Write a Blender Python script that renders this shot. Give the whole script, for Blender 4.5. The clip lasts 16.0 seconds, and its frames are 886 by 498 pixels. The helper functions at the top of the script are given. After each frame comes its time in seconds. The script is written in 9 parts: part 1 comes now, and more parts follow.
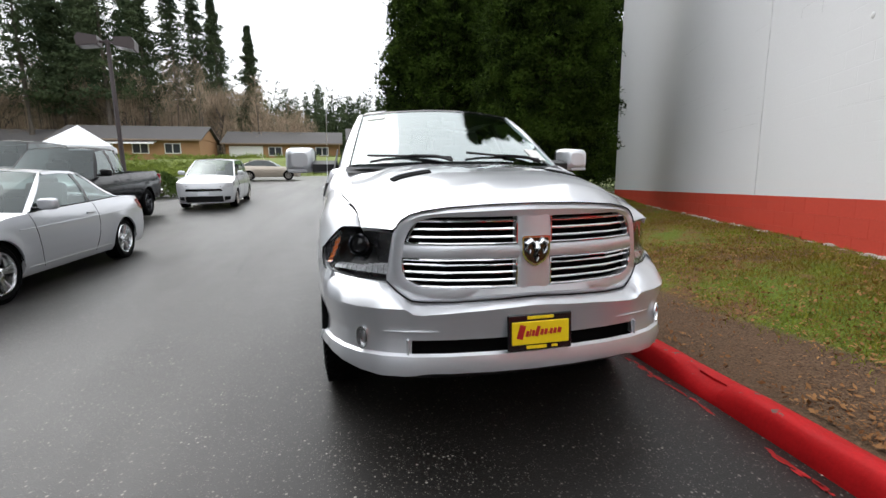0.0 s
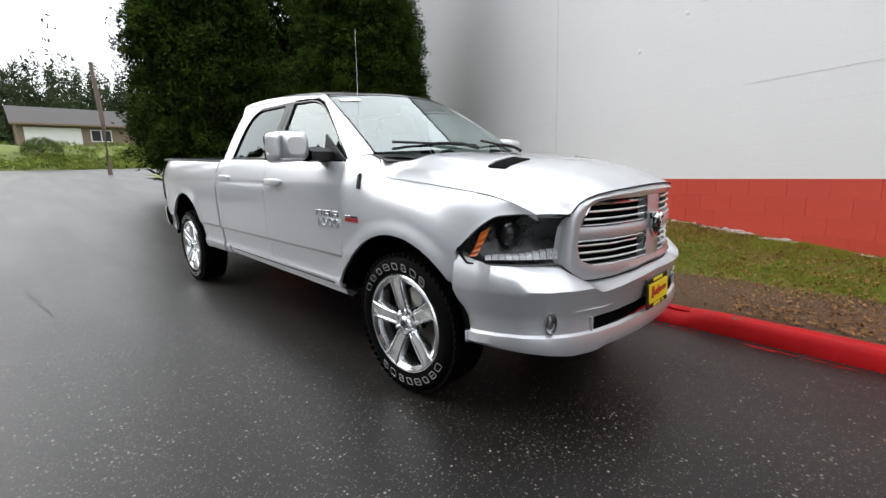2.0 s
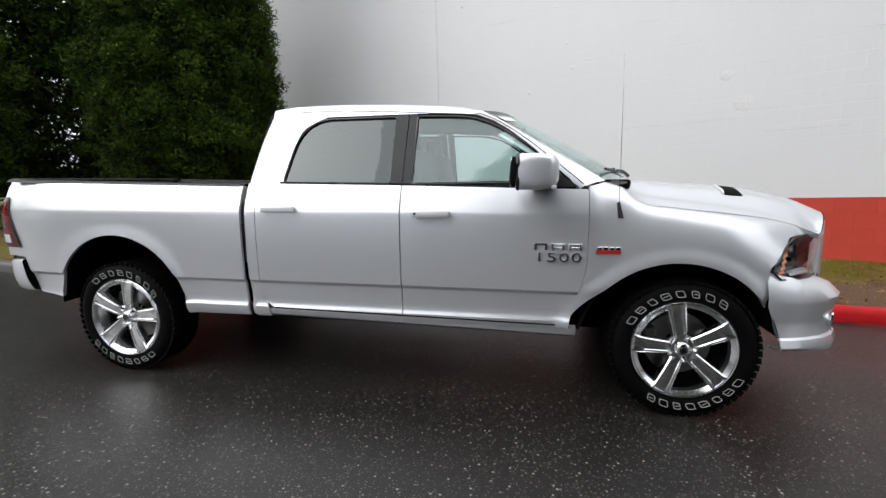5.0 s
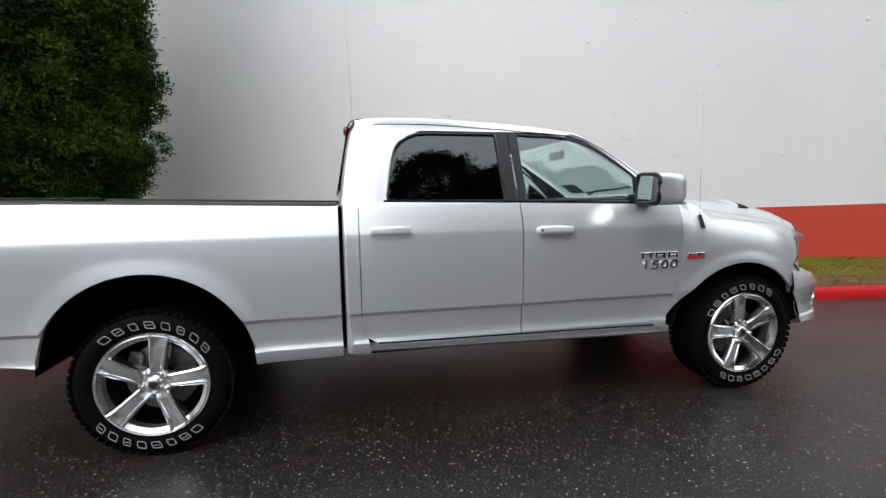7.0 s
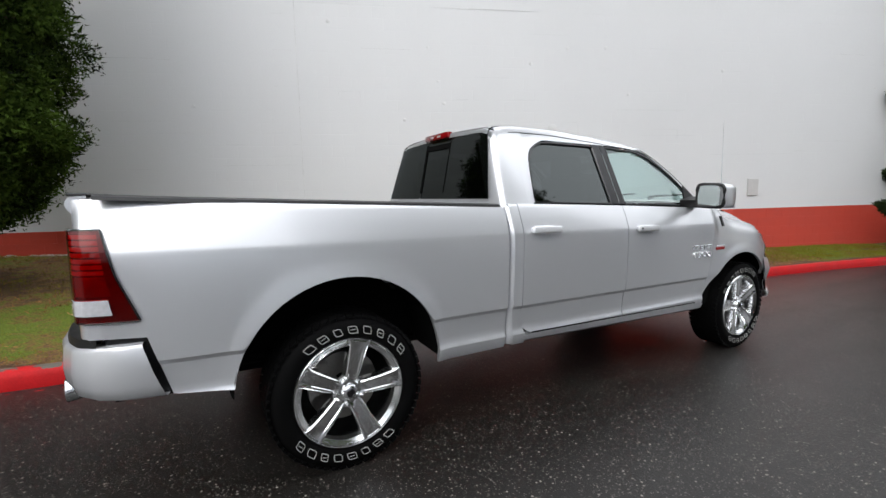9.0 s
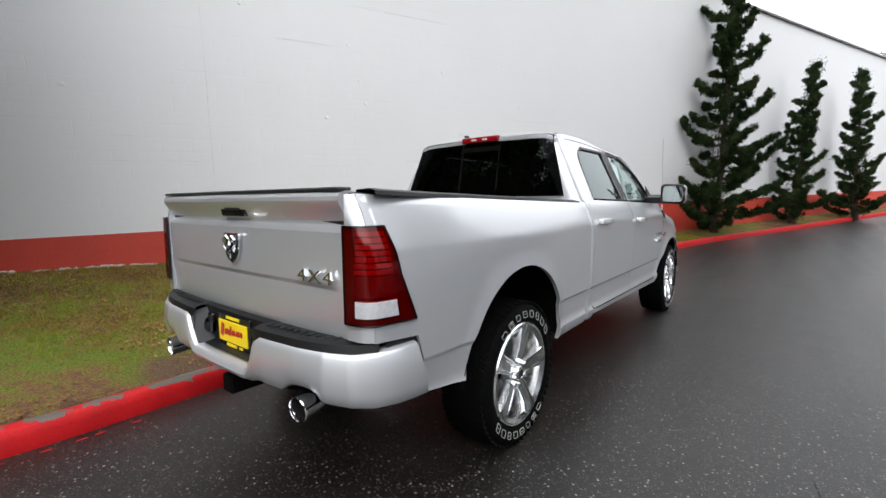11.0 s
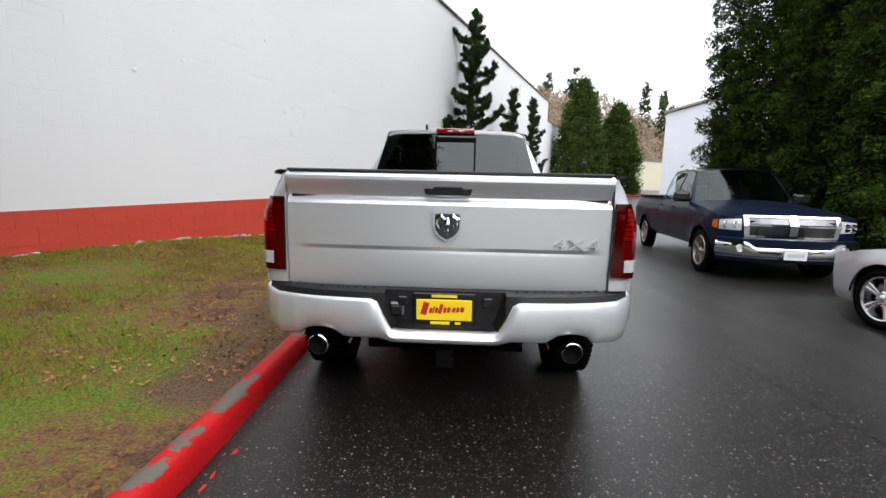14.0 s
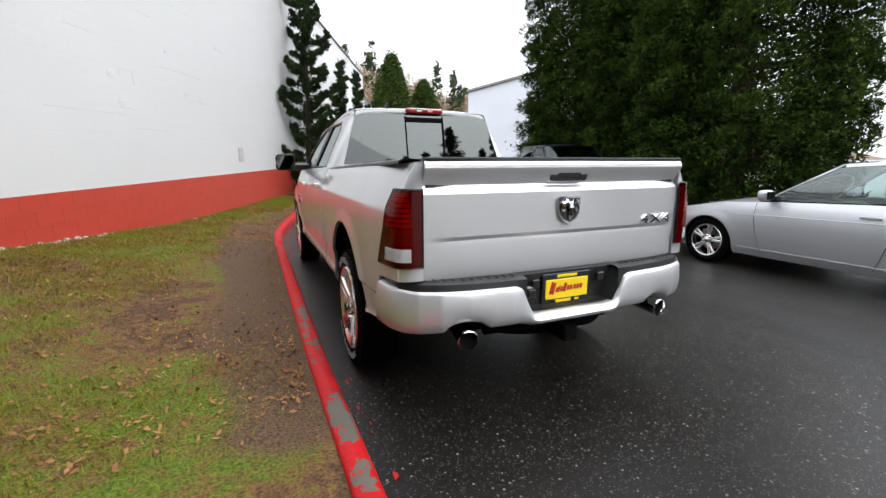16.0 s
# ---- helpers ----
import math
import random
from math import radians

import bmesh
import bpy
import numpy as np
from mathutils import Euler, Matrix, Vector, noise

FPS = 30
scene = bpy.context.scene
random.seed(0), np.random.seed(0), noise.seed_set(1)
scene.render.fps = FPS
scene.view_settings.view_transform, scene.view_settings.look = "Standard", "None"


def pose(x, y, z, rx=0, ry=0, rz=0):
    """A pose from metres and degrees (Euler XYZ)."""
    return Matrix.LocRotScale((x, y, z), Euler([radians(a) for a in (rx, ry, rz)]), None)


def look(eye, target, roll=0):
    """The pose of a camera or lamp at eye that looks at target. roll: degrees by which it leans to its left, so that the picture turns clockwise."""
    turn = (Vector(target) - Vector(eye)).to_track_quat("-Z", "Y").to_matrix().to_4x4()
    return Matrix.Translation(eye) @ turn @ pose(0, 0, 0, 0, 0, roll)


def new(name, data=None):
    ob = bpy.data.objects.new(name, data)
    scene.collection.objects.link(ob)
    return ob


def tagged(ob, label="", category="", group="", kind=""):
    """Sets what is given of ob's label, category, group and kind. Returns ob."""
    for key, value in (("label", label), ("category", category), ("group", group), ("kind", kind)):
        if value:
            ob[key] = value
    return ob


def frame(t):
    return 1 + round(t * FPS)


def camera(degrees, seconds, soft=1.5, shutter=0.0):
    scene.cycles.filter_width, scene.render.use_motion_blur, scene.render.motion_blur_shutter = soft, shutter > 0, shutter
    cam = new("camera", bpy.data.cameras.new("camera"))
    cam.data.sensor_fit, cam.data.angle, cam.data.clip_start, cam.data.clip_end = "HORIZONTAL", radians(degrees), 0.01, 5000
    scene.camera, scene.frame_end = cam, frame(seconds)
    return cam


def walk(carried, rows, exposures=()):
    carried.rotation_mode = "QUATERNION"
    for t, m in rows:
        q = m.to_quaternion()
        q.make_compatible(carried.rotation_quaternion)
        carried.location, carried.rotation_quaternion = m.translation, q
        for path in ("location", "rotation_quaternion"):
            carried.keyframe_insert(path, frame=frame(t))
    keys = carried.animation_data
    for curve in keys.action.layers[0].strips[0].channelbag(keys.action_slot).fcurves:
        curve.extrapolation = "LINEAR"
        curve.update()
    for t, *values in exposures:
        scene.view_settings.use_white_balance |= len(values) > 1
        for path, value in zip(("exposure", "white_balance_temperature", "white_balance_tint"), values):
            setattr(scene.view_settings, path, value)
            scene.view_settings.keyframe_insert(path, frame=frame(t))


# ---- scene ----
cam = camera(90.7, 16.0)
PATH = [
    (0, (-0.832, -2.831, 1.316), (-0.41, -0.905, 0.979), -0.5),
    (0.5, (-1.311, -2.746, 1.311), (-0.643, -0.89, 0.98), -0.4),
    (1, (-1.774, -2.496, 1.283), (-0.855, -0.752, 0.949), 0.1),
    (1.5, (-2.193, -2.187, 1.268), (-1.023, -0.605, 0.911), -1.2),
    (2, (-2.52, -1.845, 1.317), (-1.123, -0.467, 0.929), -1.0),
    (2.5, (-2.856, -1.434, 1.344), (-1.302, -0.224, 0.997), -1.3),
    (3, (-3.14, -1.012, 1.362), (-1.48, 0.052, 1.025), -1.2),
    (3.5, (-3.301, -0.535, 1.394), (-1.579, 0.432, 1.077), -1.4),
    (4, (-3.443, -0.054, 1.408), (-1.618, 0.699, 1.084), -1.4),
    (4.5, (-3.512, 0.426, 1.387), (-1.624, 1.002, 1.067), -2.0),
    (5, (-3.6, 0.898, 1.393), (-1.661, 1.274, 1.081), -0.5),
    (5.2, (-3.639, 1.111, 1.408), (-1.688, 1.397, 1.076), -0.7),
    (7.3, (-3.497, 2.96, 1.408), (-1.57, 2.474, 1.19), -1.0),
    (7.5, (-3.474, 3.142, 1.425), (-1.562, 2.595, 1.215), -1.2),
    (8, (-3.396, 3.581, 1.409), (-1.546, 2.848, 1.205), -1.1),
    (8.5, (-3.243, 4.013, 1.417), (-1.451, 3.154, 1.187), -0.8),
    (9, (-3.102, 4.465, 1.407), (-1.38, 3.473, 1.181), 0.0),
    (9.5, (-2.897, 4.863, 1.39), (-1.242, 3.765, 1.155), 0.3),
    (10, (-2.666, 5.241, 1.374), (-1.101, 4.013, 1.164), 1.3),
    (10.2, (-2.553, 5.383, 1.383), (-1.04, 4.092, 1.172), 0.7),
    (12.3, (-1.351, 6.619, 1.365), (-0.578, 4.782, 1.21), 0.5),
    (12.5, (-1.205, 6.694, 1.367), (-0.478, 4.836, 1.223), 0.5),
    (13, (-0.839, 6.887, 1.351), (-0.318, 4.966, 1.159), 1.0),
    (13.5, (-0.453, 6.985, 1.349), (-0.13, 5.025, 1.12), -0.0),
    (14, (-0.062, 7.078, 1.347), (0.011, 5.098, 1.072), 1.3),
    (14.5, (0.343, 7.119, 1.34), (0.277, 5.144, 1.032), 1.3),
    (15, (0.745, 7.075, 1.36), (0.489, 5.118, 1.032), 2.3),
    (15.5, (1.159, 6.985, 1.372), (0.639, 5.089, 1.007), -0.5),
    (16, (1.527, 6.787, 1.398), (0.762, 4.978, 1.019), -0.2),
]
walk(cam, [(t, look(eye, target, roll)) for t, eye, target, roll in PATH], [(0.0, 0.56), (10.0, 0.58), (12.3, 0.70), (14.5, 0.72), (16.0, 0.80)])

# world: high white overcast, soft sun behind the cloud
world = bpy.data.worlds.new("overcast")
scene.world = world
world.use_nodes = True
wn, wl = world.node_tree.nodes, world.node_tree.links
sky = wn.new("ShaderNodeTexSky")
sky.sky_type, sky.sun_disc = "NISHITA", False
sky.sun_elevation, sky.sun_rotation = radians(41), radians(329)
sky.dust_density, sky.ozone_density, sky.air_density = 4.0, 1.0, 1.6
grey = wn.new("ShaderNodeHueSaturation")
grey.inputs["Saturation"].default_value = 0.10
wl.new(sky.outputs[0], grey.inputs["Color"])
# an overcast sky is brighter overhead than at the horizon
aim, part_z, lift, deck = (wn.new("ShaderNode" + k) for k in ("TexCoord", "SeparateXYZ", "MapRange", "VectorMath"))
deck.operation = "SCALE"
for socket, value in zip(("From Min", "From Max", "To Min", "To Max"), (0.05, 1.0, 1.0, 1.75)):
    lift.inputs[socket].default_value = value
wl.new(aim.outputs["Generated"], part_z.inputs[0]), wl.new(part_z.outputs["Z"], lift.inputs["Value"])
veil = wn.new("ShaderNodeVectorMath")
veil.operation = "MULTIPLY_ADD"
veil.inputs[1].default_value, veil.inputs[2].default_value = (0.22, 0.22, 0.22), (4.6, 4.76, 5.02)
wl.new(grey.outputs[0], veil.inputs[0]), wl.new(veil.outputs[0], deck.inputs[0]), wl.new(lift.outputs[0], deck.inputs["Scale"])
wl.new(deck.outputs[0], wn["Background"].inputs["Color"])
wn["Background"].inputs["Strength"].default_value = 0.172
lamp_data = bpy.data.lights.new("sun", "SUN")
lamp_data.energy, lamp_data.angle, lamp_data.color = 0.45, radians(45), (1.0, 0.99, 0.98)
sun = new("sun", lamp_data)
sun.matrix_world = look((-12, 24, 20), (0, 4, 0))

# ---------------------------------------------------------------- materials
def material(name, base, rough=0.5, metal=0.0, var=0.12, scale=6.0, fine=90.0, bump=0.08, depth=0.004,
             coat=0.0, spec=0.5, rvar=0.08, rnd=0.0, emit=None, transmit=0.0):
    """A plain surface with broad stains, fine grain and a little relief."""
    m = bpy.data.materials.new(name)
    m.use_nodes = True
    n, l = m.node_tree.nodes, m.node_tree.links
    b = n["Principled BSDF"]
    tc = n.new("ShaderNodeTexCoord")
    big, small = n.new("ShaderNodeTexNoise"), n.new("ShaderNodeTexNoise")
    big.inputs["Scale"].default_value, small.inputs["Scale"].default_value = scale, fine
    big.inputs["Detail"].default_value = small.inputs["Detail"].default_value = 4
    for t in (big, small):
        l.new(tc.outputs["Object"], t.inputs["Vector"])
    mixed = n.new("ShaderNodeMath")
    mixed.operation, mixed.inputs[1].default_value = "MULTIPLY_ADD", 0.6
    l.new(big.outputs["Fac"], mixed.inputs[0])
    half = n.new("ShaderNodeMath")
    half.operation, half.inputs[1].default_value = "MULTIPLY", 0.4
    l.new(small.outputs["Fac"], half.inputs[0])
    l.new(half.outputs[0], mixed.inputs[2])
    ramp = n.new("ShaderNodeMapRange")
    ramp.inputs["From Min"].default_value, ramp.inputs["From Max"].default_value = 0.3, 0.7
    ramp.inputs["To Min"].default_value, ramp.inputs["To Max"].default_value = 1 - var, 1 + var
    l.new(mixed.outputs[0], ramp.inputs["Value"])
    val = ramp.outputs[0]
    if rnd:
        info = n.new("ShaderNodeObjectInfo")
        r2 = n.new("ShaderNodeMapRange")
        r2.inputs["To Min"].default_value, r2.inputs["To Max"].default_value = 1 - rnd, 1 + rnd
        l.new(info.outputs["Random"], r2.inputs["Value"])
        mul = n.new("ShaderNodeMath")
        mul.operation = "MULTIPLY"
        l.new(val, mul.inputs[0]), l.new(r2.outputs[0], mul.inputs[1])
        val = mul.outputs[0]
    hs = n.new("ShaderNodeHueSaturation")
    hs.inputs["Color"].default_value = (*base, 1)
    l.new(val, hs.inputs["Value"])
    l.new(hs.outputs[0], b.inputs["Base Color"])
    rr = n.new("ShaderNodeMapRange")
    rr.inputs["From Min"].default_value, rr.inputs["From Max"].default_value = 0.3, 0.7
    rr.inputs["To Min"].default_value, rr.inputs["To Max"].default_value = max(rough - rvar, 0.02), min(rough + rvar, 1)
    l.new(big.outputs["Fac"], rr.inputs["Value"]), l.new(rr.outputs[0], b.inputs["Roughness"])
    b.inputs["Metallic"].default_value = metal
    b.inputs["Specular IOR Level"].default_value = spec
    b.inputs["Coat Weight"].default_value, b.inputs["Coat Roughness"].default_value = coat, 0.03
    if transmit:
        b.inputs["Transmission Weight"].default_value = transmit
    if bump:
        bp = n.new("ShaderNodeBump")
        bp.inputs["Strength"].default_value, bp.inputs["Distance"].default_value = bump, depth
        l.new(small.outputs["Fac"], bp.inputs["Height"]), l.new(bp.outputs[0], b.inputs["Normal"])
    if emit:
        b.inputs["Emission Color"].default_value, b.inputs["Emission Strength"].default_value = (*emit[:3], 1), emit[3]
    return m


PANES = []


def pane(name, tint, ior=1.6):
    """Thin glass: a tinted clear sheet with a mirror gloss that grows at grazing angles."""
    m = bpy.data.materials.new(name)
    PANES.append(name)
    m.use_nodes = True
    n, l = m.node_tree.nodes, m.node_tree.links
    n.remove(n["Principled BSDF"])
    clear, gloss, mix, edge, steep, fr = (n.new("ShaderNode" + k) for k in ("BsdfTransparent", "BsdfGlossy", "MixShader", "LayerWeight", "Math", "MapRange"))
    clear.inputs["Color"].default_value = (*tint, 1)
    gloss.inputs["Roughness"].default_value = 0.01
    gloss.inputs["Color"].default_value = (0.92, 1.0, 0.99, 1)
    edge.inputs["Blend"].default_value = 0.5
    steep.operation, steep.inputs[1].default_value = "POWER", 5.0
    fr.inputs["To Min"].default_value = ((ior - 1) / (ior + 1)) ** 2
    l.new(edge.outputs["Facing"], steep.inputs[0]), l.new(steep.outputs[0], fr.inputs["Value"])
    l.new(fr.outputs[0], mix.inputs[0]), l.new(clear.outputs[0], mix.inputs[1]), l.new(gloss.outputs[0], mix.inputs[2])
    l.new(mix.outputs[0], n["Material Output"].inputs["Surface"])
    return m


def paint(name, base, metal=0.75, rough=0.32, flake=0.05):
    m = material(name, base, rough=rough, metal=metal, spec=0.5 if max(base) > 0.2 else 0.15, var=0.006, scale=0.7, fine=900, bump=0.0, coat=1.0 if max(base) > 0.2 else 0.18, rvar=0.004)
    return m


SILVER = paint("silver_paint", (0.675, 0.685, 0.71), metal=0.58, rough=0.34)
COUPE_SILVER = paint("coupe_silver_paint", (0.56, 0.57, 0.60), metal=0.5, rough=0.36)
NAVY = paint("navy_paint", (0.006, 0.010, 0.027), metal=0.2, rough=0.3)
BLACK_PAINT = paint("black_paint", (0.008, 0.008, 0.009), metal=0.1, rough=0.25)
WHITE_PAINT = paint("white_car_paint", (0.58, 0.59, 0.61), metal=0.0, rough=0.35)
CHROME = material("chrome", (0.80, 0.81, 0.82), rough=0.07, metal=1, var=0.03, bump=0, rvar=0.02)
POLISHED = material("polished_alloy", (0.90, 0.91, 0.92), rough=0.2, metal=1, var=0.02, bump=0.0, fine=300, rvar=0.02)
DARK_CHROME = material("dark_chrome", (0.12, 0.12, 0.13), rough=0.18, metal=1, var=0.1, bump=0)
BLACK_PLASTIC = material("black_plastic", (0.007, 0.007, 0.0075), rough=0.45, var=0.2, bump=0.15, fine=400, depth=0.001)
TRIM_BLACK = material("gloss_black_trim", (0.01, 0.01, 0.011), rough=0.2, var=0.1, bump=0)
# near-zero black: shade of wells, underside and openings is put into the colour
VOID = material("underbody_shade_black", (0.002, 0.002, 0.002), rough=0.9, var=0.3, bump=0.2, spec=0.1)
RUBBER = material("tyre_rubber", (0.0022, 0.0022, 0.0023), spec=0.07, rough=0.7, var=0.25, bump=0.2, fine=250, depth=0.002)
FOG_GLASS = material("fog_lamp_glass", (0.26, 0.26, 0.27), rough=0.12, metal=0.6, var=0.2, scale=40, bump=0.2, fine=60, coat=1.0)
HANDLE = paint("handle_silver", (0.80, 0.81, 0.83), metal=0.3, rough=0.3)
CELL = material("light_cell_clear", (0.62, 0.63, 0.65), rough=0.2, metal=0.3, var=0.3, scale=60, bump=0.6, fine=120, coat=1.0)
LAMP_BLACK = material("lamp_housing_black", (0.012, 0.012, 0.013), rough=0.25, var=0.1, bump=0)
TYRE_WHITE = material("tyre_letter_white", (0.36, 0.36, 0.35), rough=0.7, var=0.15, bump=0.1)
DISC = material("brake_disc_steel", (0.25, 0.24, 0.23), rough=0.4, metal=1, var=0.2)
GLASS_CLEAR = pane("clear_glass", (0.72, 0.86, 0.84), 2.0)
GLASS_WIND = pane("windshield_glass", (0.72, 0.86, 0.84), 3.1)
GLASS_CAR = pane("car_glass", (0.22, 0.26, 0.26), 1.6)
GLASS_TINT = pane("tinted_glass", (0.022, 0.022, 0.026), 1.72)
RED_PANE = pane("red_lamp_cover", (0.55, 0.02, 0.025), 1.38)
PILLAR = material("satin_black_pillar", (0.016, 0.016, 0.018), rough=0.42, var=0.1, bump=0, spec=0.3)
LIGHT_BAR = material("red_light_bar", (0.50, 0.010, 0.016), rough=0.4, var=0.1, bump=0)
LENS = pane("lamp_lens", (0.93, 0.93, 0.93), 1.28)
RED_LENS = material("red_lamp_lens", (0.24, 0.003, 0.006), rough=0.06, var=0.15, scale=20, bump=0.0, coat=1.0)
RED_DARK = material("dark_red_lamp_lens", (0.14, 0.004, 0.008), rough=0.06, var=0.15, scale=20, bump=0.0, coat=1.0)
AMBER = material("amber_lens", (0.75, 0.17, 0.02), rough=0.15, var=0.1, bump=0, coat=1.0)
WHITE_LENS = material("white_lamp_lens", (0.50, 0.50, 0.52), rough=0.12, var=0.15, scale=40, bump=0.3, fine=60, coat=1.0)
PLATE_YELLOW = material("plate_yellow", (0.90, 0.66, 0.012), rough=0.4, var=0.06)
PLATE_RED = material("plate_red", (0.45, 0.02, 0.02), rough=0.45, var=0.08)
PLATE_WHITE = material("plate_white", (0.70, 0.72, 0.75), rough=0.45, var=0.06)
CLOTH_GREY = material("seat_cloth_grey", (0.10, 0.105, 0.11), rough=0.85, var=0.15, fine=300, bump=0.3)
DASH_GREY = material("dash_grey", (0.05, 0.05, 0.053), rough=0.7, var=0.12, fine=300, bump=0.2)
PAPER = material("paper_sticker", (0.72, 0.72, 0.68), rough=0.6, var=0.08)


def asphalt_wet():
    """Dark wet chip asphalt: pale stones in it, damp and dry patches, a film of water in the worn strips."""
    m = bpy.data.materials.new("wet_asphalt")
    m.use_nodes = True
    n, l = m.node_tree.nodes, m.node_tree.links
    b = n["Principled BSDF"]
    tc = n.new("ShaderNodeTexCoord")

    def noise_tex(scale, detail=5):
        t = n.new("ShaderNodeTexNoise")
        t.inputs["Scale"].default_value, t.inputs["Detail"].default_value = scale, detail
        l.new(tc.outputs["Object"], t.inputs["Vector"])
        return t

    def span(src, a, c, lo, hi):
        r = n.new("ShaderNodeMapRange")
        for k, v in zip(("From Min", "From Max", "To Min", "To Max"), (a, c, lo, hi)):
            r.inputs[k].default_value = v
        l.new(src, r.inputs["Value"])
        return r.outputs[0]

    def mix(fac, a, c):
        x = n.new("ShaderNodeMix")
        x.data_type = "RGBA"
        for sock, v in ((x.inputs["Factor"], fac), (x.inputs["A"], a), (x.inputs["B"], c)):
            if isinstance(v, (tuple, float)):
                sock.default_value = v
            else:
                l.new(v, sock)
        return x.outputs["Result"]

    big, mid, grain = noise_tex(0.35), noise_tex(2.3), noise_tex(140, 3)
    base = mix(span(big.outputs["Fac"], 0.15, 0.85, 0, 1), (0.0036, 0.0032, 0.0028, 1), (0.0076, 0.0068, 0.0060, 1))
    base = mix(span(grain.outputs["Fac"], 0.42, 0.72, 0, 0.9), base, (0.014, 0.012, 0.0104, 1))
    flow = n.new("ShaderNodeMapping")
    flow.inputs["Scale"].default_value, flow.inputs["Rotation"].default_value = (1.3, 0.16, 1.0), (0, 0, radians(8))
    l.new(tc.outputs["Object"], flow.inputs["Vector"])
    streak = n.new("ShaderNodeTexNoise")
    streak.inputs["Scale"].default_value, streak.inputs["Detail"].default_value = 1.0, 2
    l.new(flow.outputs[0], streak.inputs["Vector"])
    base = mix(span(streak.outputs["Fac"], 0.40, 0.75, 0, 0.5), base, (0.018, 0.0163, 0.0147, 1))
    def stones(scale, share, small, large, dark, pale, under):
        """Pale stones of one size, a share of all, set in the binder."""
        v = n.new("ShaderNodeTexVoronoi")
        v.inputs["Scale"].default_value = scale
        l.new(tc.outputs["Object"], v.inputs["Vector"])
        pick = n.new("ShaderNodeSeparateColor")
        l.new(v.outputs["Color"], pick.inputs[0])
        both = n.new("ShaderNodeMath")
        both.operation = "MULTIPLY"
        l.new(span(pick.outputs[0], 1 - share, 1 - share + 0.02, 0, 1), both.inputs[0])
        l.new(span(v.outputs["Distance"], small, large, 1, 0), both.inputs[1])
        return mix(both.outputs[0], under, mix(pick.outputs[1], dark, pale)), both

    base, fine_stones = stones(105, 0.30, 0.24, 0.40, (0.012, 0.011, 0.0095, 1), (0.19, 0.172, 0.15, 1), base)
    base, both = stones(46, 0.20, 0.17, 0.36, (0.03, 0.027, 0.023, 1), (0.34, 0.315, 0.275, 1), base)
    l.new(base, b.inputs["Base Color"])
    l.new(span(mid.outputs["Fac"], 0.0, 1.0, 0.50, 0.70), b.inputs["Roughness"])
    b.inputs["Specular IOR Level"].default_value = 0.1
    b.inputs["Coat Weight"].default_value, b.inputs["Coat IOR"].default_value = 1.0, 1.34
    l.new(span(streak.outputs["Fac"], 0.25, 0.75, 0.44, 0.30), b.inputs["Coat Roughness"])
    add = n.new("ShaderNodeMath")
    l.new(grain.outputs["Fac"], add.inputs[0]), l.new(fine_stones.outputs[0], add.inputs[1])
    bp = n.new("ShaderNodeBump")
    bp.inputs["Strength"].default_value, bp.inputs["Distance"].default_value = 0.35, 0.004
    l.new(add.outputs[0], bp.inputs["Height"]), l.new(bp.outputs[0], b.inputs["Normal"]), l.new(bp.outputs[0], b.inputs["Coat Normal"])
    return m


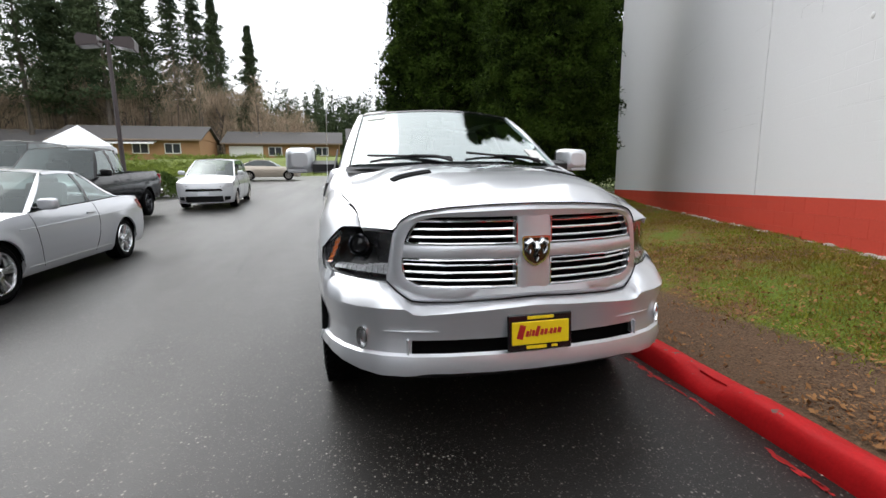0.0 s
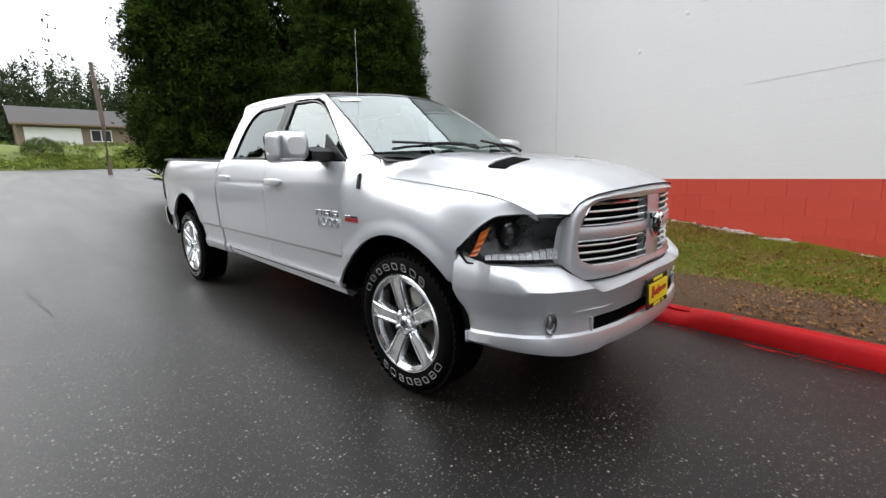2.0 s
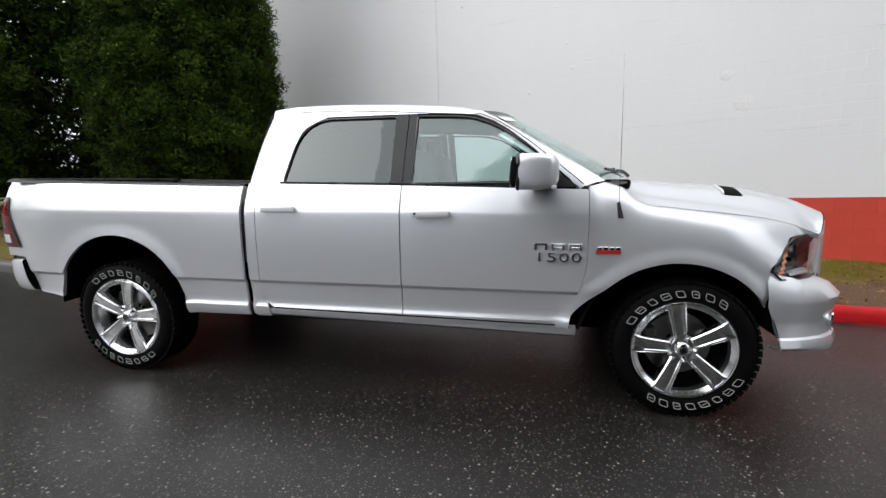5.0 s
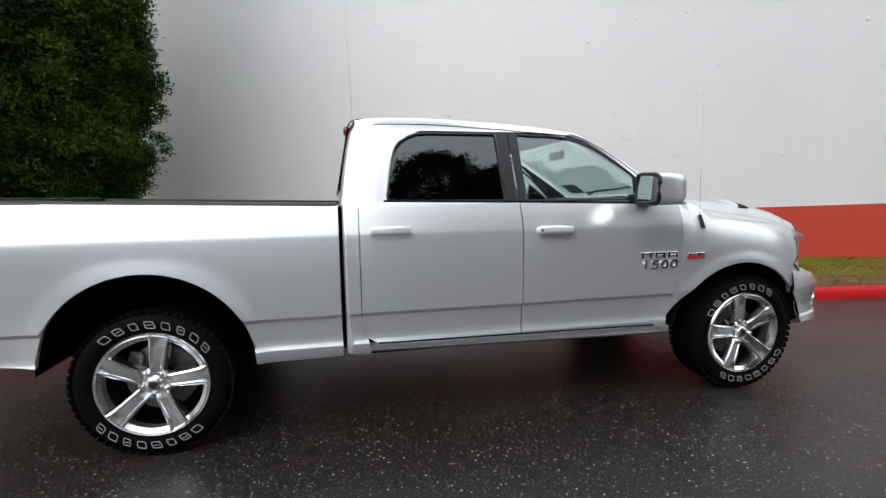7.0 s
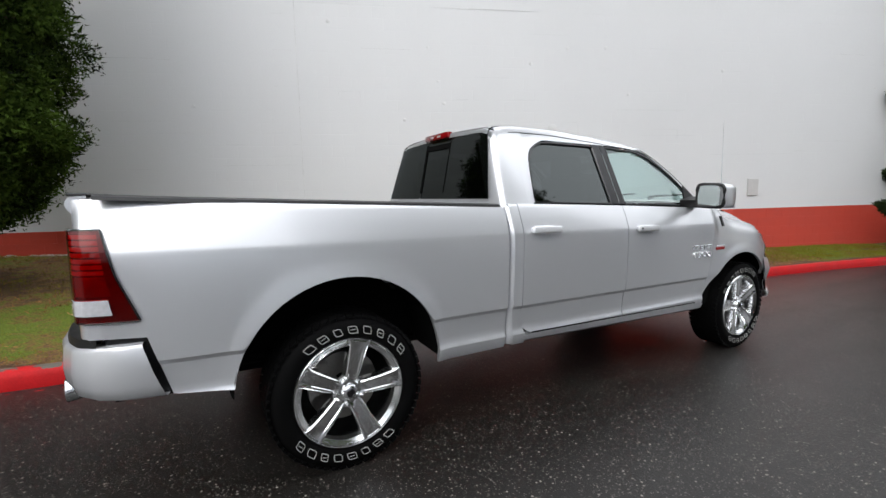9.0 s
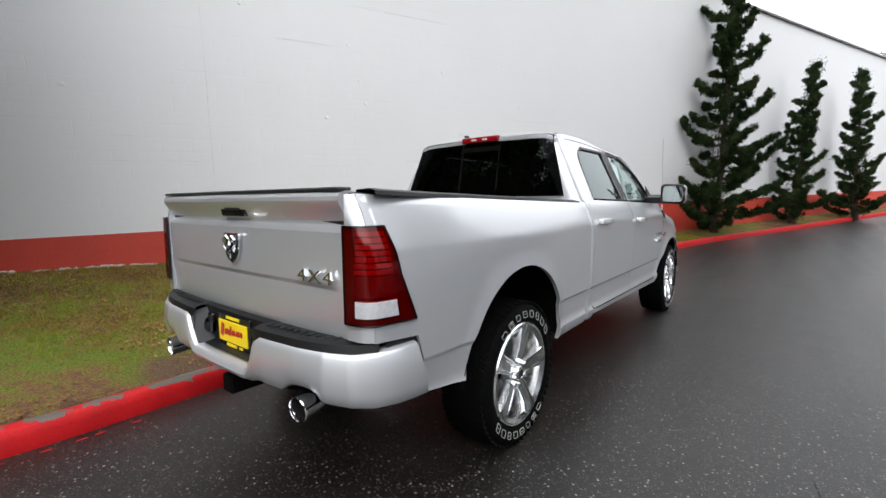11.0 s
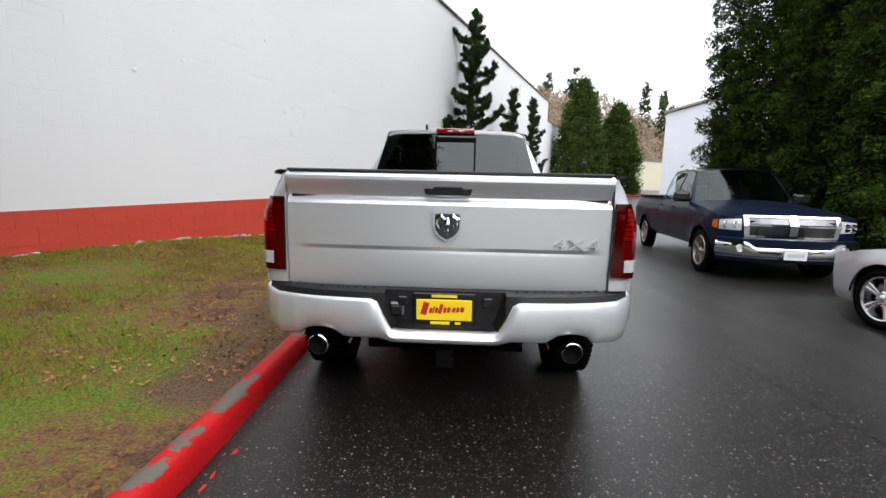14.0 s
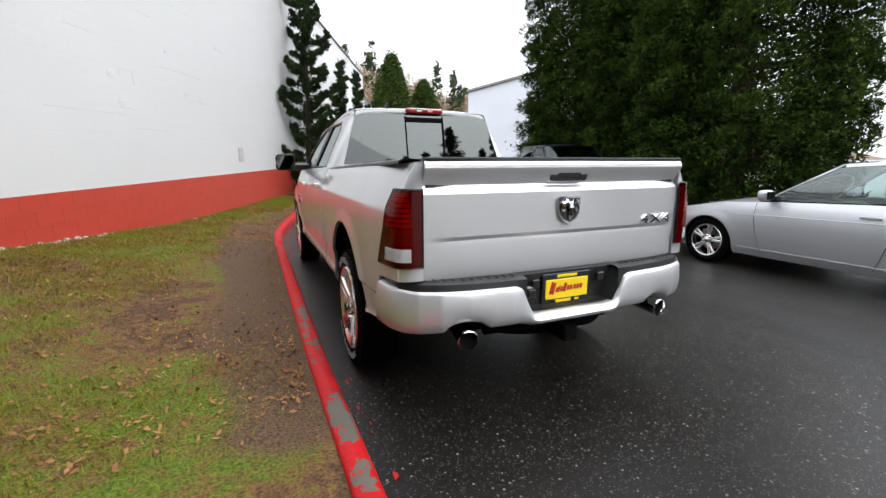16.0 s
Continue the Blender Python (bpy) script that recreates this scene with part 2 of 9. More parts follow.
def lawn_soil():
    """Thin winter lawn: moss green, straw and bare brown soil in patches; trodden bare along the kerb."""
    m = bpy.data.materials.new("lawn_soil")
    m.use_nodes = True
    n, l = m.node_tree.nodes, m.node_tree.links
    b = n["Principled BSDF"]
    tc = n.new("ShaderNodeTexCoord")

    def noise_tex(scale, detail):
        t = n.new("ShaderNodeTexNoise")
        t.inputs["Scale"].default_value, t.inputs["Detail"].default_value = scale, detail
        l.new(tc.outputs["Object"], t.inputs["Vector"])
        return t.outputs["Fac"]

    def math_node(op, a, c):
        q = n.new("ShaderNodeMath")
        q.operation = op
        for i, v in enumerate((a, c)):
            if isinstance(v, float):
                q.inputs[i].default_value = v
            else:
                l.new(v, q.inputs[i])
        return q.outputs[0]

    def span(src, lo, hi, a=0.0, c=1.0):
        q = n.new("ShaderNodeMapRange")
        for k, v in zip(("From Min", "From Max", "To Min", "To Max"), (lo, hi, a, c)):
            q.inputs[k].default_value = v
        l.new(src, q.inputs["Value"])
        return q.outputs[0]

    broad, patch, clump, grain = noise_tex(0.55, 4), noise_tex(3.2, 6), noise_tex(14, 5), noise_tex(70, 4)
    tone = math_node("ADD", math_node("ADD", math_node("MULTIPLY", broad, 0.40), math_node("MULTIPLY", patch, 0.35)), math_node("MULTIPLY", clump, 0.25))
    r = n.new("ShaderNodeValToRGB")
    r.color_ramp.elements[0].position, r.color_ramp.elements[0].color = 0.43, (0.085, 0.046, 0.024, 1)
    r.color_ramp.elements[1].position, r.color_ramp.elements[1].color = 0.56, (0.095, 0.130, 0.012, 1)
    for p, col in ((0.47, (0.150, 0.078, 0.034, 1)), (0.51, (0.135, 0.105, 0.022, 1))):
        r.color_ramp.elements.new(p).color = col
    l.new(tone, r.inputs["Fac"])
    at = n.new("ShaderNodeAttribute")
    at.attribute_name = "bare"
    trodden = math_node("ADD", at.outputs["Fac"], math_node("ADD", math_node("MULTIPLY", patch, 0.9), math_node("MULTIPLY", clump, 0.5)))
    soil = n.new("ShaderNodeMix")
    soil.data_type = "RGBA"
    soil.inputs["B"].default_value = (0.110, 0.066, 0.038, 1)
    l.new(span(trodden, 1.18, 1.48), soil.inputs["Factor"]), l.new(r.outputs[0], soil.inputs["A"])
    hs = n.new("ShaderNodeHueSaturation")
    l.new(span(grain, 0.3, 0.7, 0.45, 1.5), hs.inputs["Value"]), l.new(soil.outputs["Result"], hs.inputs["Color"])
    l.new(hs.outputs[0], b.inputs["Base Color"])
    b.inputs["Roughness"].default_value = 0.9
    b.inputs["Specular IOR Level"].default_value = 0.25
    bp = n.new("ShaderNodeBump")
    bp.inputs["Strength"].default_value, bp.inputs["Distance"].default_value = 0.9, 0.02
    l.new(math_node("ADD", grain, clump), bp.inputs["Height"]), l.new(bp.outputs[0], b.inputs["Normal"])
    return m


def painted_block():
    """White paint over concrete block: faint courses under it, roller marks, dull stains."""
    m = material("white_block_paint", (0.68, 0.682, 0.685), rough=0.55, var=0.035, scale=0.5, fine=45, bump=0)
    n, l = m.node_tree.nodes, m.node_tree.links
    tc = n.new("ShaderNodeTexCoord")
    mp = n.new("ShaderNodeMapping")
    mp.inputs["Rotation"].default_value = (radians(90), 0, 0)
    l.new(tc.outputs["Object"], mp.inputs["Vector"])
    br = n.new("ShaderNodeTexBrick")
    for k, v in (("Scale", 1.0), ("Mortar Size", 0.006), ("Mortar Smooth", 0.4), ("Brick Width", 0.4064), ("Row Height", 0.2032)):
        br.inputs[k].default_value = v
    br.inputs["Color1"].default_value = br.inputs["Color2"].default_value = (1, 1, 1, 1)
    br.inputs["Mortar"].default_value = (0, 0, 0, 1)
    l.new(mp.outputs[0], br.inputs["Vector"])
    ns = n.new("ShaderNodeTexNoise")
    ns.inputs["Scale"].default_value, ns.inputs["Detail"].default_value = 1.1, 3
    l.new(tc.outputs["Object"], ns.inputs["Vector"])
    soft = n.new("ShaderNodeMix")
    soft.data_type = "RGBA"
    rg = n.new("ShaderNodeMapRange")
    for k, v in zip(("From Min", "From Max", "To Min", "To Max"), (0.42, 0.62, 0.0, 1.0)):
        rg.inputs[k].default_value = v
    l.new(ns.outputs["Fac"], rg.inputs["Value"])
    soft.inputs["A"].default_value = (1, 1, 1, 1)
    l.new(rg.outputs[0], soft.inputs["Factor"]), l.new(br.outputs["Color"], soft.inputs["B"])
    bp = n.new("ShaderNodeBump")
    bp.inputs["Strength"].default_value, bp.inputs["Distance"].default_value = 0.35, 0.006
    l.new(soft.outputs["Result"], bp.inputs["Height"])
    rough = n.new("ShaderNodeTexNoise")
    rough.inputs["Scale"].default_value = 70
    l.new(tc.outputs["Object"], rough.inputs["Vector"])
    bp2 = n.new("ShaderNodeBump")
    bp2.inputs["Strength"].default_value, bp2.inputs["Distance"].default_value = 0.15, 0.003
    l.new(rough.outputs["Fac"], bp2.inputs["Height"]), l.new(bp.outputs[0], bp2.inputs["Normal"])
    l.new(bp2.outputs[0], n["Principled BSDF"].inputs["Normal"])
    return m


ASPHALT = asphalt_wet()
LAWN = lawn_soil()
WALL_WHITE = painted_block()
WALL_RED = material("red_band_paint", (0.50, 0.052, 0.030), rough=0.55, var=0.10, scale=1.2, fine=40, bump=0.25, rnd=0.03)
MORTAR_RED = material("red_mortar", (0.49, 0.051, 0.030), rough=0.7, var=0.15, bump=0.3)
KERB_RED = material("red_kerb_paint", (0.40, 0.012, 0.014), rough=0.42, var=0.2, scale=5, fine=60, bump=0.35, rnd=0.06)
CONCRETE = material("bare_concrete", (0.17, 0.16, 0.145), rough=0.8, var=0.25, scale=5, fine=70, bump=0.5)
GREY_KERB = material("grey_kerb", (0.085, 0.08, 0.075), rough=0.6, var=0.25, scale=4, bump=0.4)
BARK = material("bark_brown", (0.055, 0.035, 0.025), rough=0.95, var=0.3, scale=9, fine=50, bump=0.9, depth=0.02)
BARK_GREY = material("bark_grey", (0.085, 0.07, 0.055), rough=0.95, var=0.3, scale=6, fine=40, bump=0.8, depth=0.02)


def foliage(name, dark, light, scale=2.6):
    """Leaves: colour varies from clump to clump and leaf to leaf."""
    m = bpy.data.materials.new(name)
    m.use_nodes = True
    n, l = m.node_tree.nodes, m.node_tree.links
    b = n["Principled BSDF"]
    geo, tc, ns = n.new("ShaderNodeNewGeometry"), n.new("ShaderNodeTexCoord"), n.new("ShaderNodeTexNoise")
    ns.inputs["Scale"].default_value, ns.inputs["Detail"].default_value = scale, 3
    l.new(tc.outputs["Object"], ns.inputs["Vector"])
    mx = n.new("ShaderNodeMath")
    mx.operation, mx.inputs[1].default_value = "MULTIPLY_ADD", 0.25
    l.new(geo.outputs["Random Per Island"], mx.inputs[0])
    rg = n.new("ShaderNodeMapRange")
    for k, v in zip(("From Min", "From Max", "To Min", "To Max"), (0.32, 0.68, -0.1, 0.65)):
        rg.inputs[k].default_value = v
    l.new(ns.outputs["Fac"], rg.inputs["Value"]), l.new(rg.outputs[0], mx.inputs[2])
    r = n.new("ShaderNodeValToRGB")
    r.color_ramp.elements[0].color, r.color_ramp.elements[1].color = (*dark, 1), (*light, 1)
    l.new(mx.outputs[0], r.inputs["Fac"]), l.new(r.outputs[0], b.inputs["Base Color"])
    b.inputs["Roughness"].default_value = 0.85
    b.inputs["Specular IOR Level"].default_value = 0.06
    return m


# sequoia and cedar: near-black dark ends put the shade between lit clumps into colour
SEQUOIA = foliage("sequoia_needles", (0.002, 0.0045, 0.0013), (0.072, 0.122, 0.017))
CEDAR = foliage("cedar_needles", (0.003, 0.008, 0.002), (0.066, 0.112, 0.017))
JUNIPER = foliage("juniper_needles", (0.010, 0.020, 0.008), (0.050, 0.078, 0.028))
CYPRESS = foliage("cypress_needles", (0.014, 0.032, 0.007), (0.085, 0.125, 0.024))
FIR = foliage("far_fir_needles", (0.022, 0.036, 0.019), (0.088, 0.112, 0.054), 0.25)
BARE = foliage("bare_twigs", (0.22, 0.165, 0.115), (0.46, 0.36, 0.26), 0.2)
SHRUB = foliage("shrub_leaves", (0.035, 0.060, 0.014), (0.14, 0.20, 0.05), 2)
GRASS = foliage("grass_blades", (0.185, 0.125, 0.024), (0.185, 0.245, 0.022), 1.4)
TUSSOCK = foliage("tussock_grass", (0.10, 0.13, 0.025), (0.23, 0.28, 0.06), 0.8)
STRAW = foliage("fallen_leaves", (0.13, 0.055, 0.022), (0.42, 0.23, 0.10), 3)
BANK = material("bank_grass", (0.125, 0.155, 0.032), rough=0.9, var=0.35, scale=0.5, fine=8, bump=0.8, depth=0.05)
# ---------------------------------------------------------------- mesh helpers
class Geo:
    """Points and faces of one part."""

    def __init__(self):
        self.v, self.f = [], []

    def add(self, verts, faces):
        k = len(self.v)
        self.v += [tuple(p) for p in verts]
        self.f += [tuple(k + i for i in f) for f in faces]
        return self

    def grid(self, rows, closed=False):
        """Quads over rows of points of equal length."""
        n = len(rows[0])
        faces = []
        for i in range(len(rows) - 1):
            for j in range(n if closed else n - 1):
                a, b = i * n + j, i * n + (j + 1) % n
                faces.append((a, b, b + n, a + n))
        return self.add([p for r in rows for p in r], faces)

    def box(self, c, s, bevel=0.0, turn=None, seg=1):
        bm = bmesh.new()
        bmesh.ops.create_cube(bm, size=1.0)
        bmesh.ops.scale(bm, vec=s, verts=bm.verts)
        if bevel:
            bmesh.ops.bevel(bm, geom=bm.edges, offset=bevel, segments=seg, affect="EDGES", profile=0.5)
        m = Matrix.Translation(c) @ (turn.to_4x4() if turn else Matrix())
        bm.verts.index_update()
        self.add([m @ p.co for p in bm.verts], [[p.index for p in f.verts] for f in bm.faces])
        bm.free()
        return self

    def cyl(self, a, b, r0, r1=None, n=16, caps=True):
        a, b, r1 = Vector(a), Vector(b), r0 if r1 is None else r1
        q = (b - a).to_track_quat("Z", "Y")
        ring = [Vector((math.cos(2 * math.pi * i / n), math.sin(2 * math.pi * i / n), 0)) for i in range(n)]
        k = len(self.v)
        self.grid([[a + q @ (p * r0) for p in ring], [b + q @ (p * r1) for p in ring]], closed=True)
        if caps:
            self.f += [tuple(k + i for i in reversed(range(n))), tuple(k + n + i for i in range(n))]
        return self

    def tube(self, path, r, n=8):
        """A round bar along a path; r is one radius or one for each point."""
        pts = [Vector(p) for p in path]
        rs = r if isinstance(r, (list, tuple)) else [r] * len(pts)
        rows = []
        for i, p in enumerate(pts):
            d = (pts[min(i + 1, len(pts) - 1)] - pts[max(i - 1, 0)]).normalized()
            q = d.to_track_quat("Z", "Y")
            rows.append([p + q @ Vector((math.cos(2 * math.pi * j / n) * rs[i], math.sin(2 * math.pi * j / n) * rs[i], 0)) for j in range(n)])
        k = len(self.v)
        self.grid(rows, closed=True)
        self.f += [tuple(k + i for i in reversed(range(n))), tuple(k + (len(pts) - 1) * n + i for i in range(n))]
        return self

    def lathe(self, prof, n=48, x0=0.0):
        """Turned about the x axis: prof holds (x, radius)."""
        rows = [[(x0 + x, r * math.cos(2 * math.pi * i / n), r * math.sin(2 * math.pi * i / n)) for i in range(n)] for x, r in prof]
        return self.grid(rows, closed=True)

    def prism(self, outline, d):
        """A flat outline of points, thickened by the vector d."""
        n, d = len(outline), Vector(d)
        o = [Vector(p) for p in outline]
        self.add(o + [p + d for p in o], [tuple(reversed(range(n))), tuple(range(n, 2 * n))] + [(i, (i + 1) % n, n + (i + 1) % n, n + i) for i in range(n)])
        return self

    def moved(self, m):
        self.v = [tuple(m @ Vector(p)) for p in self.v]
        return self

    def mirrored(self):
        """With its mirror image on the other side of x = 0."""
        k = len(self.v)
        self.v += [(-x, y, z) for x, y, z in self.v]
        self.f += [tuple(k + i for i in reversed(f)) for f in self.f]
        return self


def part(name, geo, mat, parent=None, label="", smooth=True, angle=35):
    """Links a Geo as one mesh object under a thing or under a part."""
    if mat.name in PANES:  # glass faces outwards
        for i, f in enumerate(geo.f):
            a, b, c = (Vector(geo.v[j]) for j in f[:3])
            if (b - a).cross(c - a).dot(a - Vector((0, 1.6, 1.1))) < 0:
                geo.f[i] = tuple(reversed(f))
    me = bpy.data.meshes.new(name)
    me.from_pydata(geo.v, [], geo.f)
    me.validate()
    me.materials.append(mat)
    if smooth:
        me.polygons.foreach_set("use_smooth", [True] * len(me.polygons))
        me.set_sharp_from_angle(angle=radians(angle))
    ob = new(name, me)
    if parent:
        ob.parent = parent
    if label:
        ob["label"] = label
    return ob


def thing(name, m, label, category, group="", kind=""):
    ob = new(name)
    ob.matrix_world = m
    ob.empty_display_size = 0.2
    return tagged(ob, label, category, group, kind)


def lerp(table, t):
    """Smooth reading between the pairs of a table."""
    if t <= table[0][0]:
        return table[0][1]
    for (a, u), (b, v) in zip(table, table[1:]):
        if t <= b:
            return u + (v - u) * (t - a) / (b - a)
    return table[-1][1]


def sm(t):
    t = min(max(t, 0.0), 1.0)
    return t * t * (3 - 2 * t)


def flat_mesh(name, co, quads, mat):
    """A mesh from arrays, for large numbers of leaves or blades."""
    me = bpy.data.meshes.new(name)
    k = quads.shape[1]
    me.vertices.add(len(co))
    me.vertices.foreach_set("co", co.astype(np.float32).ravel())
    me.loops.add(quads.size)
    me.loops.foreach_set("vertex_index", quads.astype(np.int32).ravel())
    me.polygons.add(len(quads))
    me.polygons.foreach_set("loop_start", np.arange(0, quads.size, k, dtype=np.int32))
    me.update(calc_edges=True)
    me.materials.append(mat)
    return me

# ---------------------------------------------------------------- ground
KERB_LINE = [(-26.0, -34.0), (-13.0, -32.0), (-8.3, -30.0), (-6.9, -26.0), (-4.7, -20.0), (-2.25, -13.5), (-0.45, -9.0), (0.42, -6.0), (0.92, -3.6), (1.13, -2.2), (1.165, -1.2),
             (1.165, 0.0), (1.165, 2.0), (1.155, 4.0), (1.12, 5.5), (1.18, 7.0), (1.42, 9.0), (1.75, 11.5), (2.15, 15.0), (2.6, 19.0), (3.2, 23.0), (4.3, 25.6), (6.5, 27.0), (12.0, 28.0)]


def ground_z(x, y):
    """The lot dips at the parked truck and rises gently both ways, to a grass bank and the houses beyond the street."""
    z = 0.0
    if y < -3:
        z = 0.036 * (y + 3) ** 2 / (3 - (y + 3))
    if y > 5:
        z = 0.056 * (y - 5) ** 2 / ((y - 5) + 2.2) if y < 12 else 0.2983 + 0.033 * (y - 12)
        z = min(z, 1.25 + 0.002 * (y - 40))
    return max(z, 0.0)


def kerb_x(y):
    return lerp([(b, a) for a, b in KERB_LINE[2:21]], y)


def ground():
    ys = [-900, -400, -200, -120, -80, -60] + [-50 + i for i in range(0, 36)] + [-14 + 0.5 * i for i in range(62)] + [17 + i for i in range(30)] + [50, 60, 80, 120, 200, 400, 900]
    xs = [-900, -400, -200, -100, -60, -40, -30, -24, -20, -16, -13, -10, -8, -6, -4, -2, 0, 1, 2, 3, 4, 6, 8, 12, 16, 20, 30, 40, 60, 100, 200, 400, 900]
    g = Geo().grid([[(x, y, ground_z(x, y) if abs(y) < 100 else ground_z(x, math.copysign(60, y))) for x in xs] for y in ys])
    tagged(part("ground", g, ASPHALT), "wet dark asphalt of the car lot and street", "asphalt", kind="structure")


def lawn_z(x, y):
    """The lawn climbs from the kerb's back to the foot of the wall."""
    k, w = kerb_x(y) + 0.2, WALL_X + WALL_B * y
    t = min(max((x - k) / max(w - k, 0.5), 0), 1)
    rise = lerp([(-30, 0.08), (-9, 0.12), (-3, 0.17), (1, 0.36), (5, 0.33), (8, 0.24), (20, 0.15)], y)
    bumps = 0.02 * noise.noise((x * 1.3, y * 1.3, 0.0)) + 0.012 * noise.noise((x * 4, y * 4, 3.0))
    return ground_z(x, y) + 0.125 + rise * (0.35 * t + 0.65 * sm(t)) + bumps * min(1, (x - k) * 4 + 0.1)


WALL_X, WALL_B, WALL_TILT = 4.152, 0.3817, 0.0275


def lawn():
    """The planted strip between kerb and wall, and its wider end under the conifers."""
    rows = []
    for i in range(170):
        y = -30.5 + i * 0.25
        k, w = kerb_x(y) + 0.138, WALL_X + WALL_B * min(y, 12.0) + 0.05
        rows.append([(k + (w - k) * j / 40, y, lawn_z(k + (w - k) * j / 40, y) if j else ground_z(k, y) + 0.12) for j in range(41)])
    ob = part("lawn", Geo().grid(rows), LAWN)
    bare = ob.data.attributes.new("bare", "FLOAT", "POINT")
    bare.data.foreach_set("value", [(1.0 - sm((j / 40 - soil_edge(r[0][1]) + 0.05) / 0.16)) * min(1.0, soil_edge(r[0][1]) / 0.10) for r in rows for j in range(41)])
    tagged(ob, "thin mossy lawn with bare soil and leaf litter", "lawn", kind="structure")
    rows = []
    for i in range(60):
        y = 12.0 + i * 0.25
        k = kerb_x(y) + 0.16
        rows.append([(k + (16 - k) * j / 30, y, ground_z(k, y) + 0.13 + 0.02 * noise.noise((k + j, y, 0)) + 0.2 * sm(j / 12)) for j in range(31)])
    ob = part("lawn", Geo().grid(rows), BANK)
    tagged(ob, "bright green grass island under the conifers", "lawn", kind="structure")


def kerb():
    """Kerbstones, each a piece of its own, painted red along the strip and bare grey round the island."""
    red = tagged(new("kerb"), "red painted concrete kerb, chipped and worn", "kerb", kind="structure")
    grey = tagged(new("kerb"), "plain grey concrete kerb round the grass island", "kerb", kind="structure")
    pts = [Vector((a, b)) for a, b in KERB_LINE]
    walkline, run = [], 0.0
    for a, b in zip(pts, pts[1:]):
        m = max(int((b - a).length / 0.1), 1)
        walkline += [a.lerp(b, i / m) for i in range(m)]
    # smooth the line a little so that it bends without corners
    for _ in range(12):
        walkline = [walkline[0]] + [(walkline[i - 1] + walkline[i] * 2 + walkline[i + 1]) / 4 for i in range(1, len(walkline) - 1)] + [walkline[-1]]
    step = 27
    rng = random.Random(4)
    for i in range(0, len(walkline) - step, step):
        seg = walkline[i:i + step + 1]
        mid = seg[len(seg) // 2]
        is_red = mid.y < 7.6
        rows = []
        for j, p in enumerate(seg):
            q = seg[min(j + 1, len(seg) - 1)] - seg[max(j - 1, 0)]
            nrm = Vector((q.y, -q.x)).normalized()
            edge = 0.004 if j in (0, len(seg) - 1) else 0.0
            z = ground_z(p.x, p.y)
            chip = 0.0
            if is_red and -1.05 < p.y < -0.55:
                chip = 0.075 * max(0, math.sin((p.y + 1.05) / 0.5 * math.pi)) * (0.6 + 0.4 * noise.noise((p.y * 19, 0, 0)))
            wob = 0.006 * noise.noise((p.x * 6, p.y * 6, 1.0))
            prof = [(0.012 + edge, -0.12), (0.0 + edge, 0.0), (0.012 + edge + wob, 0.085 - chip), (0.03 + edge + wob + chip * 0.4, 0.128 - edge - chip),
                    (0.055 + edge + chip, 0.142 - edge - chip * 0.9), (0.10, 0.144 - edge - chip * 0.6 + wob), (0.155, 0.140 - edge - chip * 0.3), (0.175 - edge, 0.125), (0.178, -0.12)]
            rows.append([(p.x + nrm.x * d * 0.84, p.y + nrm.y * d * 0.84, z + h) for d, h in prof])
        g = Geo().grid(rows)
        k = len(prof)
        g.f += [tuple(range(k)), tuple(reversed(range(len(g.v) - k, len(g.v))))]
        part("kerbstone", g, KERB_WORN if is_red else GREY_KERB, red if is_red else grey, angle=50)


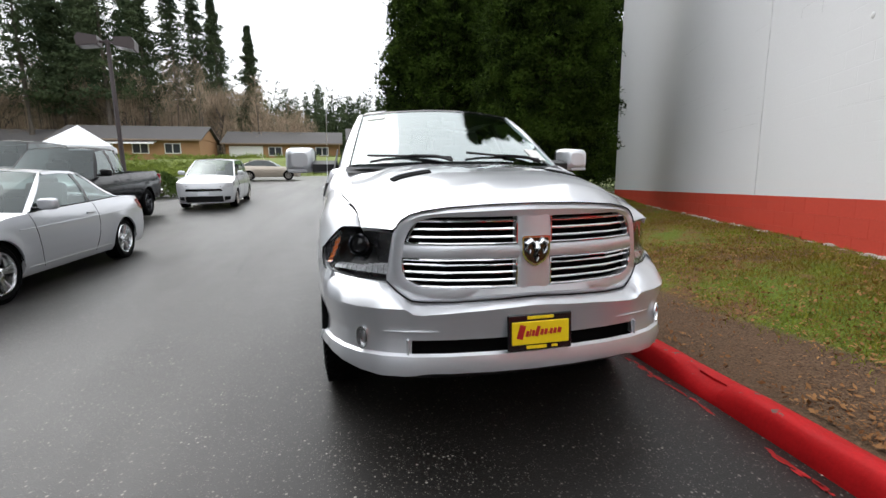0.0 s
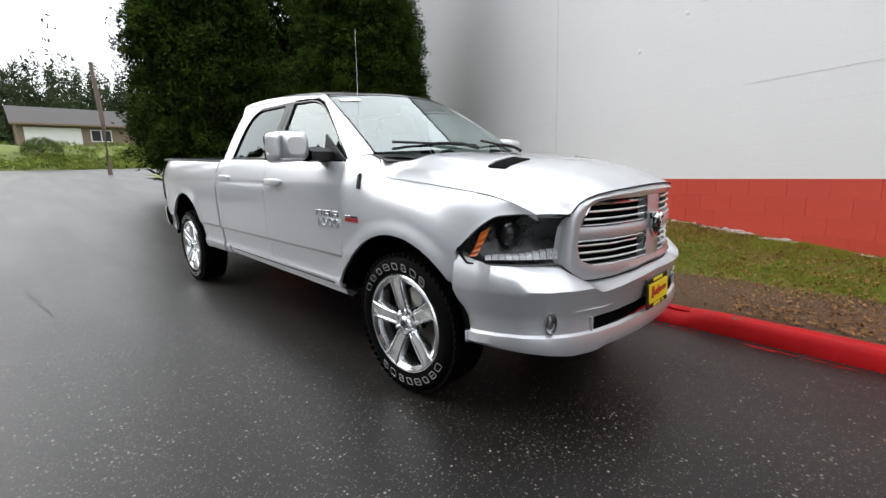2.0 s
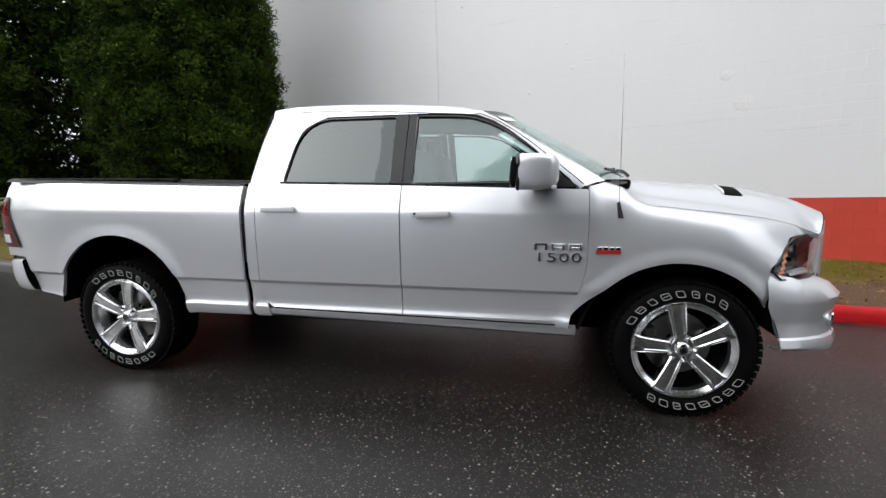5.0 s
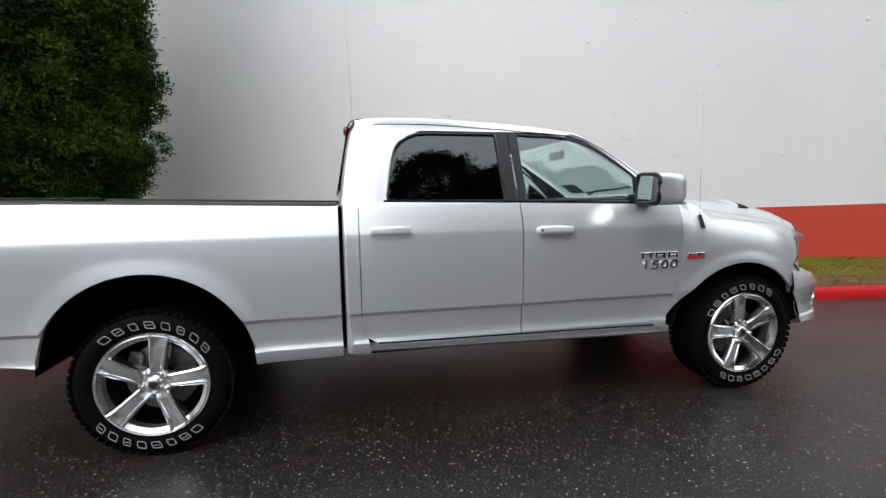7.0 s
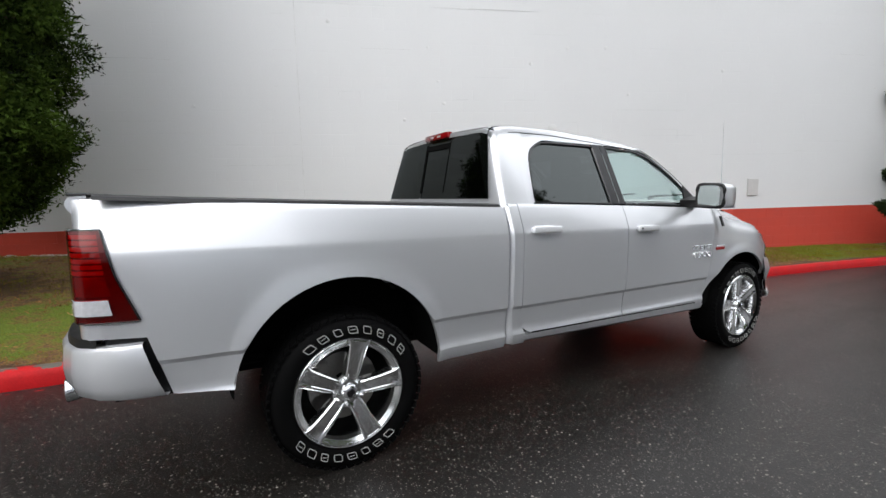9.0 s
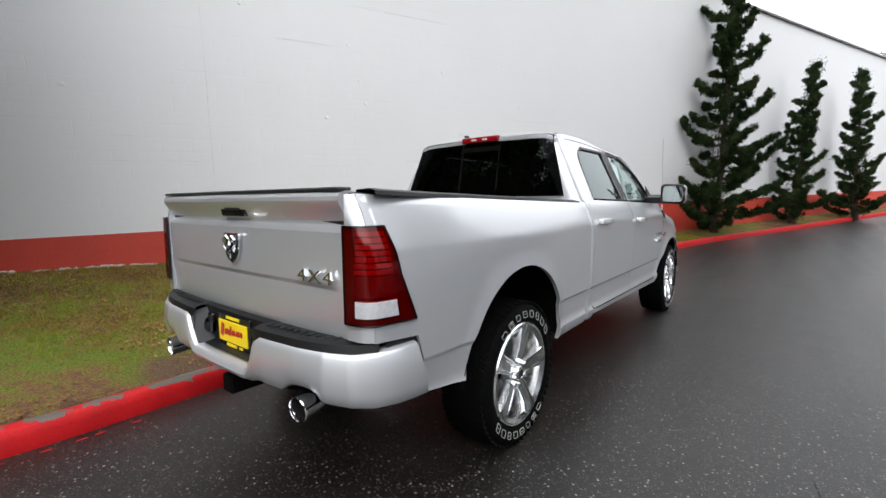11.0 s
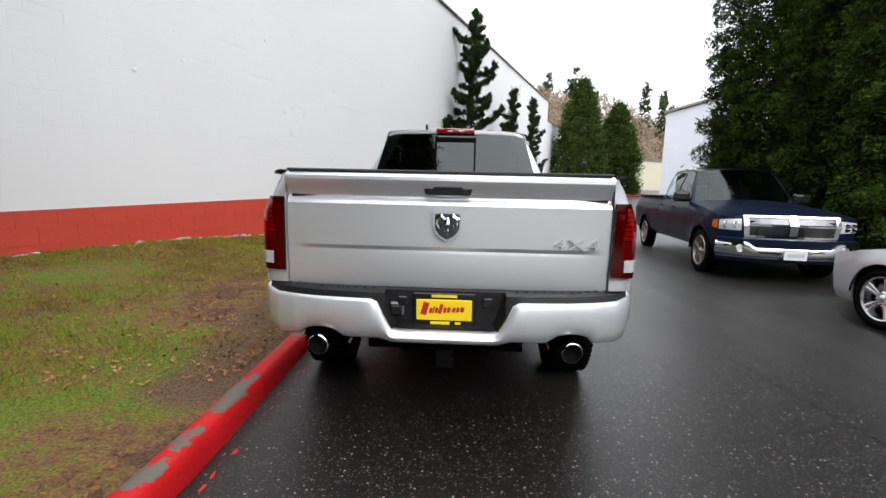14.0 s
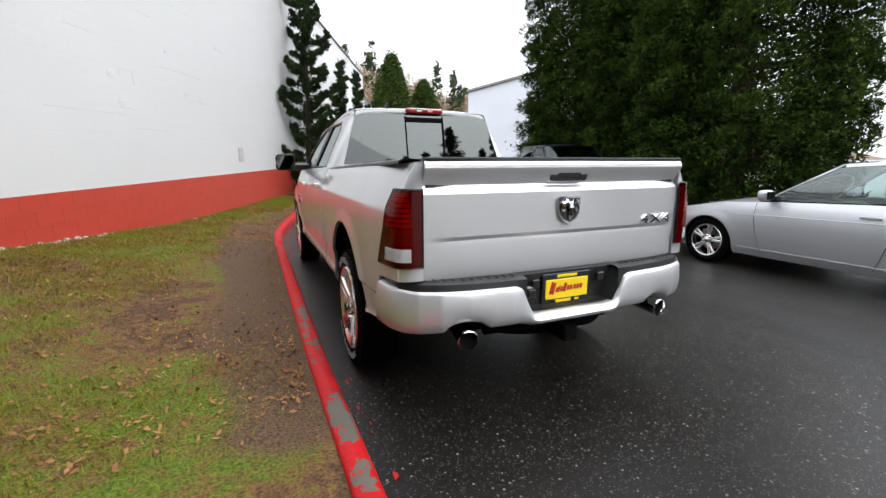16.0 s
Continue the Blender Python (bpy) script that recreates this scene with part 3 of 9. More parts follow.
def worn_kerb():
    """Red paint that has come off the kerb's top in flakes, over bare grey concrete."""
    m = material("worn_red_kerb", (0.43, 0.007, 0.009), rough=0.6, var=0.22, scale=5, fine=60, bump=0.3, spec=0.22)
    n, l = m.node_tree.nodes, m.node_tree.links
    b = n["Principled BSDF"]
    tc, geo = n.new("ShaderNodeTexCoord"), n.new("ShaderNodeNewGeometry")
    t, u = n.new("ShaderNodeTexNoise"), n.new("ShaderNodeTexNoise")
    for q, s, d in ((t, 5.5, 8), (u, 0.55, 2)):
        q.inputs["Scale"].default_value, q.inputs["Detail"].default_value = s, d
        q.inputs["Roughness"].default_value = 0.65
        l.new(tc.outputs["Object"], q.inputs["Vector"])
    up = n.new("ShaderNodeSeparateXYZ")
    l.new(geo.outputs["Normal"], up.inputs[0])
    s1 = n.new("ShaderNodeMath")
    s1.operation, s1.inputs[1].default_value = "MULTIPLY_ADD", 0.30
    l.new(up.outputs["Z"], s1.inputs[0]), l.new(t.outputs["Fac"], s1.inputs[2])
    s2 = n.new("ShaderNodeMath")
    s2.operation, s2.inputs[1].default_value = "MULTIPLY_ADD", 0.5
    l.new(u.outputs["Fac"], s2.inputs[0]), l.new(s1.outputs[0], s2.inputs[2])
    along, share, s3 = n.new("ShaderNodeSeparateXYZ"), n.new("ShaderNodeMapRange"), n.new("ShaderNodeMath")
    l.new(tc.outputs["Object"], along.inputs[0]), l.new(along.outputs["Y"], share.inputs["Value"])
    for k, v in zip(("From Min", "From Max", "To Min", "To Max"), (1.5, 4.5, -0.13, 0.045)):
        share.inputs[k].default_value = v
    l.new(share.outputs[0], s3.inputs[0]), l.new(s2.outputs[0], s3.inputs[1])
    r = n.new("ShaderNodeMapRange")
    for k, v in zip(("From Min", "From Max", "To Min", "To Max"), (1.036, 1.056, 0, 1)):
        r.inputs[k].default_value = v
    l.new(s3.outputs[0], r.inputs["Value"])
    old = b.inputs["Base Color"].links[0].from_socket
    x = n.new("ShaderNodeMix")
    x.data_type = "RGBA"
    x.inputs["B"].default_value = (0.115, 0.103, 0.085, 1)
    l.new(r.outputs[0], x.inputs["Factor"]), l.new(old, x.inputs["A"]), l.new(x.outputs["Result"], b.inputs["Base Color"])
    return m


KERB_WORN = worn_kerb()


# ---------------------------------------------------------------- the long building
def wall_frame():
    """x along the wall towards the houses, y out of it towards the lot, z up its courses."""
    a = Vector((WALL_B, 1, -WALL_TILT)).normalized()
    nrm = Vector((-1, WALL_B, 0)).normalized()
    up = a.cross(nrm)
    m = Matrix((a, nrm, up)).transposed().to_4x4()
    m.translation = (WALL_X, 0, 0)
    return m


WALL_M = wall_frame()
U0, U1, BAND, TOP = -30.5, 11.6, 1.04, 7.36


def long_wall():
    w = tagged(new("wall_long"), "long blank white painted block wall of a large building", "wall", kind="structure")
    w.matrix_world = WALL_M
    g = Geo().box(((U0 + U1) / 2, -0.16, (BAND + TOP) / 2), (U1 - U0, 0.32, TOP - BAND))
    part("upper_wall", g, WALL_WHITE, w, smooth=False)
    g = Geo().box(((U0 + U1) / 2, -0.1575, (BAND - 1.0) / 2 - 0.002), (U1 - U0 - 0.01, 0.316, BAND + 1.0))
    part("band_backing", g, MORTAR_RED, w, smooth=False)
    g = Geo().box(((U0 + U1) / 2, -0.13, TOP + 0.035), (U1 - U0 + 0.1, 0.44, 0.07), 0.01)
    part("coping", g, COPING, w, "grey metal coping along the wall top")
    # a weathered vertical joint and the spots where fixings were filled
    g = Geo()
    for u in (2.77,):
        z, x = BAND, u
        while z < TOP - 0.1:
            x2 = u + 0.012 * noise.noise((z * 1.7, u, 0))
            g.box((x2, 0.002, z + 0.1), (0.009, 0.012, 0.2))
            z += 0.2
    part("control_joint", g, JOINT, w, "thin dark control joints", smooth=False)
    rng = random.Random(11)
    spots = [(0.15, 3.2, 0.045), (0.43, 4.2, 0.03), (4.53, 3.12, 0.05), (-2.2, 2.35, 0.16), (-3.1, 4.28, 0.05), (-2.3, 4.25, 0.05), (0.25, 3.6, 0.03),
             (-2.0, 2.75, 0.1), (8.2, 3.0, 0.04), (-9.5, 3.6, 0.05), (-12.8, 4.4, 0.05), (-4.6, 1.9, 0.05), (6.4, 4.7, 0.04)]
    for u, z, r in spots:
        n = 12
        ring = [(u + r * (0.75 + 0.35 * rng.random()) * math.cos(2 * math.pi * i / n), 0.004, z + 0.75 * r * (0.75 + 0.35 * rng.random()) * math.sin(2 * math.pi * i / n)) for i in range(n)]
        g = Geo().add([(p[0], 0.0, p[2]) for p in ring] + [(u + (p[0] - u) * 0.7, 0.004, z + (p[2] - z) * 0.7) for p in ring] + [(u, 0.005, z)],
                      [(i, (i + 1) % n, n + (i + 1) % n, n + i) for i in range(n)] + [(n + i, n + (i + 1) % n, 2 * n) for i in range(n)])
        part("patch", g, PATCH, w)
    # long hairline steps where the paint bridges a course
    for u, z, ln in ((-1.45, 2.15, 1.6), (-4.5, 2.6, 1.2), (-6.5, 2.2, 2.0), (1.2, 4.15, 0.9), (-0.9, 4.9, 1.1), (5.6, 3.9, 1.0), (-4.1, 3.1, 1.5), (-10.4, 2.9, 1.6), (3.5, 2.1, 1.3), (-2.9, 1.95, 0.9)):
        part("crack", Geo().box((u, 0.001, z), (ln, 0.005, 0.004 + 0.003 * rng.random())), JOINT, w, smooth=False)
    for _ in range(46):
        u, z, ln = rng.uniform(-11, 6.5), BAND + 0.2032 * rng.randint(3, 20), rng.uniform(0.15, 0.8)
        part("crack", Geo().box((u, 0.0005, z), (ln, 0.004, rng.uniform(0.0016, 0.004))), JOINT, w, smooth=False)
    for u, z, wide, tall in ((-2.35, 2.75, 0.36, 0.22), (-4.4, 2.62, 0.62, 0.20), (1.9, 3.3, 0.42, 0.20)):
        for du, dz, lx, lz in ((0, tall / 2, wide, 0.004), (-wide / 2, 0, 0.004, tall * 0.9), (wide * 0.42, tall * 0.2, 0.003, tall * 0.5)):
            part("patch_edge", Geo().box((u + du, 0.0005, z + dz), (lx, 0.004, lz)), JOINT, w, smooth=False)
    for u, z in ((-1.55, 3.95), (0.9, 2.9), (-3.6, 3.4), (-5.7, 3.9), (2.2, 4.6)):
        part("filled_hole", Geo().lathe([(0.0, 0.034), (0.006, 0.026), (0.009, 0.012), (0.009, 0.0)], 12).moved(Matrix.Translation((u, 0.0, z)) @ Matrix.Rotation(radians(90), 4, "Z")), PATCH, w)
    # access cover low on the wall
    g = Geo().box((-6.55, 0.008, 1.50), (0.26, 0.03, 0.36), 0.006)
    part("access_cover", g, COVER, w, "pale grey metal cover plate")
    return w


COPING = material("coping_metal", (0.22, 0.21, 0.20), rough=0.5, metal=0.4, var=0.15)
JOINT = material("joint_grey", (0.60, 0.60, 0.595), rough=0.8, var=0.25)
PATCH = material("filled_spot", (0.68, 0.68, 0.675), rough=0.6, var=0.12, scale=30)
COVER = material("cover_grey", (0.52, 0.51, 0.50), rough=0.5, var=0.1)


def far_wall():
    """The building's lower, set-back end."""
    w = tagged(new("wall_far"), "lower set-back end of the white building", "wall", kind="structure")
    w.matrix_world = WALL_M
    part("upper_wall", Geo().box((-38.5, -1.26, 3.0), (16.0, 0.32, TOP + 0.1)), WALL_WHITE, w, smooth=False)
    part("coping", Geo().box((-38.5, -1.24, TOP - 0.62), (16.1, 0.42, 0.07), 0.01), COPING, w, "grey metal coping along the wall top")
    part("return_wall", Geo().box((-30.36, -0.77, 3.2), (0.26, 0.9, 8.2)), WALL_WHITE, w, smooth=False)


def band_blocks(w):
    """The red band's concrete blocks. Those on the stretch beside the truck are pieces of their own."""
    h, ln = 0.2032, 0.4064
    def block_mesh(full):
        L = ln - 0.002 if full else ln / 2 - 0.002
        return Geo().box((0, 0, 0), (L, 0.016, h - 0.0025), 0.0016)
    gfull = block_mesh(True)
    me = None
    rest = Geo()
    for c in range(6):
        z = BAND - h / 2 - c * h
        n0 = int((U1 - U0) / ln)
        for i in range(n0):
            u = U0 + ln * (i + 0.5 + (0.5 if c % 2 else 0.0))
            if u + ln / 2 > U1:
                continue
            if -7.0 < u < 10.5 and c < 5:
                if me is None:
                    ob = part("block", gfull, WALL_RED, w)
                    me = ob.data
                else:
                    ob = new("block", me)
                    ob.parent = w
                ob.location = (u, -0.002 + 0.0012 * noise.noise((u, z, 0)), z)
            else:
                k = len(rest.v)
                rest.v += [(x + u, y - 0.002, zz + z) for x, y, zz in gfull.v]
                rest.f += [tuple(k + j for j in f) for f in gfull.f]
    ob = part("far_blocks", rest, WALL_RED, w)
    ob["kind"] = "stuff"

# ---------------------------------------------------------------- the silver pickup
# Its front axle stands over y = 0, its rear axle over y = 3.797; it faces -y. x is half a width.
BELT = [(0.30, 1.335), (0.59, 1.335), (1.66, 1.362), (2.73, 1.382)]
SILL = [(0.55, 0.435), (2.74, 0.475)]
R_ARCH, F_ARCH = (3.80, 0.50, 0.535), (0.05, 0.40, 0.535)
SECTION = [(0.40, 0.930), (0.46, 0.950), (0.505, 0.972), (0.545, 0.978), (0.575, 0.966), (0.65, 0.972), (0.712, 0.978), (0.735, 0.995), (0.80, 0.9975), (0.95, 1.001),
           (1.06, 1.002), (1.14, 1.001), (1.19, 0.998), (1.205, 0.9945), (1.26, 0.9755), (1.30, 0.960), (1.34, 0.942), (1.365, 0.930), (1.40, 0.905)]


def flare(y, z, arch):
    """The swelling round a wheel opening."""
    c, zc, r = arch
    d = math.hypot(y - c, z - zc)
    return 0.014 * (1 - sm((d - r) / 0.085)) if z > 0.3 else 0.0


def body_x(y, z):
    x = lerp(SECTION, z)
    if y < 0.555:  # front wing: the shoulder rounds over into the bonnet's edge
        top, xt = wing_top(y)
        t = min(max((z - 0.93) / max(top - 0.93, 0.05), 0), 1)
        side = lerp(SECTION, min(z, 1.0))
        if y < -0.15:
            side -= 0.10 * ((-0.15 - y) / 0.5) ** 2 * (1 + 1.2 * max(z - 0.9, 0) / 0.16)
        round_x = xt + max(side - xt, 0) * (1 - t ** (2.6 - 0.8 * sm((-0.2 - y) / 0.4))) ** 0.5 if z > 0.93 else side
        k = sm((0.555 - y) / 0.12)
        x = x * (1 - k) + round_x * k
    if y > 4.35:
        x -= 0.065 * ((y - 4.35) / 0.52) ** 2
    if z < 1.15:
        x += max(flare(y, z, R_ARCH), flare(y, z, F_ARCH)) * (1 - sm((z - 1.0) / 0.15))
    return x


def wing_top(y):
    """Height and half width of the bonnet's edge."""
    return (lerp([(-0.733, 1.071), (-0.6, 1.122), (-0.5, 1.149), (-0.4, 1.168), (-0.2, 1.193), (0.0, 1.216), (0.1, 1.228), (0.2, 1.237), (0.25, 1.256), (0.30, 1.292), (0.35, 1.345), (0.45, 1.376), (0.555, 1.350)], y),
            lerp([(-0.733, 0.768), (-0.6, 0.776), (-0.5, 0.790), (-0.4, 0.812), (-0.2, 0.845), (0.0, 0.866), (0.2, 0.883), (0.25, 0.880), (0.30, 0.860), (0.35, 0.830), (0.45, 0.812), (0.555, 0.872)], y))


def arch_z(y, arch, low):
    c, zc, r = arch
    if abs(y - c) >= r:
        return low
    return max(low, zc + math.sqrt(max(r * r - (y - c) ** 2, 0)) * 0.98)


LEVELS = [0.42, 0.46, 0.505, 0.545, 0.560, 0.575, 0.61, 0.65, 0.69, 0.712, 0.718, 0.728, 0.735, 0.742, 0.77, 0.80, 0.842, 0.848, 0.90, 0.95, 1.0, 1.05, 1.09, 1.11, 1.13, 1.15, 1.17, 1.19, 1.198, 1.206, 1.235, 1.27, 1.30, 1.33, 1.35, 1.365, 1.385, 1.41]


def side_sheet(ys, low, high, nz=16, lip=0.022, xf=body_x, squeeze=None):
    """A body panel on the right flank between two lines, folded inwards all round its edge."""
    rows = []
    nz = len(squeeze) - 1 if squeeze else nz
    for y in ys:
        a, b = low(y), high(y)
        if squeeze:
            col = [min(max(z, a), b) for z in squeeze]
            col[0], col[-1] = a, b
        else:
            col = [a + (b - a) * i / nz for i in range(nz + 1)]
        rows.append([(-xf(y, z), y, z) for z in col])
    g = Geo().grid(rows)
    edge = [(0, j) for j in range(nz + 1)] + [(i, nz) for i in range(1, len(ys))] + [(len(ys) - 1, j) for j in range(nz - 1, -1, -1)] + [(i, 0) for i in range(len(ys) - 2, 0, -1)]
    n = nz + 1
    k = len(g.v)
    g.v += [(g.v[i * n + j][0] + lip, g.v[i * n + j][1], g.v[i * n + j][2]) for i, j in edge]
    m = len(edge)
    for q in range(m):
        a, b = edge[q][0] * n + edge[q][1], edge[(q + 1) % m][0] * n + edge[(q + 1) % m][1]
        g.f.append((b, a, k + q, k + (q + 1) % m))
    return g


def spread(a, b, n):
    return [a + (b - a) * i / n for i in range(n + 1)]


def arch_spread(a, b, arch, n=26):
    """Stations along a panel, close together where an arch begins and ends."""
    c, _, r = arch
    lo, hi = max(a, c - r), min(b, c + r)
    ys = []
    if a < c - r:
        ys += spread(a, c - r - 0.001, 10)
    t0, t1 = math.acos(max(-1, min(1, (lo - c) / r))), math.acos(max(-1, min(1, (hi - c) / r)))
    ys += [c + r * math.cos(t0 + (t1 - t0) * i / n) for i in range(n + 1)]
    if b > c + r:
        ys += spread(c + r + 0.001, b, 8)
    return ys


def mirror_part(name, g, mat, parent, label="", **kw):
    """A part on the right flank and its twin on the left."""
    a = part(name, g, mat, parent, label, **kw)
    h = Geo()
    h.v, h.f = [(-x, y, z) for x, y, z in g.v], [tuple(reversed(f)) for f in g.f]
    b = part(name, h, mat, parent, label, **kw)
    return a, b


def glass_x(y, z):
    """The leaning side of the cab above the belt."""
    t = (z - 1.34) / 0.53
    x = 0.925 - 0.235 * t - 0.025 * t * t
    if y < 1.0:
        x -= 0.05 * sm((1.0 - y) / 0.6)
    return x


def outline(points, n):
    """Points spread evenly along a closed line."""
    p = [Vector(q) for q in points]
    lens = [(p[(i + 1) % len(p)] - p[i]).length for i in range(len(p))]
    total, out = sum(lens), []
    for k in range(n):
        d, i = total * k / n, 0
        while d > lens[i]:
            d -= lens[i]
            i += 1
        q = p[i].lerp(p[(i + 1) % len(p)], d / lens[i])
        out.append(tuple(q))
    return out


def rounded(points, r, seg=4):
    """A closed polygon with its corners rounded; r is one radius or one for each corner."""
    out, n = [], len(points)
    for i in range(n):
        p, a, b = Vector(points[i]), Vector(points[i - 1]), Vector(points[(i + 1) % n])
        ri = r[i] if isinstance(r, (list, tuple)) else r
        da, db = (a - p), (b - p)
        ra, rb = min(ri, da.length * 0.48), min(ri, db.length * 0.48)
        s, e = p + da.normalized() * ra, p + db.normalized() * rb
        for k in range(seg + 1):
            t = k / seg
            out.append(tuple(s * (1 - t) ** 2 + p * 2 * t * (1 - t) + e * t * t))
    return out


def tyre_wheel(parent_name, parent, at, side, radius=0.408, width=0.275, rim=0.284, spokes="five", rim_mat=None, letters=True, spin=11):
    """One wheel: tyre with tread and raised letters, rim with barrel and spokes, nuts, hub cap, brake disc. Outside is -x, turned for the left."""
    w = new("wheel")
    w.parent = parent
    w.matrix_basis = Matrix.Translation(at) @ (Matrix.Rotation(math.pi, 4, "Z") if side > 0 else Matrix()) @ Matrix.Rotation(radians(spin), 4, "X")
    rim_mat = rim_mat or POLISHED
    h = width / 2
    R, r = radius, rim
    prof = [(h - 0.02, r - 0.01), (h - 0.006, r + 0.012), (h, r + (R - r) * 0.45), (h - 0.006, R - 0.045), (h - 0.022, R - 0.018), (h - 0.045, R - 0.004), (h - 0.09, R),
            (-h + 0.09, R), (-h + 0.045, R - 0.004), (-h + 0.022, R - 0.018), (-h + 0.006, R - 0.045), (-h, r + (R - r) * 0.45), (-h + 0.004, r + 0.03), (-h + 0.010, r + 0.012), (-h + 0.03, r - 0.004)]
    g = Geo().lathe(prof, 64)
    # shoulder blocks
    tyre = part("tyre", g, RUBBER, w, angle=30)
    tread = Geo()
    for i in range(58):
        a = 2 * math.pi * i / 58
        for s in (-1, -0.36, 0.36, 1):
            tread.box((s * (h - 0.040), (R - 0.0065) * math.cos(a), (R - 0.0065) * math.sin(a)), (0.052, 0.034, 0.014), 0, Matrix.Rotation(a - math.pi / 2, 3, "X") @ Matrix.Rotation(radians(18 * s), 3, "Z"))
    part("tread", tread, RUBBER, tyre, smooth=False)["kind"] = "stuff"
    if letters:
        g = Geo()
        rm = r + (R - r) * 0.43
        for start, count, step in ((42, 8, 13.2), (222, 8, 12.6)):
            for i in range(count):
                a = radians(start + i * step)
                t = Matrix.Rotation(a - math.pi / 2, 3, "X")
                c = Vector((-h - 0.0012, rm * math.cos(a), rm * math.sin(a)))
                wide, tall = (0.046, 0.042, 0.036)[i % 3], 0.036
                ring = rounded([Vector((dy * wide + 0.25 * dz * tall, dz * tall)) for dy, dz in ((-0.5, -0.5), (0.5, -0.5), (0.5, 0.5), (-0.5, 0.5))], (0.004, 0.012, 0.004, 0.012), 3)
                path = [c + t @ Vector((0, y, z)) for y, z in ring]
                g.tube(path + path[:1], 0.0021, 4)
                if i % 2:
                    g.tube([c + t @ Vector((0, -wide * 0.3, 0.002)), c + t @ Vector((0, wide * 0.3, 0.0))], 0.0018, 4)
        part("raised_lettering", g, TYRE_WHITE, tyre, "raised white outline bars on the sidewall", smooth=False)["kind"] = "stuff"
    # rim barrel and lip
    g = Geo().lathe([(-h + 0.012, r + 0.008), (-h + 0.004, r + 0.002), (-h + 0.010, r - 0.012), (-h + 0.03, r - 0.018), (h - 0.05, r - 0.03), (h - 0.03, r + 0.002)], 64)
    part("rim", g, rim_mat, w)
    part("rim_barrel", Geo().lathe([(0.045, r - 0.02), (0.045, 0.05)], 40), VOID, w)
    part("brake_disc", Geo().lathe([(0.0, 0.07), (0.0, r * 0.66), (0.02, r * 0.66), (0.02, 0.07)], 40), DISC, w)
    part("caliper", Geo().box((-0.004, r * 0.50, r * 0.24), (0.05, 0.07, 0.13), 0.012), DISC, w)
    if spokes == "five":
        part("rim_face", Geo().lathe([(-h + 0.006, r - 0.004), (-h + 0.004, r - 0.010), (-h + 0.012, r - 0.022), (-h + 0.020, r - 0.034), (-h + 0.05, r - 0.040)], 64), rim_mat, w)
        for i in range(5):
            a = 2 * math.pi * i / 5 + radians(90)
            g = Geo()
            rows = []
            for rr, hw, x, dome in ((0.046, 0.030, -h + 0.040, 0.003), (0.070, 0.037, -h + 0.030, 0.006), (0.10, 0.040, -h + 0.022, 0.008), (0.15, 0.043, -h + 0.014, 0.009), (0.20, 0.047, -h + 0.008, 0.009), (r - 0.032, 0.053, -h + 0.004, 0.008), (r - 0.008, 0.066, -h + 0.003, 0.004)):
                cols = ((-1.05, 0.055), (-1.0, 0.016), (-0.94, 0.005), (-0.80, 0.0), (-0.58, 0.001), (-0.50, dome * 0.55), (0.50, dome * 0.55), (0.58, 0.001), (0.80, 0.0), (0.94, 0.005), (1.0, 0.016), (1.05, 0.055))
                rows.append([(x + dx, rr, q * hw) for q, dx in cols])
            g.grid(rows)
            g.moved(Matrix.Rotation(a, 4, "X"))
            part("spoke", g, rim_mat, w, angle=28)
    else:
        count, wide = spokes
        for i in range(count):
            a = 2 * math.pi * i / count + radians(90)
            g = Geo()
            for off in ((-0.14, 0.14) if wide == 2 else (0,)):
                rows = []
                for rr, hw, x in ((0.045, 0.014, -h + 0.035), (0.10, 0.016, -h + 0.024), (r - 0.012, 0.026 if wide == 1 else 0.02, -h + 0.014)):
                    sh = off * rr
                    rows.append([(x + dx, rr, s * hw + sh) for s, dx in ((-1, 0.03), (-1, 0.004), (-0.6, 0), (0.6, 0), (1, 0.004), (1, 0.03))])
                g.grid(rows)
            g.moved(Matrix.Rotation(a, 4, "X"))
            part("spoke", g, rim_mat, w, angle=28)
    if spokes == "five":
        g = Geo().lathe([(-h + 0.060, 0.088), (-h + 0.040, 0.086), (-h + 0.036, 0.078), (-h + 0.037, 0.044), (-h + 0.020, 0.040), (-h + 0.014, 0.034), (-h + 0.011, 0.020), (-h + 0.010, 0.0)], 32)
    else:
        g = Geo().lathe([(-h + 0.05, 0.075), (-h + 0.032, 0.074), (-h + 0.026, 0.066), (-h + 0.030, 0.045), (-h + 0.012, 0.040), (-h + 0.004, 0.030), (-h + 0.002, 0.0)], 32)
    cap = part("hub_cap", g, rim_mat, w)
    if spokes == "five":
        part("cap_emblem", Geo().lathe([(-h + 0.0095, 0.022), (-h + 0.007, 0.018), (-h + 0.0085, 0.010), (-h + 0.006, 0.0)], 20), DARK_CHROME, cap)
    for i in range(5):
        a = 2 * math.pi * i / 5 + radians(54)
        k = 0.064 if spokes == "five" else 0.057
        part("lug_nut", Geo().cyl((-h + 0.038, k * math.cos(a), k * math.sin(a)), (-h + 0.008, k * math.cos(a), k * math.sin(a)), 0.0135, 0.0105, 6), CHROME, w)
    return w


FRONT_PLAN = [(0.0, -1.02), (0.20, -1.015), (0.40, -0.995), (0.56, -0.962), (0.70, -0.905), (0.80, -0.835), (0.875, -0.745), (0.930, -0.640), (0.962, -0.545), (0.978, -0.455), (0.986, -0.400)]
GRILLE_PLAN = [(0.0, -0.985), (0.20, -0.975), (0.40, -0.938), (0.52, -0.885), (0.60, -0.842), (0.622, -0.828), (0.68, -0.785)]
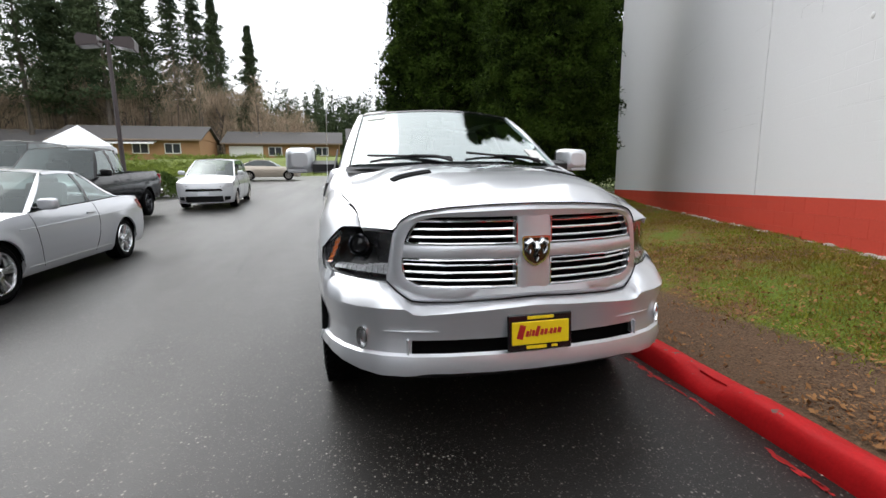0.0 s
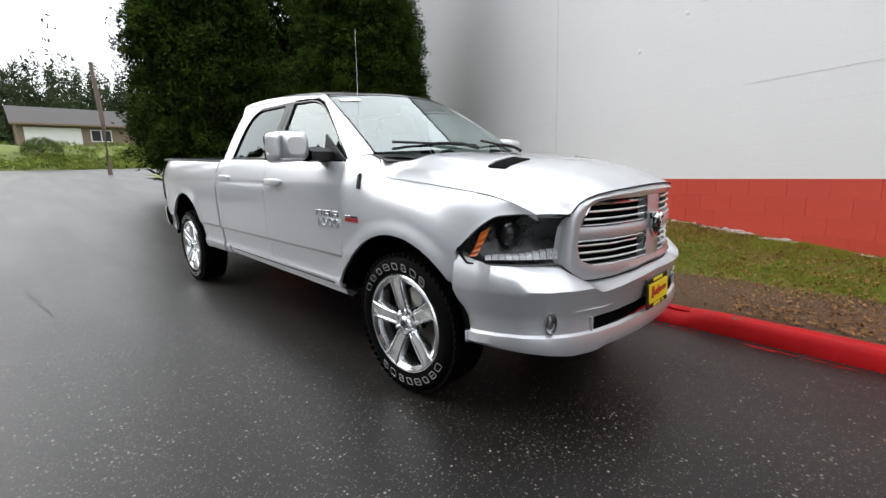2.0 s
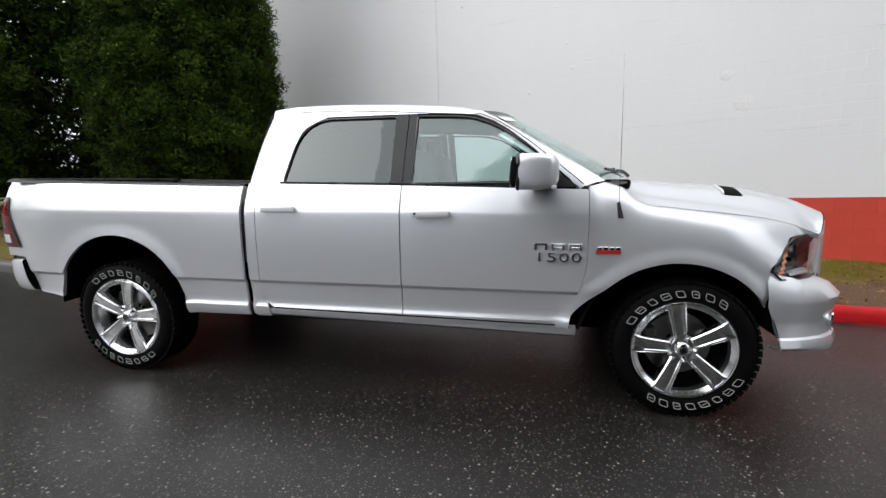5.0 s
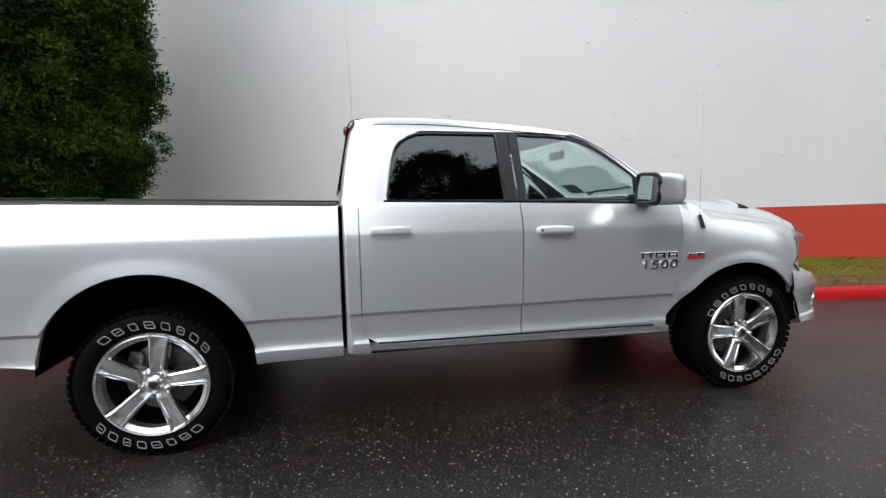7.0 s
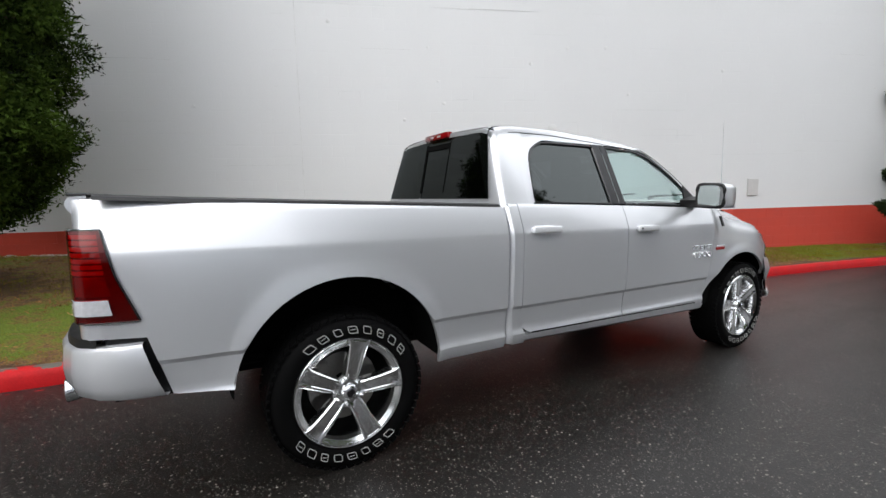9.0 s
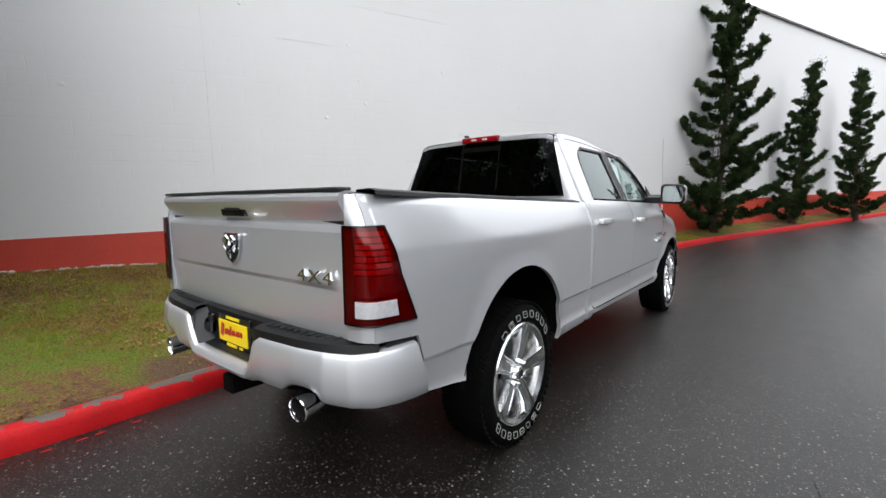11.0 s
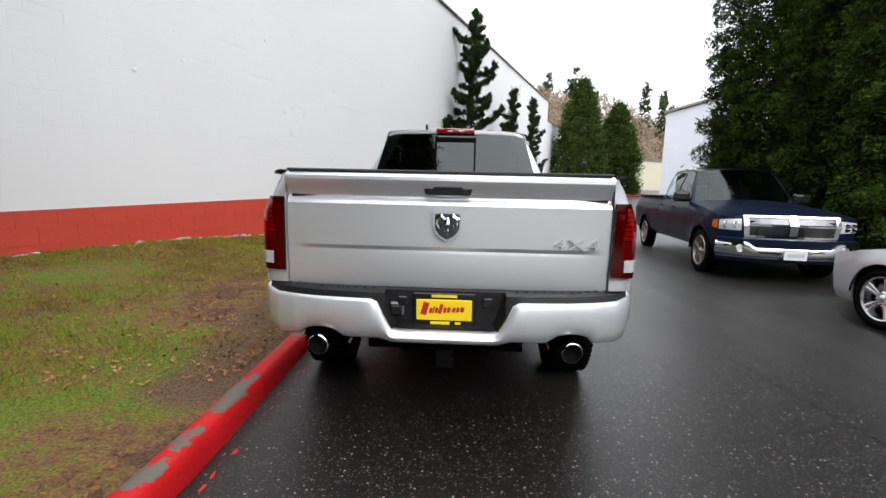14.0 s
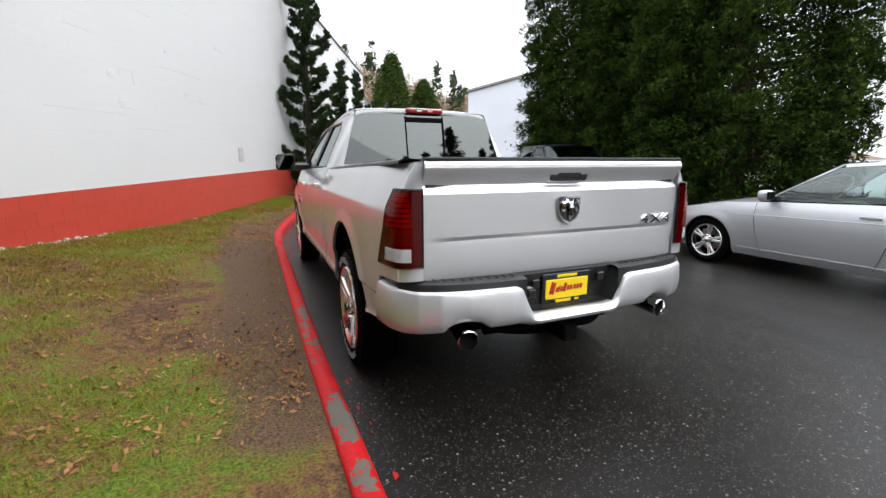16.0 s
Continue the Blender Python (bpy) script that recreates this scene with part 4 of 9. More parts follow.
LAMP_PLAN = [(0.622, -0.824), (0.70, -0.768), (0.79, -0.700), (0.87, -0.612), (0.93, -0.530), (0.963, -0.470), (0.969, -0.412)]
# the bonnet's front edge, from the middle over the grille's corner to the wing's seam on the lamp
NOSE_EDGE = [(0.0, (0.0, -0.985, 1.188)), (0.25, (0.20, -0.975, 1.184)), (0.5, (0.40, -0.938, 1.171)), (0.62, (0.50, -0.895, 1.155)), (0.70, (0.555, -0.868, 1.138)), (0.76, (0.592, -0.846, 1.112)),
             (0.80, (0.612, -0.834, 1.082)), (0.84, (0.626, -0.822, 1.064)), (0.92, (0.70, -0.778, 1.070)), (1.0, (0.77, -0.733, 1.071))]


def nose_edge(k):
    k = min(max(k, 0.0), 1.0)
    for (a, p), (b, q) in zip(NOSE_EDGE, NOSE_EDGE[1:]):
        if k <= b:
            return Vector(p).lerp(Vector(q), (k - a) / (b - a))
    return Vector(NOSE_EDGE[-1][1])


def plan_y(table, x):
    return lerp(table, abs(x))


def front_bumper(truck):
    xs = [p[0] for p in FRONT_PLAN]
    us = []
    for a, b in zip(xs, xs[1:]):
        us += [a + (b - a) * i / 4 for i in range(4)]
    us.append(xs[-1])
    for e in (0.575, 0.60):
        us.append(e)
    us = sorted(set(us))
    full = [-u for u in reversed(us[1:])] + us

    def top(x):
        return lerp([(0, 0.752), (0.35, 0.735), (0.552, 0.722), (0.662, 0.812), (0.72, 0.817), (0.87, 0.824), (0.95, 0.832), (0.975, 0.860), (0.986, 0.878)], abs(x))

    def back(x):
        a = abs(x)
        return lerp(GRILLE_PLAN, a) if a < 0.622 else lerp(LAMP_PLAN, min(a, 0.969))

    def at(x, z, d):
        y = plan_y(FRONT_PLAN, x)
        c, zc, r = F_ARCH
        y = min(y, c - math.sqrt(max(r * r - (max(z - zc, 0) / 0.98) ** 2, 0)) - 0.004)
        e = 0.01
        sl = (plan_y(FRONT_PLAN, abs(x) + e) - plan_y(FRONT_PLAN, max(abs(x) - e, 0))) / (2 * e) if abs(x) < 0.96 else 4.0
        nx, ny = sl, -1.0
        ln = math.hypot(nx, ny)
        return (x + math.copysign(1, x) * nx / ln * d, y + ny / ln * d, z)

    def low(x):
        return lerp([(0, 0.395), (0.5, 0.40), (0.60, 0.385), (0.72, 0.385), (0.85, 0.405), (0.98, 0.43)], abs(x))

    cols = []
    for x in full:
        t, lo = top(x), low(x)
        face, shelf = Vector(at(x, min(0.722, t - 0.03), 0.012)), Vector((x * 0.998, back(x) - 0.006, t))
        if abs(x) > 0.94:
            shelf = Vector(at(x, t, -0.03))
        bulge = shelf.lerp(face, 0.55) + Vector((0, 0, (t - face.z) * 0.22))
        cols.append([tuple(shelf + Vector((0, 0.05, 0.004))), tuple(shelf), tuple(shelf.lerp(bulge, 0.12) + Vector((0, 0, -0.003))), tuple(bulge), tuple(face), at(x, min(0.700, t - 0.04), 0.009), at(x, 0.60, -0.016), at(x, 0.565, -0.022),
                     at(x, 0.505, -0.012), at(x, 0.495, 0.004), at(x, 0.455, 0.016), at(x, lo + 0.015, 0.008), at(x, lo, -0.02), at(x, lo + 0.01, -0.08)])
    nz = len(cols[0])
    g = Geo()
    g.v = [p for c in cols for p in c]
    for i in range(len(cols) - 1):
        xm = abs(full[i] + full[i + 1]) / 2
        for j in range(nz - 1):
            if j == 7 and xm < 0.575:
                continue
            a = i * nz + j
            g.f.append((a, a + 1, a + nz + 1, a + nz))
    bumper = part("front_bumper", g, SILVER, truck, angle=40)
    # flat sheet behind the slot, its inner shade given as black colour
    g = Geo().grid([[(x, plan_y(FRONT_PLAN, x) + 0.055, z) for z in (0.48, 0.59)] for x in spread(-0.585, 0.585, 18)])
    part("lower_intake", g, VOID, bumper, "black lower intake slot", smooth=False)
    for s in (-1, 1):
        part("intake_end", Geo().box((s * 0.585, plan_y(FRONT_PLAN, 0.58) + 0.035, 0.535), (0.012, 0.06, 0.075), 0.004), SILVER, bumper)
        # fog lamp in its round pocket
        c = Vector(at(s * 0.79, 0.565, 0.0))
        d = (Vector(at(s * 0.79, 0.565, 0.1)) - c).normalized()
        turn = Matrix.Translation(c + d * -0.004) @ d.to_track_quat("-X", "Z").to_matrix().to_4x4() @ Matrix.Diagonal((1, 0.64, 1.10, 1))
        g = Geo().lathe([(0.0, 0.052), (-0.006, 0.050), (-0.005, 0.043), (0.012, 0.038), (0.03, 0.034)], 28).moved(turn)
        fog = part("fog_lamp", g, CHROME, bumper, "fog lamp in a silver bezel")
        part("lens", Geo().lathe([(0.018, 0.037), (0.008, 0.024), (0.004, 0.0)], 24).moved(turn), FOG_GLASS, fog)
        part("bumper_crease", Geo().tube([at(s * x, 0.612, -0.006) for x in (0.69, 0.60, 0.52, 0.45)], [0.001, 0.004, 0.003, 0.001], 6), SILVER, bumper)
    g = Geo()
    g.grid([[at(x, 0.40, -0.05), at(x, 0.345, -0.10)] for x in spread(-0.72, 0.72, 16)])
    part("air_dam", g, BLACK_PLASTIC, bumper, "black flexible air dam")
    return bumper


def dealer_plate(truck, c, tilt, s=-1):
    """Yellow show plate in a black frame; its writing is kept as bars."""
    m = Matrix.Translation(c) @ Matrix.Rotation(radians(tilt), 4, "X") @ (Matrix.Rotation(math.pi, 4, "Z") if s > 0 else Matrix())
    p = new("show_plate")
    p.parent, p.matrix_basis = truck, m
    p["label"] = "yellow dealer show plate in a black frame"
    part("plate_frame", Geo().box((0, 0.004, 0), (0.318, 0.012, 0.172), 0.005), TRIM_BLACK, p)
    part("plate_face", Geo().box((0, -0.005, 0.0), (0.282, 0.008, 0.108), 0.003), PLATE_YELLOW, p)
    for x, z, w, h in ((0, 0.071, 0.13, 0.014), (-0.02, -0.068, 0.10, 0.016), (0.07, -0.068, 0.03, 0.012)):
        part("frame_bar", Geo().box((x, -0.004, z), (w, 0.005, h), 0.001), PLATE_YELLOW, p, "yellow bar on the frame", smooth=False)
    x = -0.118
    for w, h in ((0.042, 0.066), (0.020, 0.028), (0.010, 0.036), (0.020, 0.028), (0.024, 0.050), (0.020, 0.028), (0.020, 0.028), (0.007, 0.008), (0.020, 0.026), (0.020, 0.026), (0.026, 0.026)):
        z = 0.002 + 0.05 * x + (h - 0.028) * 0.3
        part("script_bar", Geo().box((x + w / 2, -0.0105, z), (w * 0.72, 0.003, h), 0.001, Matrix.Rotation(radians(16), 3, "Y")), PLATE_RED, p, "slanted red bar of the script", smooth=False)
        x += w * 0.97
    return p


def shield_badge(truck, c, s, k=1.0):
    """A chrome shield with a bright raised head-like relief."""
    m = Matrix.Translation(c) @ (Matrix.Rotation(math.pi, 4, "Z") if s > 0 else Matrix())
    e = new("shield_badge")
    e.parent, e.matrix_basis = truck, m
    sh = [(-0.072, 0.068), (0.072, 0.068), (0.070, -0.022), (0.045, -0.058), (0.0, -0.082), (-0.045, -0.058), (-0.070, -0.022)]
    o = rounded([(x * k, 0, z * k) for x, z in sh], 0.012, 3)
    part("badge_rim", Geo().prism(o, (0, -0.012, 0)), CHROME, e)
    o2 = rounded([(x * k * 0.86, -0.0121, z * k * 0.86) for x, z in sh], 0.010, 3)
    part("badge_field", Geo().prism(o2, (0, -0.002, 0)), DARK_CHROME, e)
    g = Geo()
    for q in (-1, 1):
        g.tube([(q * 0.012 * k, -0.018, 0.030 * k), (q * 0.030 * k, -0.020, 0.046 * k), (q * 0.050 * k, -0.020, 0.032 * k), (q * 0.052 * k, -0.019, 0.004 * k), (q * 0.036 * k, -0.018, -0.018 * k), (q * 0.030 * k, -0.018, 0.004 * k)],
               [0.010 * k, 0.014 * k, 0.013 * k, 0.010 * k, 0.006 * k, 0.003 * k], 8)
    g.tube([(0, -0.018, 0.040 * k), (0, -0.024, 0.010 * k), (0, -0.024, -0.030 * k), (0, -0.018, -0.055 * k)], [0.010 * k, 0.016 * k, 0.012 * k, 0.005 * k], 8)
    part("badge_relief", g, CHROME, e)
    return e


def grille(truck):
    gr = new("grille")
    gr.parent = truck

    def on(x, z, d=0.0):
        lean = 0.035 * (z - 0.95)
        return (x, plan_y(GRILLE_PLAN, x) + lean - d, z)

    def shell(points, r, n, d):
        return [on(x, z, d) for x, z in outline(rounded(points, r, 5), n)]

    n = 120
    outer = [(p.x, p.z - 0.005) for p in (nose_edge(k / 12 * 0.84) for k in range(13))]
    outer = [(-x, z) for x, z in reversed(outer[1:])] + outer + [(0.650, 0.90), (0.662, 0.822), (0.615, 0.772), (0.552, 0.733), (0.35, 0.742), (0.0, 0.758), (-0.35, 0.742), (-0.552, 0.733), (-0.615, 0.772), (-0.662, 0.822), (-0.650, 0.90)]
    inner = [(-0.505, 1.128), (0.505, 1.128), (0.575, 1.055), (0.605, 0.865), (0.54, 0.806), (0.0, 0.800), (-0.54, 0.806), (-0.605, 0.865), (-0.575, 1.055)]
    ro = [0.10, 0.10, 0.08, 0.08, 0.08, 0.3, 0.08, 0.08, 0.08]
    O, I = outline([Vector((x, z)) for x, z in outer], n), outline(rounded([Vector((x, z)) for x, z in inner], ro, 6), n)
    # match the two outlines by direction from the middle
    def by_angle(pts):
        P = [Vector((p[0] * 0.6, p[1] - 0.97)) for p in pts]
        angs = sorted((math.atan2(v.y, v.x), i) for i, v in enumerate(P))
        out = []
        for k in range(n):
            a = -math.pi + 2 * math.pi * (k + 0.5) / n
            j = min(range(n), key=lambda q: abs(angs[q][0] - a))
            out.append(pts[angs[j][1]])
        return out
    O, I = by_angle(O), by_angle(I)
    g = Geo()
    mids = [((a[0] * 0.55 + b[0] * 0.45), (a[1] * 0.55 + b[1] * 0.45)) for a, b in zip(O, I)]
    g.grid([[on(*p, -0.05) for p in O], [on(*p, 0.002) for p in O], [on(*p, 0.018) for p in mids], [on(*p, 0.010) for p in I], [on(*p, -0.05) for p in I]], closed=True)
    part("grille_surround", g, SILVER, gr, angle=45)
    foot = [(0.664, 0.822), (0.615, 0.770), (0.552, 0.731), (0.35, 0.739), (0.0, 0.755)]
    foot += [(-x, z) for x, z in reversed(foot[:-1])]
    part("grille_seam", Geo().tube([on(x, z, 0.006) for x, z in outline(foot + list(reversed(foot))[1:-1], 60)[:31]], 0.0028, 6), VOID, gr)
    # sheet behind the slats, coloured black for the shaded depth
    part("grille_back", Geo().grid([[on(x * lerp([(0.79, 0.60), (1.04, 0.58), (1.12, 0.48)], z), z, -0.045) for x in spread(-1, 1, 24)] for z in spread(0.79, 1.12, 6)]), VOID, gr)
    # the cross
    g = Geo()
    g.grid([[on(x, z, d) for x, d in ((-0.085, -0.04), (-0.078, 0.004), (-0.06, 0.012), (0.06, 0.012), (0.078, 0.004), (0.085, -0.04))] for z in spread(0.795, 1.15, 8)])
    part("cross_post", g, SILVER, gr)
    for s in (-1, 1):
        xs = [s * x for x in spread(0.07, 0.60, 10)]
        g = Geo().grid([[on(x, z, d) for z, d in ((0.932, -0.04), (0.938, 0.004), (0.950, 0.010), (0.985, 0.010), (0.997, 0.004), (1.003, -0.04))] for x in xs])
        part("cross_bar", g, SILVER, gr)
        for z0, z1 in ((1.012, 1.125), (0.815, 0.925)):
            for i in range(3):
                z = z0 + (z1 - z0) * (i + 0.62) / 3.1
                xe = lerp([(0.80, 0.565), (0.9, 0.592), (1.05, 0.560), (1.13, 0.50)], z)
                xs = [s * x for x in spread(0.085, xe, 10)]
                g = Geo().grid([[on(x, z + dz, d) for dz, d in ((-0.007, -0.03), (-0.0055, -0.002), (0.0, 0.003), (0.0055, -0.002), (0.007, -0.03))] for x in xs])
                part("grille_slat", g, CHROME, gr, "bright chrome slat")
            # rim of the cell
            zz = [(s * 0.083, z0 - 0.006), (s * 0.083, z1 + 0.006), (s * lerp([(0.80, 0.575), (0.9, 0.60), (1.05, 0.568), (1.13, 0.51)], z1), z1 + 0.006), (s * lerp([(0.80, 0.575), (0.9, 0.60), (1.05, 0.568), (1.13, 0.51)], z0), z0 - 0.006)]
            path = [on(x, z, 0.004) for x, z in outline([Vector(p) for p in zz], 40)]
            part("cell_rim", Geo().tube(path + [path[0]], 0.005, 6), CHROME, gr)
    shield_badge(truck, on(0, 0.975, 0.014), -1, 0.95)
    return gr


def headlamp(truck, s):
    h = new("headlamp")
    h.parent = truck
    run = [0.0]
    for a, b in zip(LAMP_PLAN, LAMP_PLAN[1:]):
        run.append(run[-1] + math.hypot(b[0] - a[0], b[1] - a[1]))
    px, py = [(r / run[-1], p[0]) for r, p in zip(run, LAMP_PLAN)], [(r / run[-1], p[1]) for r, p in zip(run, LAMP_PLAN)]

    def on(u, v, d=0.0):
        """u from the grille to the wing, v from the foot to the top."""
        z0 = lerp([(0, 0.818), (0.5, 0.822), (0.8, 0.828), (0.9, 0.836), (1, 0.890)], u)
        z1 = lerp([(0, 1.060), (0.06, 1.064), (0.35, 1.069), (0.56, 1.062), (0.62, 1.050), (1, 0.900)], u)
        lean = v * sm(u / 0.5) * (1 - sm((u - 0.7) / 0.3))
        dx, dy = lerp(px, min(u + 0.03, 1)) - lerp(px, max(u - 0.03, 0)), lerp(py, min(u + 0.03, 1)) - lerp(py, max(u - 0.03, 0))
        ln = math.hypot(dx, dy)
        return (s * (lerp(px, u) - 0.008 * lean - dy / ln * d), lerp(py, u) + 0.05 * lean + dx / ln * d, z0 + (z1 - z0) * v)

    us, vs = spread(0, 1, 20), spread(0, 1, 8)
    aim = Vector((s * 0.45, -0.89, 0)).to_track_quat("-X", "Z").to_matrix().to_4x4()
    part("lens", Geo().grid([[on(u, v, 0.0) for v in vs] for u in us]), LENS, h)
    part("housing", Geo().grid([[on(u, v, 0.012 + 0.085 * math.sin(math.pi * v) ** 0.7 * math.sin(math.pi * min(u * 1.05, 1)) ** 0.7) for v in vs] for u in us]), LAMP_BLACK, h, "black lamp housing")
    rim = [on(u, 0.015, 0.002) for u in us] + [on(1, v, 0.002) for v in vs] + [on(u, 0.985, 0.002) for u in reversed(us)] + [on(0.0, v, 0.002) for v in reversed(vs)]
    part("lamp_seal", Geo().tube(rim, 0.006, 5), TRIM_BLACK, h)
    part("projector", Geo().lathe([(0.04, 0.060), (-0.012, 0.058), (-0.018, 0.049), (0.0, 0.043)], 28).moved(Matrix.Translation(on(0.47, 0.60, 0.062)) @ aim), DARK_CHROME, h)
    part("projector_glass", Geo().lathe([(0.0, 0.044), (-0.014, 0.03), (-0.02, 0.0)], 24).moved(Matrix.Translation(on(0.47, 0.60, 0.058)) @ aim), TRIM_BLACK, h)
    part("high_beam", Geo().lathe([(0.02, 0.028), (0.0, 0.034), (-0.004, 0.030), (0.008, 0.015)], 24).moved(Matrix.Translation(on(0.23, 0.66, 0.075)) @ aim), DARK_CHROME, h)
    # curved bright strip of light cells along the foot
    for i in range(11):
        u0, u1 = 0.07 + 0.060 * i, 0.07 + 0.060 * i + 0.055
        v1 = 0.29 - 0.10 * sm(i / 6)
        a = Geo().grid([[on(u0, 0.10, 0.030), on(u0, 0.12, 0.010), on(u0, v1, 0.016), on(u0, v1 + 0.03, 0.035)], [on(u1, 0.10, 0.030), on(u1, 0.12, 0.010), on(u1, v1, 0.016), on(u1, v1 + 0.03, 0.035)]])
        part("light_cell", a, CELL, h, "clear light cell", smooth=False)
    g = Geo().grid([[on(u - 0.16 * v, 0.26 + 0.58 * v, 0.014 + 0.008 * math.sin(v * 13) ** 2) for v in spread(0, 1, 16)] for u in (0.80, 0.83, 0.86, 0.885)])
    part("side_marker", g, AMBER, h, "amber side reflector")
    return h


def bonnet_z(x, y):
    """The bonnet: crowned, with a raised middle between two flutes."""
    top, xt = wing_top(min(y, 0.35))
    ax = min(abs(x) / max(xt, 0.1), 1.0)
    mid = lerp([(-0.99, 1.188), (-0.95, 1.213), (-0.90, 1.235), (-0.85, 1.252), (-0.75, 1.278), (-0.62, 1.303), (-0.50, 1.320), (-0.29, 1.341), (0.0, 1.362), (0.18, 1.376), (0.35, 1.39)], y)
    z = top + (mid - top) * (1 - ax ** 2.6)
    rise = 0.018 * sm((0.66 - abs(x)) / 0.14) * sm((y + 0.95) / 0.5)
    dip = -0.010 * math.exp(-((abs(x) - 0.70) / 0.06) ** 2) * sm((y + 0.8) / 0.4) * sm((0.3 - y) / 0.2)
    return z + rise + dip - 0.012 * math.exp(-(x / 0.22) ** 2) * sm((y + 0.9) / 0.6)


def bonnet(truck):
    rows = []
    for t in spread(0, 1, 48):
        row = []
        ye, yc = -0.733 + 1.083 * t, -0.985 + 1.185 * t
        w = wing_top(ye)[1] - 0.002
        for k in spread(-1, 1, 64):
            a, sg = abs(k), -1 if k < 0 else 1
            f = nose_edge(a)
            b = sm(t / 0.30)
            x = a * w + (f.x - a * 0.768) * (1 - b)
            y = ye + (yc - ye) * (1 - a ** 3)
            y += (f.y - (-0.733 - 0.252 * (1 - a ** 3))) * (1 - t) ** 3
            z = bonnet_z(x, y)
            fade = 1 - sm(t / 0.16)
            z += (f.z - bonnet_z(f.x, f.y)) * fade
            row.append((sg * x, y, z))
        rows.append(row)
    g = Geo().grid(rows)
    n = 65
    k = len(g.v)
    g.v += [(x * 0.99, y + 0.025, z - 0.02) for x, y, z in rows[0]]
    g.f += [(k + j, k + j + 1, j + 1, j) for j in range(n - 1)]
    for e in (0, n - 1):
        g.grid([[r[e], (r[e][0] * 0.985, r[e][1], r[e][2] - 0.03)] for r in rows])
    ob = part("bonnet", g, SILVER, truck, angle=60)
    line = [nose_edge(q / 30 * 0.845) for q in range(31)]
    part("bonnet_seam", Geo().tube([(-p.x, p.y - 0.003, p.z - 0.001) for p in reversed(line[1:])] + [(p.x, p.y - 0.003, p.z - 0.001) for p in line], 0.0028, 6), VOID, truck)
    for s in (-1, 1):
        # swept intake slot on the raised middle: black patch, the opening's shade as colour
        c = [Vector(p) for p in ((0.585, -0.300), (0.362, -0.318), (0.368, -0.425), (0.572, -0.405))]
        rows = []
        for i in range(9):
            a, b = c[0].lerp(c[1], i / 8), c[3].lerp(c[2], i / 8)
            row = [a.lerp(b, j / 5) for j in range(6)]
            rows.append([(s * a.x, a.y, bonnet_z(a.x, a.y) - 0.01)] + [(s * p.x, p.y, bonnet_z(p.x, p.y) + 0.007) for p in row] + [(s * b.x, b.y, bonnet_z(b.x, b.y) - 0.01)])
        for e, q in ((0, 1), (-1, -2)):
            rows.insert(0 if e == 0 else len(rows), [(x, y, z - 0.02) for x, y, z in rows[e]])
        slot = part("bonnet_scoop", Geo().grid(rows), VOID, ob, "black patch for the shaded bonnet scoop opening", angle=40)
        lip = [rows[i][1] for i in range(1, 10)]
        part("scoop_lip", Geo().tube([(x, y + 0.006, z + 0.002) for x, y, z in lip], [0.003] + [0.010] * 7 + [0.003], 8), SILVER, ob)
    return ob


def windscreen_point(u, v):
    """u across from -1 to 1, v up from the cowl to the roof."""
    x = u * (0.80 + (0.655 - 0.80) * v)
    y = 0.19 + 0.26 * abs(u) ** 2.2 + 0.85 * v - 0.10 * abs(u) ** 2.2 * v
    z = 1.392 - 0.015 * abs(u) ** 2 + (0.475 - 0.020 * abs(u) ** 2) * v ** 0.94
    return (x, y, z)


def roof_z(x, y):
    z = lerp([(0.98, 1.852), (1.04, 1.866), (1.10, 1.876), (1.30, 1.900), (1.70, 1.928), (2.13, 1.938), (2.50, 1.933), (2.65, 1.922), (2.74, 1.900)], y)
    back = sm((y - 1.5) / 0.9)
    return z - (0.038 - 0.016 * back) * (abs(x) / 0.66) ** 2.5 - ((0.05 - 0.022 * back) * sm((abs(x) - 0.63) / 0.06) if abs(x) > 0.63 else 0)


